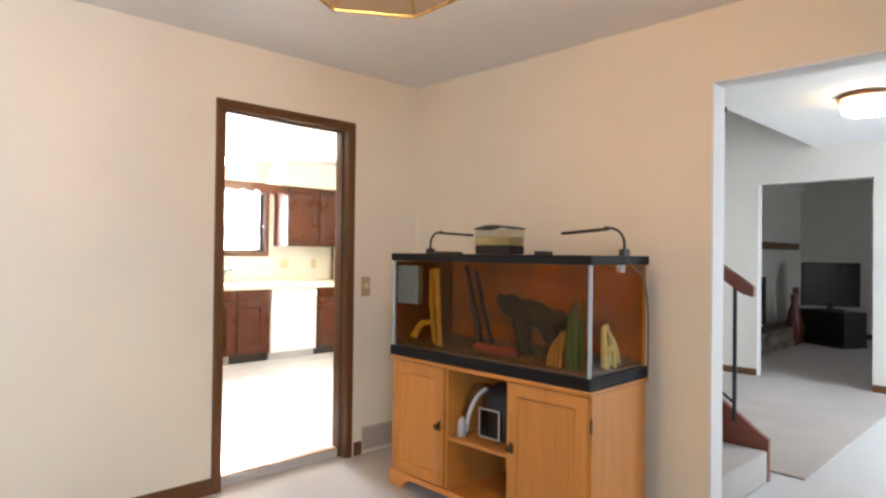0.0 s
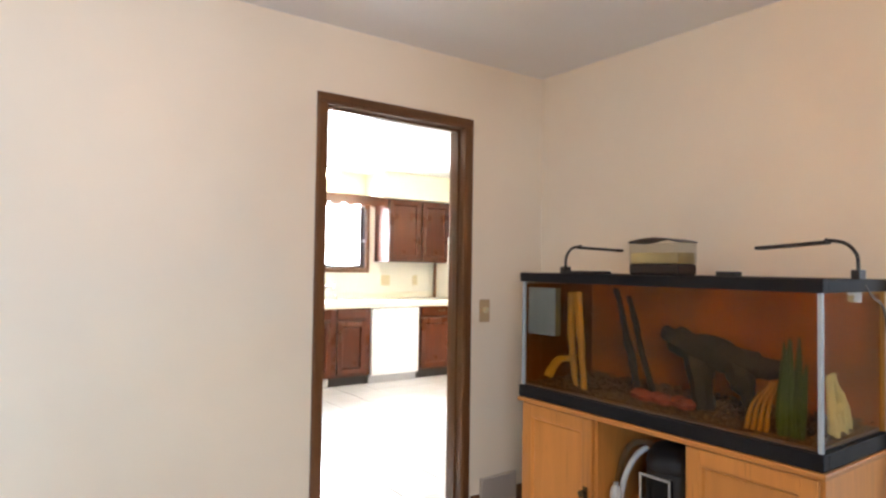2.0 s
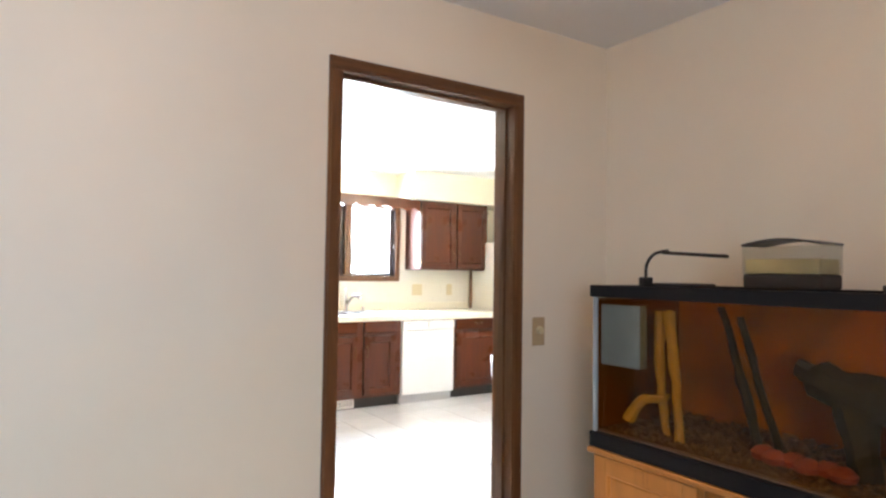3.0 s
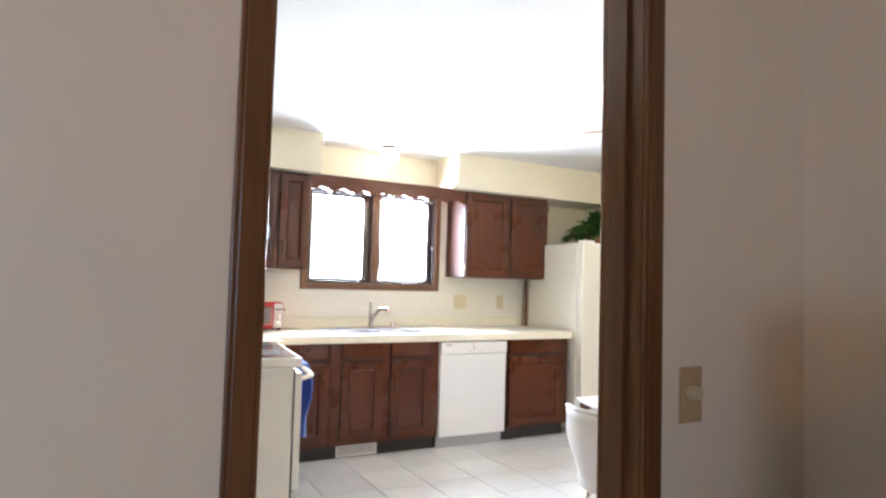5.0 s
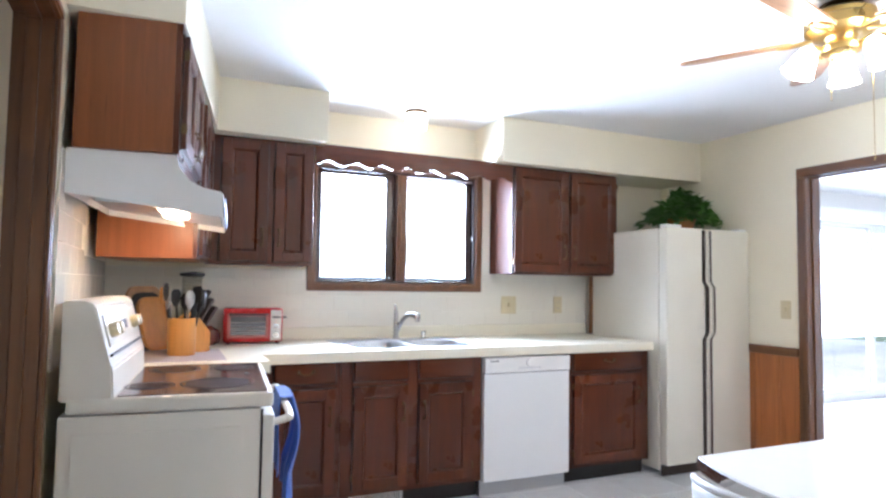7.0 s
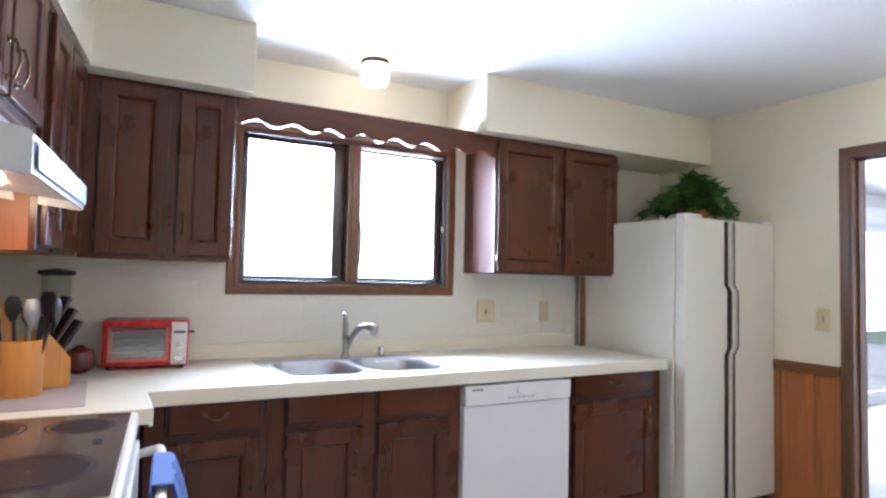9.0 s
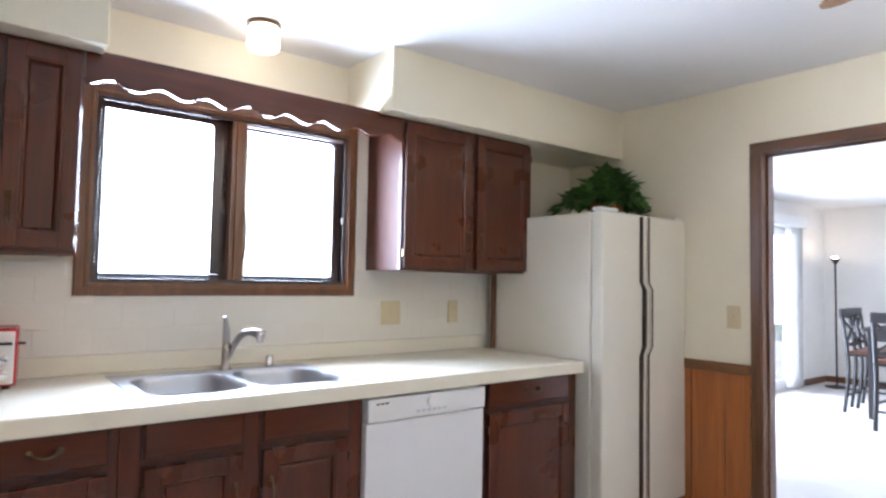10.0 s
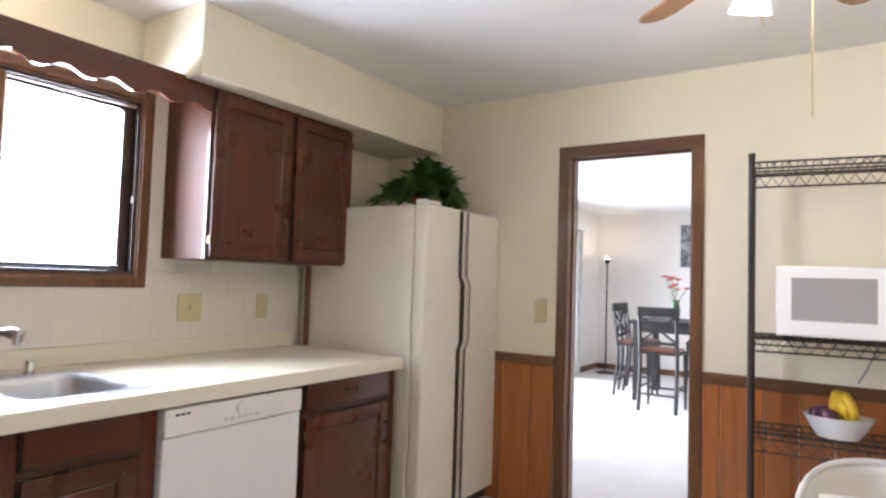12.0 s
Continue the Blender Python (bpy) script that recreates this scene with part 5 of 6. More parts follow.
for k in range(4):
    a = radians(45 + 90 * k)
    part("foot", tube(bmesh.new(), arc([(0.03 * math.cos(a), 0.03 * math.sin(a), 0.11), (0.15 * math.cos(a), 0.15 * math.sin(a), 0.06), (0.31 * math.cos(a), 0.31 * math.sin(a), 0.018)], 5), 0.018, 8), M["chrome"], tab, smooth=True)

chair = thing("shell_chair", (4.205, 4.28, KF), "white moulded shell chair with a padded rim and chrome legs", "chair", "kitchen chairs", turn=180)
bm = bmesh.new()
N, V = 28, 9
rows_s = []
for j in range(V + 1):
    t = j / V
    ring = []
    for i in range(N + 1):
        u = -1 + 2 * i / N
        a = u * radians(112)
        r = 0.165 + 0.065 * min(1, t * 1.6) + 0.01 * t
        h = 0.40 + t * (0.34 * (1 - 0.55 * abs(u) ** 3))
        ring.append(bm.verts.new((r * math.cos(a), r * math.sin(a) * 1.0, h)))
    rows_s.append(ring)
for a, b in zip(rows_s, rows_s[1:]):
    for i in range(N):
        bm.faces.new((a[i], a[i + 1], b[i + 1], b[i]))
sh = part("backrest", bm, plain("shell_vinyl", (0.74, 0.71, 0.67), 0.42, wear=0.04), chair, "white moulded shell", True)
so = sh.modifiers.new("thick", "SOLIDIFY")
so.thickness, so.offset = 0.014, 0
part("rim", tube(bmesh.new(), [v for v in [Vector(((0.165 + 0.075) * math.cos((-1 + 2 * i / N) * radians(112)), 0.24 * math.sin((-1 + 2 * i / N) * radians(112)), 0.74 - 0.34 * 0.55 * abs(-1 + 2 * i / N) ** 3)) for i in range(N + 1)]], 0.011, 8), plain("rim_grey", (0.60, 0.58, 0.56), 0.45), chair, "grey rim piping", True)
part("seat", lathe(bmesh.new(), [(0.15, 0.385), (0.195, 0.395), (0.20, 0.42), (0.19, 0.45), (0.12, 0.465), (0.03, 0.468)], (-0.01, 0, 0), 32), plain("seat_vinyl", (0.72, 0.70, 0.66), 0.5), chair, "pale padded seat", True)
for sx, sy in ((1, 1), (1, -1), (-1, 1), (-1, -1)):
    part("leg", tube(bmesh.new(), [(0.09 * sx, 0.09 * sy, 0.39), (0.17 * sx, 0.17 * sy, 0.005)], 0.009, 8), M["chrome"], chair, smooth=True)
copy_thing(chair, pose(5.36, 4.45, KF, 0, 0, -8))

# ---- dining room ----
TX0, TX1, TY0, TY1 = 3.145, 3.628, 1.405, 2.695
TB, TT = 0.728, 1.295

stand = thing("aquarium_stand", (TX0, TY0, 0), "honey oak aquarium stand with two panelled doors and an open shelf", "cabinet")
SW, SD = TX1 - TX0, TY1 - TY0
for y0, y1 in ((0.0, 0.018), (SD - 0.018, SD)):
    part("side_panel", boxes((0.02, SW - 0.004, y0, y1, 0.0, TB - 0.022), bevel=0.002), M["oak"], stand)
for y0, y1 in ((0.44, 0.458), (0.855, 0.873)):
    part("divider", boxes((0.02, SW - 0.012, y0, y1, 0.068, TB - 0.022), bevel=0.002), M["oak"], stand)
part("bottom", boxes((0.022, SW - 0.012, 0.018, SD - 0.018, 0.05, 0.0675)), M["oak_y"], stand)
part("back_panel", boxes((SW - 0.0118, SW - 0.004, 0.018, SD - 0.018, 0.05, TB - 0.022)), M["oak"], stand)
part("top", boxes((-0.012, SW + 0.004, -0.012, SD + 0.012, TB - 0.022, TB - 0.001), bevel=0.006), M["oak_y"], stand)
bm = prism(bmesh.new(), [(-0.012, 0.0), (0.10, 0.0), (0.115, 0.03), (0.16, 0.055), (SD - 0.16, 0.055), (SD - 0.115, 0.03), (SD - 0.10, 0.0), (SD + 0.012, 0.0), (SD + 0.012, 0.085), (-0.012, 0.085)], 0.0, 0.022, "x")
part("plinth", bm, M["oak_y"], stand)
part("shelf", boxes((0.022, SW - 0.012, 0.459, 0.854, 0.335, 0.353), bevel=0.002), M["oak_y"], stand)
for y0, y1, hy in ((0.012, 0.445, 0.415), (0.868, SD - 0.012, 0.90)):
    d = raised_door(y1 - y0, TB - 0.022 - 0.095, "oak", stand, Matrix.Translation((0.02, y1, 0.09)) @ Matrix.Rotation(radians(-90), 4, "Z"))
    part("knob", lathe(bmesh.new(), [(0.006, 0), (0.006, -0.012), (0.015, -0.018), (0.016, -0.026), (0.008, -0.031)], (y1 - hy, -0.02, 0.31), 16, "y"), M["dark_brass"], d, "dark bronze knob", True)
    part("backplate", boxes((y1 - hy - 0.012, y1 - hy + 0.012, -0.023, -0.019, 0.285, 0.335), bevel=0.001), M["dark_brass"], d)
for hz in (0.20, 0.58):
    part("hinge", boxes((0.004, 0.02, -0.004, 0.001, hz - 0.03, hz + 0.03), bevel=0.002), M["dark_brass"], stand)

tank = thing("aquarium", (TX0, TY0, TB), "large glass aquarium with black rims and brownish water", "aquarium")
TH = TT - TB


def tank_rim(z0, z1):
    w = 0.03
    return boxes((-0.006, w, -0.006, SD + 0.006, z0, z1), (SW - w, SW + 0.006, -0.006, SD + 0.006, z0, z1), (w - 0.001, SW - w + 0.001, -0.006, w, z0 + 0.0005, z1 - 0.0005), (w - 0.001, SW - w + 0.001, SD - w, SD + 0.006, z0 + 0.0005, z1 - 0.0005), bevel=0.004)


M["rim_black"] = plain("rim_black", (0.006, 0.006, 0.008), 0.55, Specular_IOR_Level=0.2)
part("rim", tank_rim(0.0, 0.052), M["rim_black"], tank, "black lower rim")
part("rim", tank_rim(TH - 0.042, TH), M["rim_black"], tank, "black upper rim")
part("cross_brace", boxes((0.03, SW - 0.03, SD / 2 - 0.03, SD / 2 + 0.03, TH - 0.03, TH - 0.012), bevel=0.003), M["black_plastic"], tank)
for r in ((0.004, 0.012, 0.004, SD - 0.004), (0.012, SW - 0.012, 0.004, 0.012), (0.012, SW - 0.012, SD - 0.012, SD - 0.004)):
    g = part("pane", boxes((*r, 0.03, TH - 0.02)), M["tank_glass"], tank)
    g.visible_shadow = False
part("back_sheet", boxes((SW - 0.012, SW - 0.004, 0.004, SD - 0.004, 0.03, TH - 0.02)), plain("tank_back", (0.60, 0.24, 0.018), 0.5, wear=0.3), tank, "orange-brown backing sheet")
# Added sheet that keeps the bright wall behind the end pane dark.
part("end_sheet", boxes((0.016, SW - 0.014, SD - 0.0155, SD - 0.0125, 0.05, TH - 0.045)), plain("end_darkening", (0.20, 0.075, 0.012), 0.5, wear=0.4), tank, "brown sheet added to darken the far end pane")
w_ob = part("water", boxes((0.016, SW - 0.016, 0.016, SD - 0.016, 0.06, TH - 0.052)), M["tank_water"], tank, "brownish tea-coloured water")
w_ob.visible_shadow = False
for cy in (0.008, SD - 0.008):
    part("corner_seal", boxes((0.003, 0.017, cy - 0.007, cy + 0.007, 0.05, TH - 0.04), bevel=0.003), plain("seal", (0.36, 0.41, 0.44), 0.3), tank, "pale silicone corner seal")
random.seed(5)
bm = bmesh.new()
for k in range(1500):
    x, y = random.uniform(0.03, SW - 0.03), random.uniform(0.03, SD - 0.03)
    bed = 0.062 + 0.02 * (x / SW)
    s = random.uniform(0.005, 0.010)
    c = Vector((x, y, bed))
    vs = [bm.verts.new(c + Vector(d) * s * random.uniform(0.8, 1.2)) for d in ((1, 0, 0), (-1, 0, 0), (0, 1, 0), (0, -1, 0), (0, 0, 0.8), (0, 0, -0.8))]
    for a, b, e in ((0, 2, 4), (2, 1, 4), (1, 3, 4), (3, 0, 4), (2, 0, 5), (1, 2, 5), (3, 1, 5), (0, 3, 5)):
        bm.faces.new((vs[a], vs[b], vs[e]))
gn = Nodes("gravel", (0.2, 0.1, 0.05), 0.6)
gn.colour(gn.ramp(gn.node("ShaderNodeNewGeometry").outputs["Random Per Island"], (0, (0.03, 0.018, 0.012)), (0.5, (0.11, 0.05, 0.025)), (1, (0.20, 0.12, 0.06))))
tagged(part("gravel", bm, gn.m, tank, "brown mixed gravel"), kind="stuff")
part("gravel_bed", boxes((0.018, SW - 0.018, 0.018, SD - 0.018, 0.052, 0.064)), plain("bed", (0.12, 0.06, 0.03), 0.8), tank)


def ornament(name, bm, key, label, category, smooth=True):
    ob = whole(name, bm, key, label, category, smooth=smooth)
    ob.location = (TX0, TY0, TB)
    return ob


dark_wood = plain("driftwood", (0.017, 0.009, 0.006), 0.7, wear=0.5)
bm = bmesh.new()
tube(bm, arc([(0.22, 0.68, 0.34), (0.23, 0.60, 0.30), (0.25, 0.48, 0.27), (0.26, 0.34, 0.245), (0.27, 0.20, 0.235)], 5), [0.03] * 3 + [0.055] * 4 + [0.062] * 5 + [0.05] * 4 + [0.036] * 3 + [0.022, 0.012], 9)
tube(bm, arc([(0.25, 0.56, 0.28), (0.22, 0.52, 0.17), (0.20, 0.50, 0.06)], 5), [0.055] * 5 + [0.045] * 6, 8)
tube(bm, arc([(0.25, 0.40, 0.24), (0.21, 0.34, 0.15), (0.20, 0.31, 0.06)], 5), [0.045] * 5 + [0.028] * 6, 8)
for v in bm.verts:
    v.co += noise.noise_vector(v.co * 18) * 0.014
ornament("driftwood", bm, dark_wood, "dark gnarled driftwood in the aquarium", "driftwood")
bm = bmesh.new()
tube(bm, arc([(0.20, 0.79, 0.06), (0.22, 0.86, 0.27), (0.24, 0.94, 0.50)], 5), [0.017] * 6 + [0.014] * 5, 8)
tube(bm, arc([(0.24, 0.74, 0.06), (0.25, 0.82, 0.26), (0.26, 0.89, 0.47)], 5), [0.015] * 6 + [0.012] * 5, 8)
for v in bm.verts:
    v.co += noise.noise_vector(v.co * 18) * 0.008
ornament("driftwood", bm, dark_wood, "upright dark driftwood branches in the aquarium", "driftwood")
yel = plain("yellow_ornament", (0.55, 0.30, 0.03), 0.5, wear=0.3)
bm = bmesh.new()
for p in (((0.10, 1.00, 0.06), (0.10, 1.02, 0.30), (0.12, 1.06, 0.48)), ((0.14, 1.08, 0.06), (0.13, 1.10, 0.28), (0.14, 1.11, 0.48)), ((0.10, 1.05, 0.20), (0.09, 1.15, 0.17), (0.09, 1.20, 0.10))):
    tube(bm, arc(p, 5), [0.014] * 5 + [0.018] * 3 + [0.02] * 3, 8)
for v in bm.verts:
    v.co += noise.noise_vector(v.co * 25) * 0.008
ornament("yellow_root", bm, yel, "yellow branching root ornament in the aquarium", "ornament")
green = plain("tank_green", (0.06, 0.10, 0.012), 0.5, wear=0.4)
bm = bmesh.new()
random.seed(11)
for k in range(16):
    x, y, h, s = random.uniform(0.06, 0.14), random.uniform(0.09, 0.17), random.uniform(0.16, 0.32), random.uniform(-0.05, 0.05)
    pts = arc([(x, y, 0.06), (x + s * 0.4, y + s * 0.3, 0.06 + h * 0.5), (x + s, y + s * 0.8, 0.06 + h)], 4)
    tube(bm, pts, [0.008, 0.012, 0.014, 0.014, 0.013, 0.012, 0.01, 0.007, 0.003], 5)
ornament("water_plant", bm, green, "green strap-leaved water plant in the aquarium", "water plant")
bm = bmesh.new()
for k in range(4):
    tube(bm, arc([(0.07, 0.20 + 0.022 * k, 0.06), (0.06, 0.185 + 0.018 * k, 0.15), (0.07, 0.16 + 0.008 * k, 0.23)], 4), [0.008, 0.008, 0.008, 0.007, 0.006, 0.005, 0.004, 0.003, 0.002], 6)
ornament("orange_plant", bm, plain("tank_orange", (0.42, 0.20, 0.02), 0.5, wear=0.4), "orange-yellow plastic plant in the aquarium", "water plant")
bm = bmesh.new()
for p in (((0.20, 0.05, 0.06), (0.205, 0.06, 0.15), (0.23, 0.075, 0.25)), ((0.27, 0.05, 0.06), (0.275, 0.06, 0.16), (0.245, 0.075, 0.255)), ((0.31, 0.06, 0.06), (0.305, 0.055, 0.13), (0.26, 0.06, 0.20)), ((0.205, 0.055, 0.15), (0.24, 0.06, 0.14), (0.275, 0.058, 0.16)), ((0.235, 0.06, 0.06), (0.24, 0.06, 0.10), (0.25, 0.06, 0.145))):
    tube(bm, arc(p, 5), [0.016] * 4 + [0.013] * 4 + [0.012] * 3, 8)
for v in bm.verts:
    v.co += noise.noise_vector(v.co * 30) * 0.006
ornament("coral_ornament", bm, plain("bone", (0.80, 0.80, 0.66), 0.6, wear=0.2), "pale cream branching coral ornament in the aquarium", "ornament")
red = bmesh.new()
for k in range(6):
    lathe(red, [(0.004, -0.02), (0.03, -0.012), (0.036, 0.006), (0.02, 0.022), (0.004, 0.026)], (0.12 + 0.02 * (k % 2), 0.52 + 0.045 * k, 0.085), 10)
ornament("red_stones", red, plain("red_stone", (0.32, 0.06, 0.04), 0.6, wear=0.3), "row of reddish stones on the gravel", "stones")
pap = whole("filter_box", boxes((0.014, 0.05, SD - 0.20, SD - 0.03, 0.29, 0.50), bevel=0.004), plain("filter_grey", (0.15, 0.16, 0.16), 0.4, wear=0.4), "pale grey box filter inside the aquarium glass", "filter")
pap.location = (TX0, TY0, TB)

# things on top of the tank
def clip_lamp(y, way, label):
    """A gooseneck clip-on aquarium lamp."""
    lamp = thing("clip_lamp", (TX0, y, TT), label, "lamp", "aquarium lamps")
    part("clamp", boxes((0.27, 0.32, -0.014, 0.014, -0.035, 0.03), bevel=0.005), M["black_plastic"], lamp)
    part("neck", tube(bmesh.new(), arc([(0.295, 0, 0.03), (0.295, 0.005 * way, 0.08), (0.295, 0.04 * way, 0.118), (0.295, 0.10 * way, 0.13)], 6), 0.006, 8), M["black_metal"], lamp, smooth=True)
    bm = bmesh.new()
    box(bm, 0.27, 0.32, min(0.09 * way, 0.33 * way), max(0.09 * way, 0.33 * way), -0.006, 0.006, 0.004)
    bm.transform(Matrix.Translation((0, 0, 0.128)) @ Matrix.Rotation(radians(-4 * way), 4, "X"))
    part("light_bar", bm, M["black_metal"], lamp)
    return lamp


clip_lamp(2.70, -1, "black gooseneck clip lamp on the aquarium rim")
cl2 = clip_lamp(1.42, 1, "black gooseneck clip lamp with a white tag on the aquarium rim")
part("tag", boxes((0.262, 0.268, -0.02, 0.02, -0.075, -0.02), bevel=0.002), M["white_plastic"], cl2, "white plastic clip")
keeper = thing("plastic_keeper", (TX0 + 0.20, 2.015, TT + 0.001), "small clear plastic keeper with a black lid", "container")
part("tub", boxes((0, 0.13, 0.0, 0.235, 0.0, 0.045), bevel=0.01), plain("soil", (0.03, 0.022, 0.018), 0.8), keeper, "dark gravel inside")
part("filling", boxes((0.006, 0.124, 0.006, 0.229, 0.045, 0.09), bevel=0.006), plain("moss", (0.58, 0.46, 0.20), 0.7, wear=0.6), keeper, "yellowish filling")
part("wall", boxes((0.0, 0.003, 0.0, 0.235, 0.045, 0.135), (0.127, 0.13, 0.0, 0.235, 0.045, 0.135), (0.003, 0.127, 0.0, 0.003, 0.045, 0.135), (0.003, 0.127, 0.232, 0.235, 0.045, 0.135)), clear("keeper_plastic", (0.92, 0.92, 0.90)), keeper)
bm = bmesh.new()
n_l = 14
for k in range(n_l):
    y0, y1 = 0.235 * k / n_l, 0.235 * (k + 1) / n_l
    z0, z1 = 0.136 + 0.016 * math.sin(math.pi * k / n_l), 0.136 + 0.016 * math.sin(math.pi * (k + 1) / n_l)
    vs = [bm.verts.new(p) for p in ((-0.006, y0, z0), (0.136, y0, z0), (0.136, y1, z1), (-0.006, y1, z1))]
    bm.faces.new(vs)
bmesh.ops.remove_doubles(bm, verts=bm.verts, dist=0.003)
lid = part("lid", bm, M["black_plastic"], keeper, "black domed lid")
lid.modifiers.new("thick", "SOLIDIFY").thickness = 0.006
whole("tank_hatch", boxes((TX0 + 0.08, TX0 + 0.2, 2.34, 2.5, TT - 0.002, TT + 0.012), bevel=0.006), M["black_plastic"], "black plastic filter hood on the aquarium top", "filter hood")
whole("rubber_foot", boxes((TX0 + 0.22, TX0 + 0.28, 1.80, 1.87, TT - 0.002, TT + 0.018), bevel=0.004), M["black_plastic"], "small black plastic clip on the aquarium top", "clip")
whole("air_hose", tube(bmesh.new(), arc([(TX0 + 0.29, 1.40, TT - 0.02), (TX0 + 0.33, 1.39, TT - 0.06), (TX0 + 0.42, 1.392, TT - 0.10), (TX0 + 0.47, 1.395, TT - 0.25), (TX0 + 0.475, 1.395, 0.75)], 6), 0.004, 6), plain("hose", (0.12, 0.10, 0.08), 0.4), "thin air hose down the aquarium side", "hose", smooth=True)
can = thing("canister_filter", (TX0 + 0.25, TY0 + 0.655, 0.354), "black canister filter on the stand shelf", "filter")
part("body", lathe(bmesh.new(), [(0.112, 0.0), (0.124, 0.012), (0.126, 0.16), (0.122, 0.175)], (0, -0.02, 0), 32), M["black_plastic"], can, smooth=True)
part("head", lathe(bmesh.new(), [(0.124, 0.176), (0.128, 0.19), (0.12, 0.225), (0.095, 0.258), (0.05, 0.276), (0.012, 0.28)], (0, -0.02, 0), 32), M["black_plastic"], can, "glossy black domed lid", True)
panel = part("front_panel", boxes((-0.146, -0.118, -0.075, 0.055, 0.02, 0.16), bevel=0.008), clear("smoke_plastic", (0.55, 0.56, 0.56)), can, "clear plastic front box")
part("panel_frame", boxes((-0.149, -0.144, -0.08, -0.07, 0.015, 0.165), (-0.149, -0.144, 0.05, 0.06, 0.015, 0.165), (-0.149, -0.144, -0.07, 0.05, 0.155, 0.165), (-0.149, -0.144, -0.07, 0.05, 0.015, 0.025), bevel=0.002), M["grey_plastic"], panel)
part("hose", tube(bmesh.new(), arc([(-0.05, 0.09, 0.24), (-0.09, 0.12, 0.2), (-0.12, 0.15, 0.11), (-0.13, 0.165, 0.01)], 6), 0.012, 10), plain("hose_white", (0.62, 0.62, 0.60), 0.35), can, "whitish ribbed hose", True)
part("hose", tube(bmesh.new(), arc([(-0.06, 0.06, 0.26), (-0.10, 0.13, 0.25), (-0.13, 0.165, 0.15), (-0.14, 0.17, 0.03)], 6), 0.013, 10), clear("hose_clear", (0.75, 0.76, 0.76)), can, "clear hose", True)
whole("water_bottle", lathe(bmesh.new(), [(0.022, 0), (0.024, 0.006), (0.024, 0.06), (0.018, 0.08), (0.010, 0.088), (0.010, 0.10)], (TX0 + 0.08, TY0 + 0.81, 0.354), 18), plain("bottle_white", (0.42, 0.43, 0.44), 0.25), "small white plastic bottle on the stand shelf", "bottle", smooth=True)

# hanging lamp
pend = thing("pendant_lamp", (1.945, 1.30, H), "six-sided glass pendant lamp with brass edges", "pendant lamp")
part("canopy", lathe(bmesh.new(), [(0.06, 0), (0.062, -0.012), (0.03, -0.03), (0.012, -0.035)], (0, 0, 0), 24), M["brass"], pend, smooth=True)
part("rod", lathe(bmesh.new(), [(0.006, -0.03), (0.006, -0.24)], (0, 0, 0), 10), M["brass"], pend)
glass_m = clear("pendant_glass", (0.86, 0.74, 0.60), 0.08)
hexa = lambda r, z: [Vector((r * math.cos(radians(28 + 60 * k)), r * math.sin(radians(28 + 60 * k)), z)) for k in range(6)]
up_r, lo_r = hexa(0.10, -0.24), hexa(0.245, -0.42)
for k in range(6):
    bm = bmesh.new()
    q = [up_r[k], up_r[(k + 1) % 6], lo_r[(k + 1) % 6], lo_r[k]]
    c = sum(q, Vector()) / 4
    vs = [bm.verts.new(p) for p in q] + [bm.verts.new(p + (Vector((0, 0, p.z)) - p).normalized() * 0.004) for p in q]
    bm.faces.new(vs[:4])
    bm.faces.new(vs[4:][::-1])
    for i in range(4):
        bm.faces.new((vs[i], vs[(i + 1) % 4], vs[4 + (i + 1) % 4], vs[4 + i]))
    part("glass_panel", bm, glass_m, pend, "tan beveled glass panel")
    part("edge", tube(bmesh.new(), [up_r[k], lo_r[k]], 0.004, 6), M["brass"], pend)
    part("edge", tube(bmesh.new(), [lo_r[k], lo_r[(k + 1) % 6]], 0.005, 6), M["brass"], pend)
part("cap", lathe(bmesh.new(), [(0.02, -0.23), (0.10, -0.242), (0.095, -0.25)], (0, 0, 0), 6), M["brass"], pend)
part("bulb", lathe(bmesh.new(), [(0.012, -0.23), (0.028, -0.27), (0.03, -0.30), (0.018, -0.325), (0.004, -0.33)], (0, 0, 0), 16), glowing("bulb_glow", (1.0, 0.59, 0.18), 700), pend, "lit warm bulb", True)


def plain_window(name, axis, x0, x1, z0, z1, y0, y1, label):
    w = thing(name, (0, 0, 0), label, "window", kind="structure")
    part("window_frame", rim(bmesh.new(), x0, x1, z0, z1, 0.05, y0, y1, 0.004), M["trim_wood"], w)
    p = part("pane", boxes((x0 + 0.045, x1 - 0.045, y0 + 0.04, y0 + 0.045, z0 + 0.045, z1 - 0.045)), M["pane"], w)
    p.visible_shadow = False


plain_window("window_2", "x", -1.5, 0.3, 0.85, 2.1, -1.76, -1.69, "brown framed dining room window")
plain_window("window_3", "x", 6.05, 7.15, 0.1, 2.15, -1.76, -1.69, "glazed front door light in the hall")
# The family room window is unseen, added to hold the fill light.
plain_window("window_4", "x", 9.9, 11.3, 0.85, 2.1, -1.76, -1.69, "unseen brown framed window added for the family room fill light")

# ---- hall ----
stairs = thing("staircase", (3.9, 1.24, 0), "carpeted staircase with a red-brown stringer", "staircase", kind="structure")
for k in range(7):
    part("step", boxes((0.002, 0.86, 0.25 * k, 0.25 * k + 0.29 if k < 6 else 0.25 * k + 0.46, 0.0 if k == 0 else 0.18 * k - 0.02, 0.18 * (k + 1)), bevel=0.02), M["carpet"], stairs)
prof = [(0.0, 0.0), (0.0, 0.24), (0.05, 0.27), (1.5, 1.32), (1.5, 1.02), (0.16, 0.06), (0.12, 0.0)]
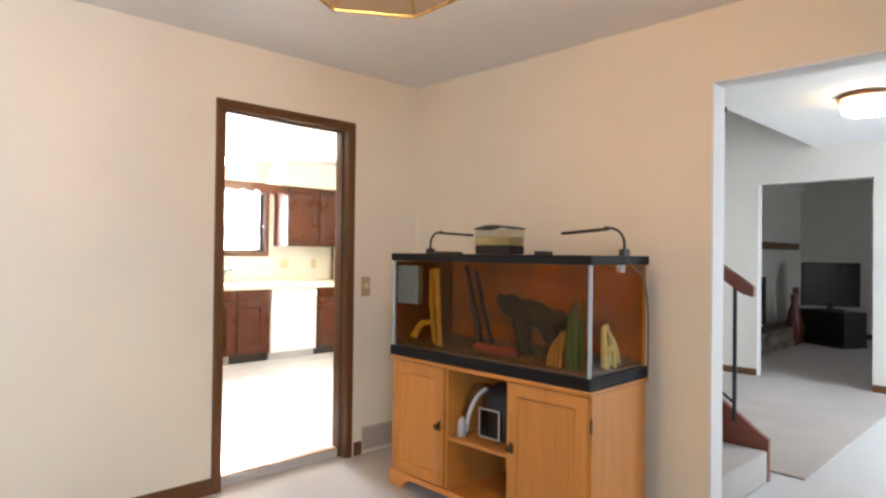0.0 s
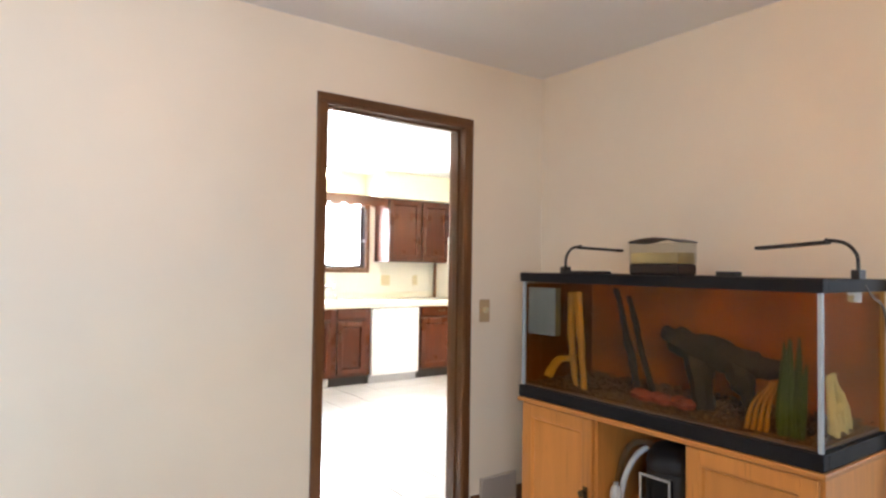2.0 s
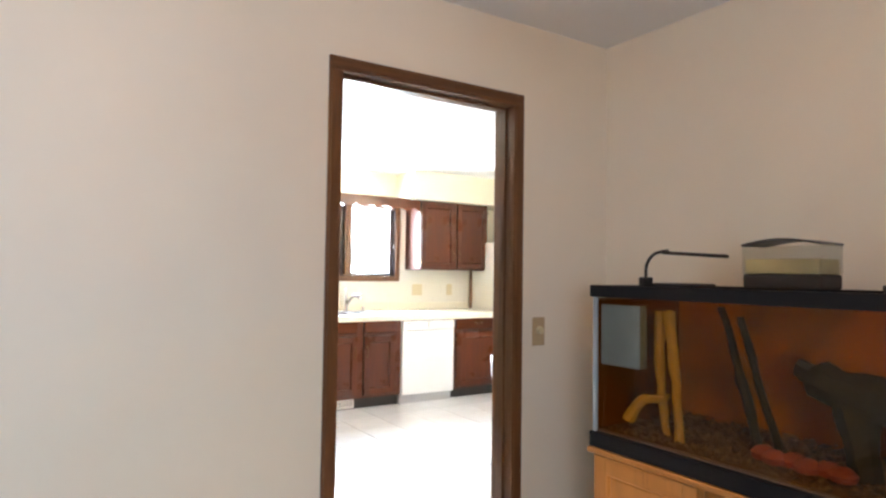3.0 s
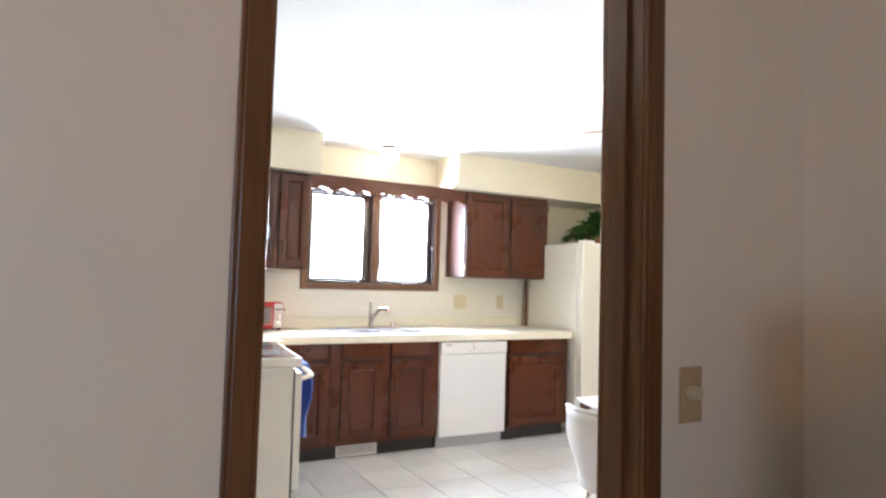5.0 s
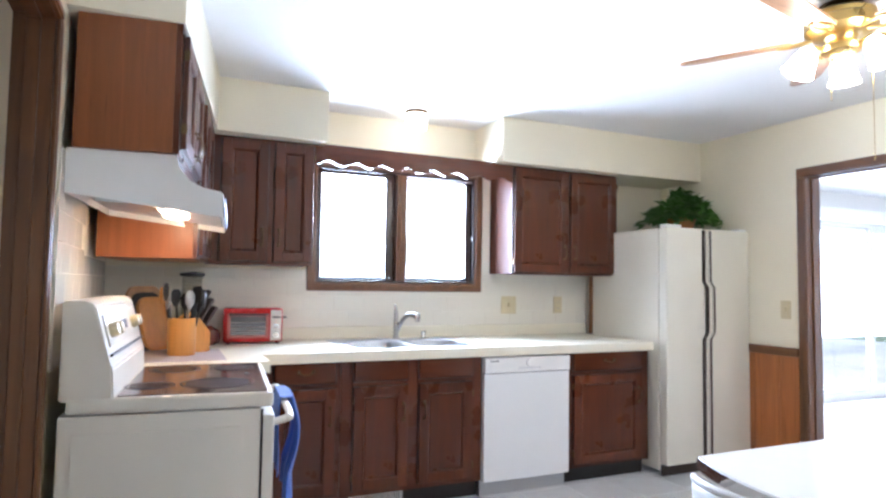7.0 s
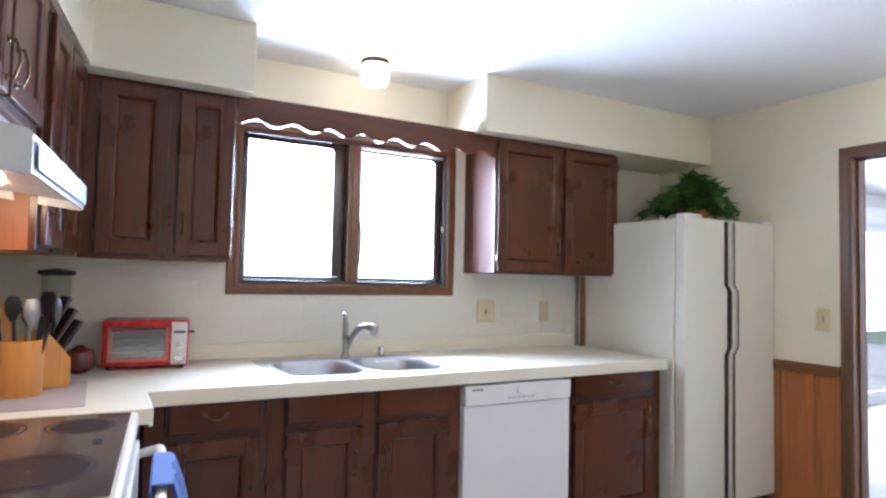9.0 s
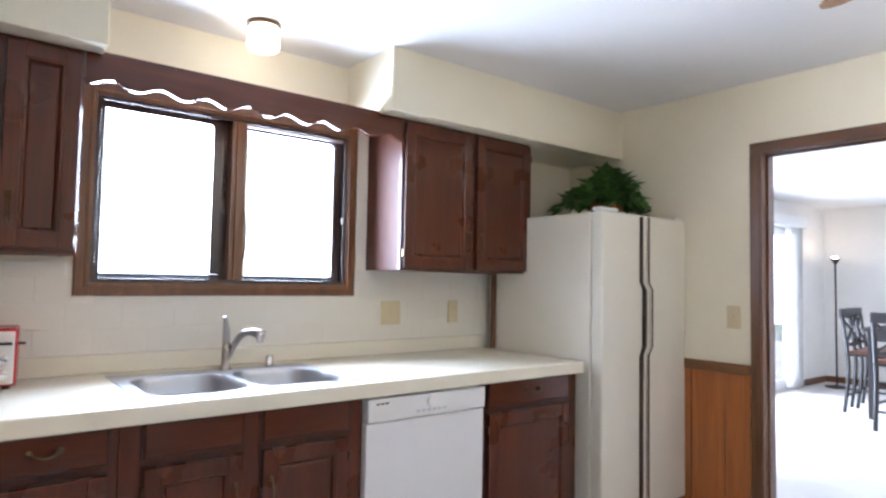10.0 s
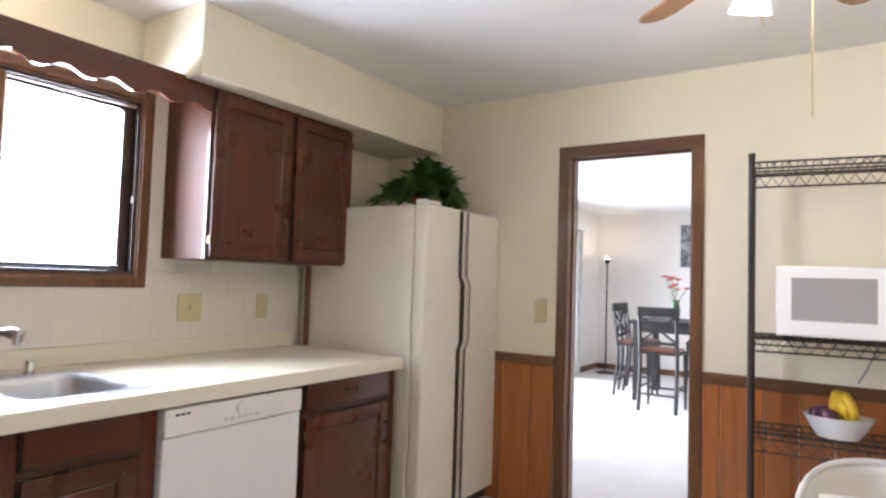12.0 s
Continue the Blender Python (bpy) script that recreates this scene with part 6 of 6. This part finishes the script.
part("stringer", prism(bmesh.new(), prof, 0.862, 0.90, "x"), M["red_wood"], stairs, "red-brown wooden stringer")
rail = thing("stair_railing", (4.76, 1.27, 0), "black iron stair railing with a wooden handrail", "railing")
bm = prism(bmesh.new(), [(0.05, 1.06), (0.05, 1.125), (0.11, 1.15), (1.45, 2.12), (1.45, 2.05), (0.12, 1.08)], -0.03, 0.03, "x")
bmesh.ops.bevel(bm, geom=list(bm.edges), offset=0.008, segments=2, affect="EDGES", clamp_overlap=True)
part("handrail", bm, M["red_wood"], rail, "red-brown wooden handrail")
for k in range(6):
    y = 0.16 + 0.22 * k
    part("baluster", boxes((-0.009, 0.009, y - 0.009, y + 0.009, 0.20 + 0.72 * y, 1.07 + 0.72 * y)), M["black_metal"], rail, "black iron baluster")
part("lower_bar", tube(bmesh.new(), [(0, 0.16, 0.42), (0, 1.4, 1.31)], 0.009, 6), M["black_metal"], rail)
upper = thing("landing_railing", (3.95, 1.88, H + 0.12), "black iron railing along the upper landing", "railing")
for k in range(12):
    part("baluster", boxes((0.02 + 0.16 * k, 0.036 + 0.16 * k, -0.008, 0.008, -0.16, 0.9)), M["black_metal"], upper)
part("rail", boxes((0, 1.9, -0.02, 0.02, 0.9, 0.94), (0, 1.9, -0.01, 0.01, -0.1, -0.085), bevel=0.003), M["black_metal"], upper)
hl = thing("hall_lamp", (6.02, 1.02, H), "round flush ceiling lamp with a lit glass drum", "ceiling lamp")
part("pan", lathe(bmesh.new(), [(0.17, 0), (0.19, -0.02), (0.185, -0.035), (0.16, -0.038)], (0, 0, 0), 32), wood("lamp_ring", (0.30, 0.13, 0.05), 0.4), hl, "brown wooden ring", True)
part("shade", lathe(bmesh.new(), [(0.155, -0.037), (0.16, -0.05), (0.155, -0.12), (0.12, -0.14), (0.02, -0.145)], (0, 0, 0), 32), glowing("hall_glow", (1.0, 0.82, 0.56), 14), hl, "warm lit glass drum", True)
part("finial", lathe(bmesh.new(), [(0.012, -0.144), (0.014, -0.155), (0.004, -0.165)], (0, 0, 0), 12), M["brass"], hl, smooth=True)

# ---- family room ----
ts = thing("tv_stand", (11.55, 2.60, 0), "low black corner television stand with open shelves", "tv stand", turn=62)
part("top", boxes((-0.42, 0.42, -0.22, 0.22, 0.49, 0.515), bevel=0.004), M["black_wood"], ts)
part("shelf", boxes((-0.40, 0.40, -0.21, 0.21, 0.25, 0.27), bevel=0.003), M["black_wood"], ts)
part("base", boxes((-0.42, 0.42, -0.22, 0.22, 0.0, 0.05), bevel=0.004), M["black_wood"], ts)
for x in (-0.42, 0.395):
    part("side_panel", boxes((x, x + 0.025, -0.21, 0.21, 0.05, 0.49)), M["black_wood"], ts)
part("back_panel", boxes((-0.40, 0.40, 0.20, 0.21, 0.05, 0.49)), M["black_wood"], ts)
tv = thing("television", (11.55, 2.60, 0.516), "black flat-screen television on the corner stand", "television", turn=-62)
tv.rotation_euler.z = radians(-75)
tv.scale = (0.82, 1, 1.02)
part("bezel", rim(bmesh.new(), -0.46, 0.46, 0.06, 0.70, 0.03, -0.03, 0.03, 0.005), M["black_plastic"], tv)
part("screen", boxes((-0.435, 0.435, -0.018, 0.0, 0.085, 0.675)), M["screen"], tv, "dark switched-off screen")
part("rear", boxes((-0.40, 0.40, 0.0, 0.07, 0.10, 0.66), bevel=0.02), M["black_plastic"], tv)
part("foot", boxes((-0.22, 0.22, -0.12, 0.12, 0.0, 0.018), (-0.05, 0.05, -0.02, 0.04, 0.018, 0.12), bevel=0.004), M["black_plastic"], tv)
fp = thing("fireplace", (9.3, 3.35, 0), "grey-brown stacked stone fireplace with a raised hearth", "fireplace")
stone = Nodes("field_stone", (0.2, 0.17, 0.14), 0.8)
si = stone.node("ShaderNodeObjectInfo")
stone.colour(stone.mix(stone.ramp(si.outputs["Random"], (0, (0.10, 0.085, 0.07)), (0.5, (0.22, 0.18, 0.14)), (1, (0.36, 0.31, 0.25))), stone.ramp(stone.noise(14, 5), (0.3, (0.7, 0.7, 0.7)), (0.7, (1.1, 1.1, 1.1))), 1.0, "MULTIPLY"))
stone.bump(stone.noise(30, 4), 0.5, 0.006)
part("core", boxes((0.02, 2.6, 0.02, 0.8, 0.0, 2.69), (0.02, 2.6, -0.40, 0.03, 0.0, 0.26)), plain("mortar", (0.14, 0.12, 0.10), 0.9), fp)
random.seed(3)
for z0, z1, y_face, x_hi in ((0.0, 0.28, -0.42, 2.6), (0.28, 2.68, 0.0, 2.6)):
    z = z0
    while z < z1 - 0.03:
        h = min(random.uniform(0.07, 0.15), z1 - z)
        x = 0.0
        while x < x_hi - 0.05:
            w = min(random.uniform(0.18, 0.42), x_hi - x)
            d = random.uniform(0.0, 0.025)
            part("stone", boxes((x + 0.006, x + w - 0.006, y_face - d, y_face + 0.08, z + 0.005, z + h - 0.005), bevel=0.008), stone.m, fp)
            x += w
        part("stone", boxes((-0.02 - random.uniform(0, 0.02), 0.04, y_face + 0.09, y_face + 0.38, z + 0.005, z + h - 0.005), bevel=0.008), stone.m, fp)
        z += h
part("mantel", boxes((-0.1, 2.65, -0.22, -0.03, 1.42, 1.52), bevel=0.01), M["trim_wood_x"], fp, "dark wooden mantel beam")
part("firebox", boxes((0.8, 1.7, -0.035, -0.028, 0.28, 1.0)), M["black_metal"], fp, "black firebox opening")
for k, (x, y, h, c) in enumerate(((11.05, 2.95, 0.75, (0.16, 0.03, 0.02)), (11.25, 2.98, 0.85, (0.13, 0.03, 0.02)))):
    whole("floor_vase", lathe(bmesh.new(), [(0.06, 0.0), (0.10, 0.12), (0.11, 0.3), (0.07, 0.5), (0.035, 0.62), (0.045, h)], (x, y, 0.0), 20), plain("red_glaze", c, 0.3), "tall dark red floor vase beside the hearth", "vase", group="floor vases", smooth=True)
whole("mantel_plant", boxes((9.5, 9.7, 3.15, 3.3, 1.52, 1.62), bevel=0.03), M["leaf"], "small green plant on the mantel", "plant")

# ---- living room ----
slider = thing("patio_door", (0, 0, 0), "wide white sliding patio door full of daylight", "patio door", kind="structure")
part("frame", rim(bmesh.new(), 8.1, 11.9, 0.02, 2.1, 0.05, LN + 0.01, LN + 0.11, 0.004), M["white_paint"], slider)
for x0, x1, dy in ((8.15, 9.42, 0.0), (9.38, 10.64, 0.03), (10.6, 11.85, 0.0)):
    s = part("door_panel", rim(bmesh.new(), x0, x1, 0.07, 2.05, 0.06, LN + 0.02 + dy, LN + 0.05 + dy, 0.004), M["white_paint"], slider)
    p = part("pane", boxes((x0 + 0.055, x1 - 0.055, LN + 0.033 + dy, LN + 0.037 + dy, 0.125, 1.995)), M["pane"], s)
    p.visible_shadow = False
whole("blind_headrail", boxes((7.95, 12.05, LN - 0.13, LN - 0.001, 2.1, 2.24), bevel=0.008), M["white_paint"], "white blind headrail above the patio door", "headrail")
blind = thing("vertical_blind", (0, 0, 0), "stacked white vertical blind slats at the side of the patio door", "blind")
for k in range(12):
    bm = boxes((-0.044, 0.044, -0.001, 0.001, 0.04, 2.10))
    bm.transform(Matrix.Translation((11.62 + 0.03 * k, LN - 0.07, 0)) @ Matrix.Rotation(radians(78), 4, "Z"))
    part("slat", bm, M["white_plastic"], blind)

lamp = thing("floor_lamp", (12.47, 7.64, 0), "bronze torchiere floor lamp with an upturned lit shade", "floor lamp")
part("base", lathe(bmesh.new(), [(0.14, 0), (0.14, 0.015), (0.05, 0.03), (0.015, 0.04)], (0, 0, 0), 28), M["brown_metal"], lamp, smooth=True)
part("pole", lathe(bmesh.new(), [(0.012, 0.03), (0.012, 1.66)], (0, 0, 0), 12), M["brown_metal"], lamp, smooth=True)
part("shade", lathe(bmesh.new(), [(0.014, 1.64), (0.03, 1.66), (0.055, 1.71), (0.06, 1.72), (0.052, 1.712), (0.025, 1.675)], (0, 0, 0), 28), M["brown_metal"], lamp, smooth=True)
part("bulb", lathe(bmesh.new(), [(0.018, 1.68), (0.03, 1.71), (0.026, 1.73), (0.005, 1.74)], (0, 0, 0), 14), glowing("torch_glow", (1.0, 0.80, 0.55), 350), lamp, "lit bulb", True)

ltab = thing("counter_table", (10.99, 6.22, 0), "dark wooden counter-height dining table", "table")
part("tabletop", boxes((-0.52, 0.52, -0.50, 0.50, 0.885, 0.925), bevel=0.008), M["black_wood"], ltab)
part("apron", boxes((-0.46, 0.46, -0.44, -0.415, 0.79, 0.885), (-0.46, 0.46, 0.415, 0.44, 0.79, 0.885), (-0.46, -0.435, -0.415, 0.415, 0.79, 0.885), (0.435, 0.46, -0.415, 0.415, 0.79, 0.885)), M["black_wood"], ltab)
for sx in (-1, 1):
    for sy in (-1, 1):
        part("leg", tube(bmesh.new(), [(0.44 * sx, 0.42 * sy, 0.885), (0.44 * sx, 0.42 * sy, 0.5), (0.45 * sx, 0.43 * sy, 0.0)], [0.045, 0.04, 0.028], 4), M["black_wood"], ltab)

seat_m = plain("seat_leather", (0.16, 0.06, 0.03), 0.35)
bar = thing("bar_chair", (10.18, 6.25, 0), "black wooden counter-height chair with a crossed back and brown seat", "chair", "counter chairs", turn=0)


def post(a, b, r0, r1):
    return tube(bmesh.new(), [a, b], [r0, r1], 4)


for sy in (-1, 1):
    part("back_post", tube(bmesh.new(), arc([(-0.22, 0.19 * sy, 0.0), (-0.18, 0.19 * sy, 0.35), (-0.18, 0.19 * sy, 0.62), (-0.24, 0.19 * sy, 1.08)], 5), 0.02, 6), M["black_wood"], bar)
    part("front_leg", post((0.18, 0.19 * sy, 0.60), (0.20, 0.20 * sy, 0.0), 0.022, 0.016), M["black_wood"], bar)
    part("side_stretcher", post((-0.19, 0.19 * sy, 0.25), (0.19, 0.19 * sy, 0.25), 0.013, 0.013), M["black_wood"], bar)
part("stretcher", post((0.19, -0.19, 0.20), (0.19, 0.19, 0.20), 0.014, 0.014), M["black_wood"], bar)
part("stretcher", post((-0.20, -0.19, 0.18), (-0.20, 0.19, 0.18), 0.013, 0.013), M["black_wood"], bar)
part("seat", boxes((-0.20, 0.22, -0.21, 0.21, 0.60, 0.625), bevel=0.006), M["black_wood"], bar)
part("cushion", boxes((-0.18, 0.20, -0.19, 0.19, 0.626, 0.655), bevel=0.012), seat_m, bar, "brown leather seat pad")
part("top_rail", boxes((-0.255, -0.22, -0.21, 0.21, 1.0, 1.10), bevel=0.008), M["black_wood"], bar)
part("lower_rail", boxes((-0.20, -0.175, -0.19, 0.19, 0.70, 0.735), bevel=0.004), M["black_wood"], bar)
for s in (-1, 1):
    part("cross_bar", post((-0.19, -0.18 * s, 0.735), (-0.232, 0.18 * s, 1.0), 0.014, 0.014), M["black_wood"], bar)
copy_thing(bar, pose(10.90, 6.73, 0, 0, 0, -90))
copy_thing(bar, pose(11.30, 6.80, 0, 0, 0, -88))
copy_thing(bar, pose(11.85, 6.11, 0, 0, 0, 180))

vase = thing("flower_vase", (10.95, 6.30, 0.926), "glass vase of red flowers on the counter table", "vase")
part("vase", lathe(bmesh.new(), [(0.04, 0), (0.05, 0.02), (0.06, 0.12), (0.045, 0.2), (0.055, 0.24)], (0, 0, 0), 20), plain("vase_green", (0.10, 0.16, 0.09), 0.2), vase, smooth=True)
petal = plain("petal", (0.62, 0.015, 0.012), 0.5, wear=0.2)
random.seed(9)
for k in range(8):
    a = random.uniform(0, 6.28)
    end = Vector((0.18 * math.cos(a) * random.uniform(0.3, 1), 0.18 * math.sin(a) * random.uniform(0.3, 1), random.uniform(0.34, 0.52)))
    st = part("stem", tube(bmesh.new(), arc([(0, 0, 0.12), end * 0.5 + Vector((0, 0, 0.1)), end], 4), 0.003, 5), bpy.data.materials["stem_green"], vase)
    bm = bmesh.new()
    for j in range(7):
        b = 2 * math.pi * j / 7
        leaf_at(bm, end, Vector((math.cos(b), math.sin(b), 0.35)), 0.065, random)
        leaf_at(bm, end, Vector((math.cos(b + 0.4), math.sin(b + 0.4), 0.9)), 0.05, random)
    part("bloom", bm, petal, st, "red blossom")
pic = thing("wall_picture", (LE - 0.001, 6.18, 1.62), "black and white city photograph on canvas", "picture")
part("canvas", boxes((-0.03, -0.001, 0.0, 0.50, 0.0, 0.64), bevel=0.003), M["white_paint"], pic)
pn = Nodes("city_print", (0.1, 0.1, 0.1), 0.5)
br = pn.node("ShaderNodeTexVoronoi", Scale=26.0)
pn.link(pn.place((1, 1, 0.5)), br.inputs["Vector"])
pn.colour(pn.mix(pn.ramp(br.outputs["Distance"], (0.1, (0.02, 0.02, 0.022)), (0.6, (0.35, 0.36, 0.38))), pn.ramp(pn.noise(5, 6), (0.35, (0.1, 0.1, 0.1)), (0.65, (1, 1, 1))), 1.0, "MULTIPLY"))
part("print", boxes((-0.033, -0.0305, 0.004, 0.496, 0.004, 0.636)), pn.m, pic, "grey city view")

# ---- tiles ----
def soft_tile(name, w, h, t, e, key):
    """A flat tile with one sloped edge all round."""
    bm = bmesh.new()
    lo = [bm.verts.new(p) for p in ((0, 0, 0), (w, 0, 0), (w, h, 0), (0, h, 0))]
    mid = [bm.verts.new(p) for p in ((0, 0, t - e), (w, 0, t - e), (w, h, t - e), (0, h, t - e))]
    hi = [bm.verts.new(p) for p in ((e, e, t), (w - e, e, t), (w - e, h - e, t), (e, h - e, t))]
    for a, b in ((lo, mid), (mid, hi)):
        for i in range(4):
            bm.faces.new((a[i], a[(i + 1) % 4], b[(i + 1) % 4], b[i]))
    bm.faces.new(hi)
    return mesh_of(name, bm, M[key])


def lay(parent, me, m):
    ob = new("tile", me)
    ob.parent = parent
    ob.matrix_basis = m


cache = {}


def cut(w, h, t, e, key):
    k = (round(w, 3), round(h, 3), key)
    if k not in cache:
        cache[k] = soft_tile("tile", w, h, t, e, key)
    return cache[k]


# floor tiles, a third of a metre, in straight rows
S, G = 0.335, 0.006
ox, oy = 3.02, 6.10
for i in range(-3, 12):
    for j in range(-10, 5):
        x0, x1 = max(KW + 0.002, ox + i * S), min(KE - 0.002, ox + (i + 1) * S - G)
        y0, y1 = max(KS + 0.002, oy + j * S), min(KN, oy + (j + 1) * S - G)
        if x1 - x0 > 0.03 and y1 - y0 > 0.03:
            lay(floor_kitchen, cut(x1 - x0, y1 - y0, 0.008, 0.0015, "floor_tile"), pose(x0, y0, KF - 0.008 + random.uniform(-0.0003, 0.0003)))

# wall tiles in running bond behind the worktop
TW, TZ, TG = 0.203, 0.1015, 0.0016
bs1 = setting("tile_bed_north", boxes((KW + 0.008, 5.735, KN - 0.0092, KN - 0.0005, CT + 0.076, 1.234), (KW + 0.008, 3.542, KN - 0.0092, KN - 0.0005, 1.2345, UB), (4.81, 5.735, KN - 0.0092, KN - 0.0005, 1.2345, UB), (4.812, 4.876, KN - 0.0092, KN - 0.0005, UB, 2.12)), M["wall_grout"], "pale grout bed of the tiled north wall", "tile bed")
bs2 = setting("tile_bed_west", boxes((KW + 0.0005, KW + 0.0092, 5.43, KN - 0.008, CT + 0.076, 1.70)), M["wall_grout"], "pale grout bed of the tiled west wall", "tile bed")
row = 0
z = CT + 0.077
while z < 1.68:
    z1 = z + TZ - TG
    shift = (row % 2) * TW / 2
    for i in range(-2, 20):
        x0, x1 = KW + 0.01 + i * TW + shift, KW + 0.01 + (i + 1) * TW + shift - TG
        x0, x1 = max(x0, KW + 0.01), min(x1, 5.714)
        if x1 - x0 < 0.02:
            continue
        top = min(z1, UB - 0.002)
        if z > 1.15 and x0 < 4.81 and x1 > 3.542:
            if x0 < 3.50:
                x1 = 3.541
            elif x1 > 4.85:
                x0 = 4.811
            else:
                top = min(top, 1.234)
        if top - z > 0.012:
            lay(bs1, cut(x1 - x0, top - z, 0.006, 0.0012, "wall_tile"), Matrix.Translation((x0, KN - 0.0045, z)) @ Matrix.Rotation(radians(90), 4, "X"))
    for i in range(0, 11):
        y0, y1 = 5.43 + i * TW - shift, 5.43 + (i + 1) * TW - shift - TG
        y0, y1 = max(y0, 5.428), min(y1, KN - 0.012)
        top = min(z1, 1.70 if y1 < 6.195 else 1.384)
        if y1 - y0 > 0.02 and top - z > 0.012:
            lay(bs2, cut(y1 - y0, top - z, 0.006, 0.0012, "wall_tile"), Matrix.Translation((KW + 0.0045, y0, z)) @ Matrix.Rotation(radians(90), 4, "Z") @ Matrix.Rotation(radians(90), 4, "X"))
    z += TZ
    row += 1
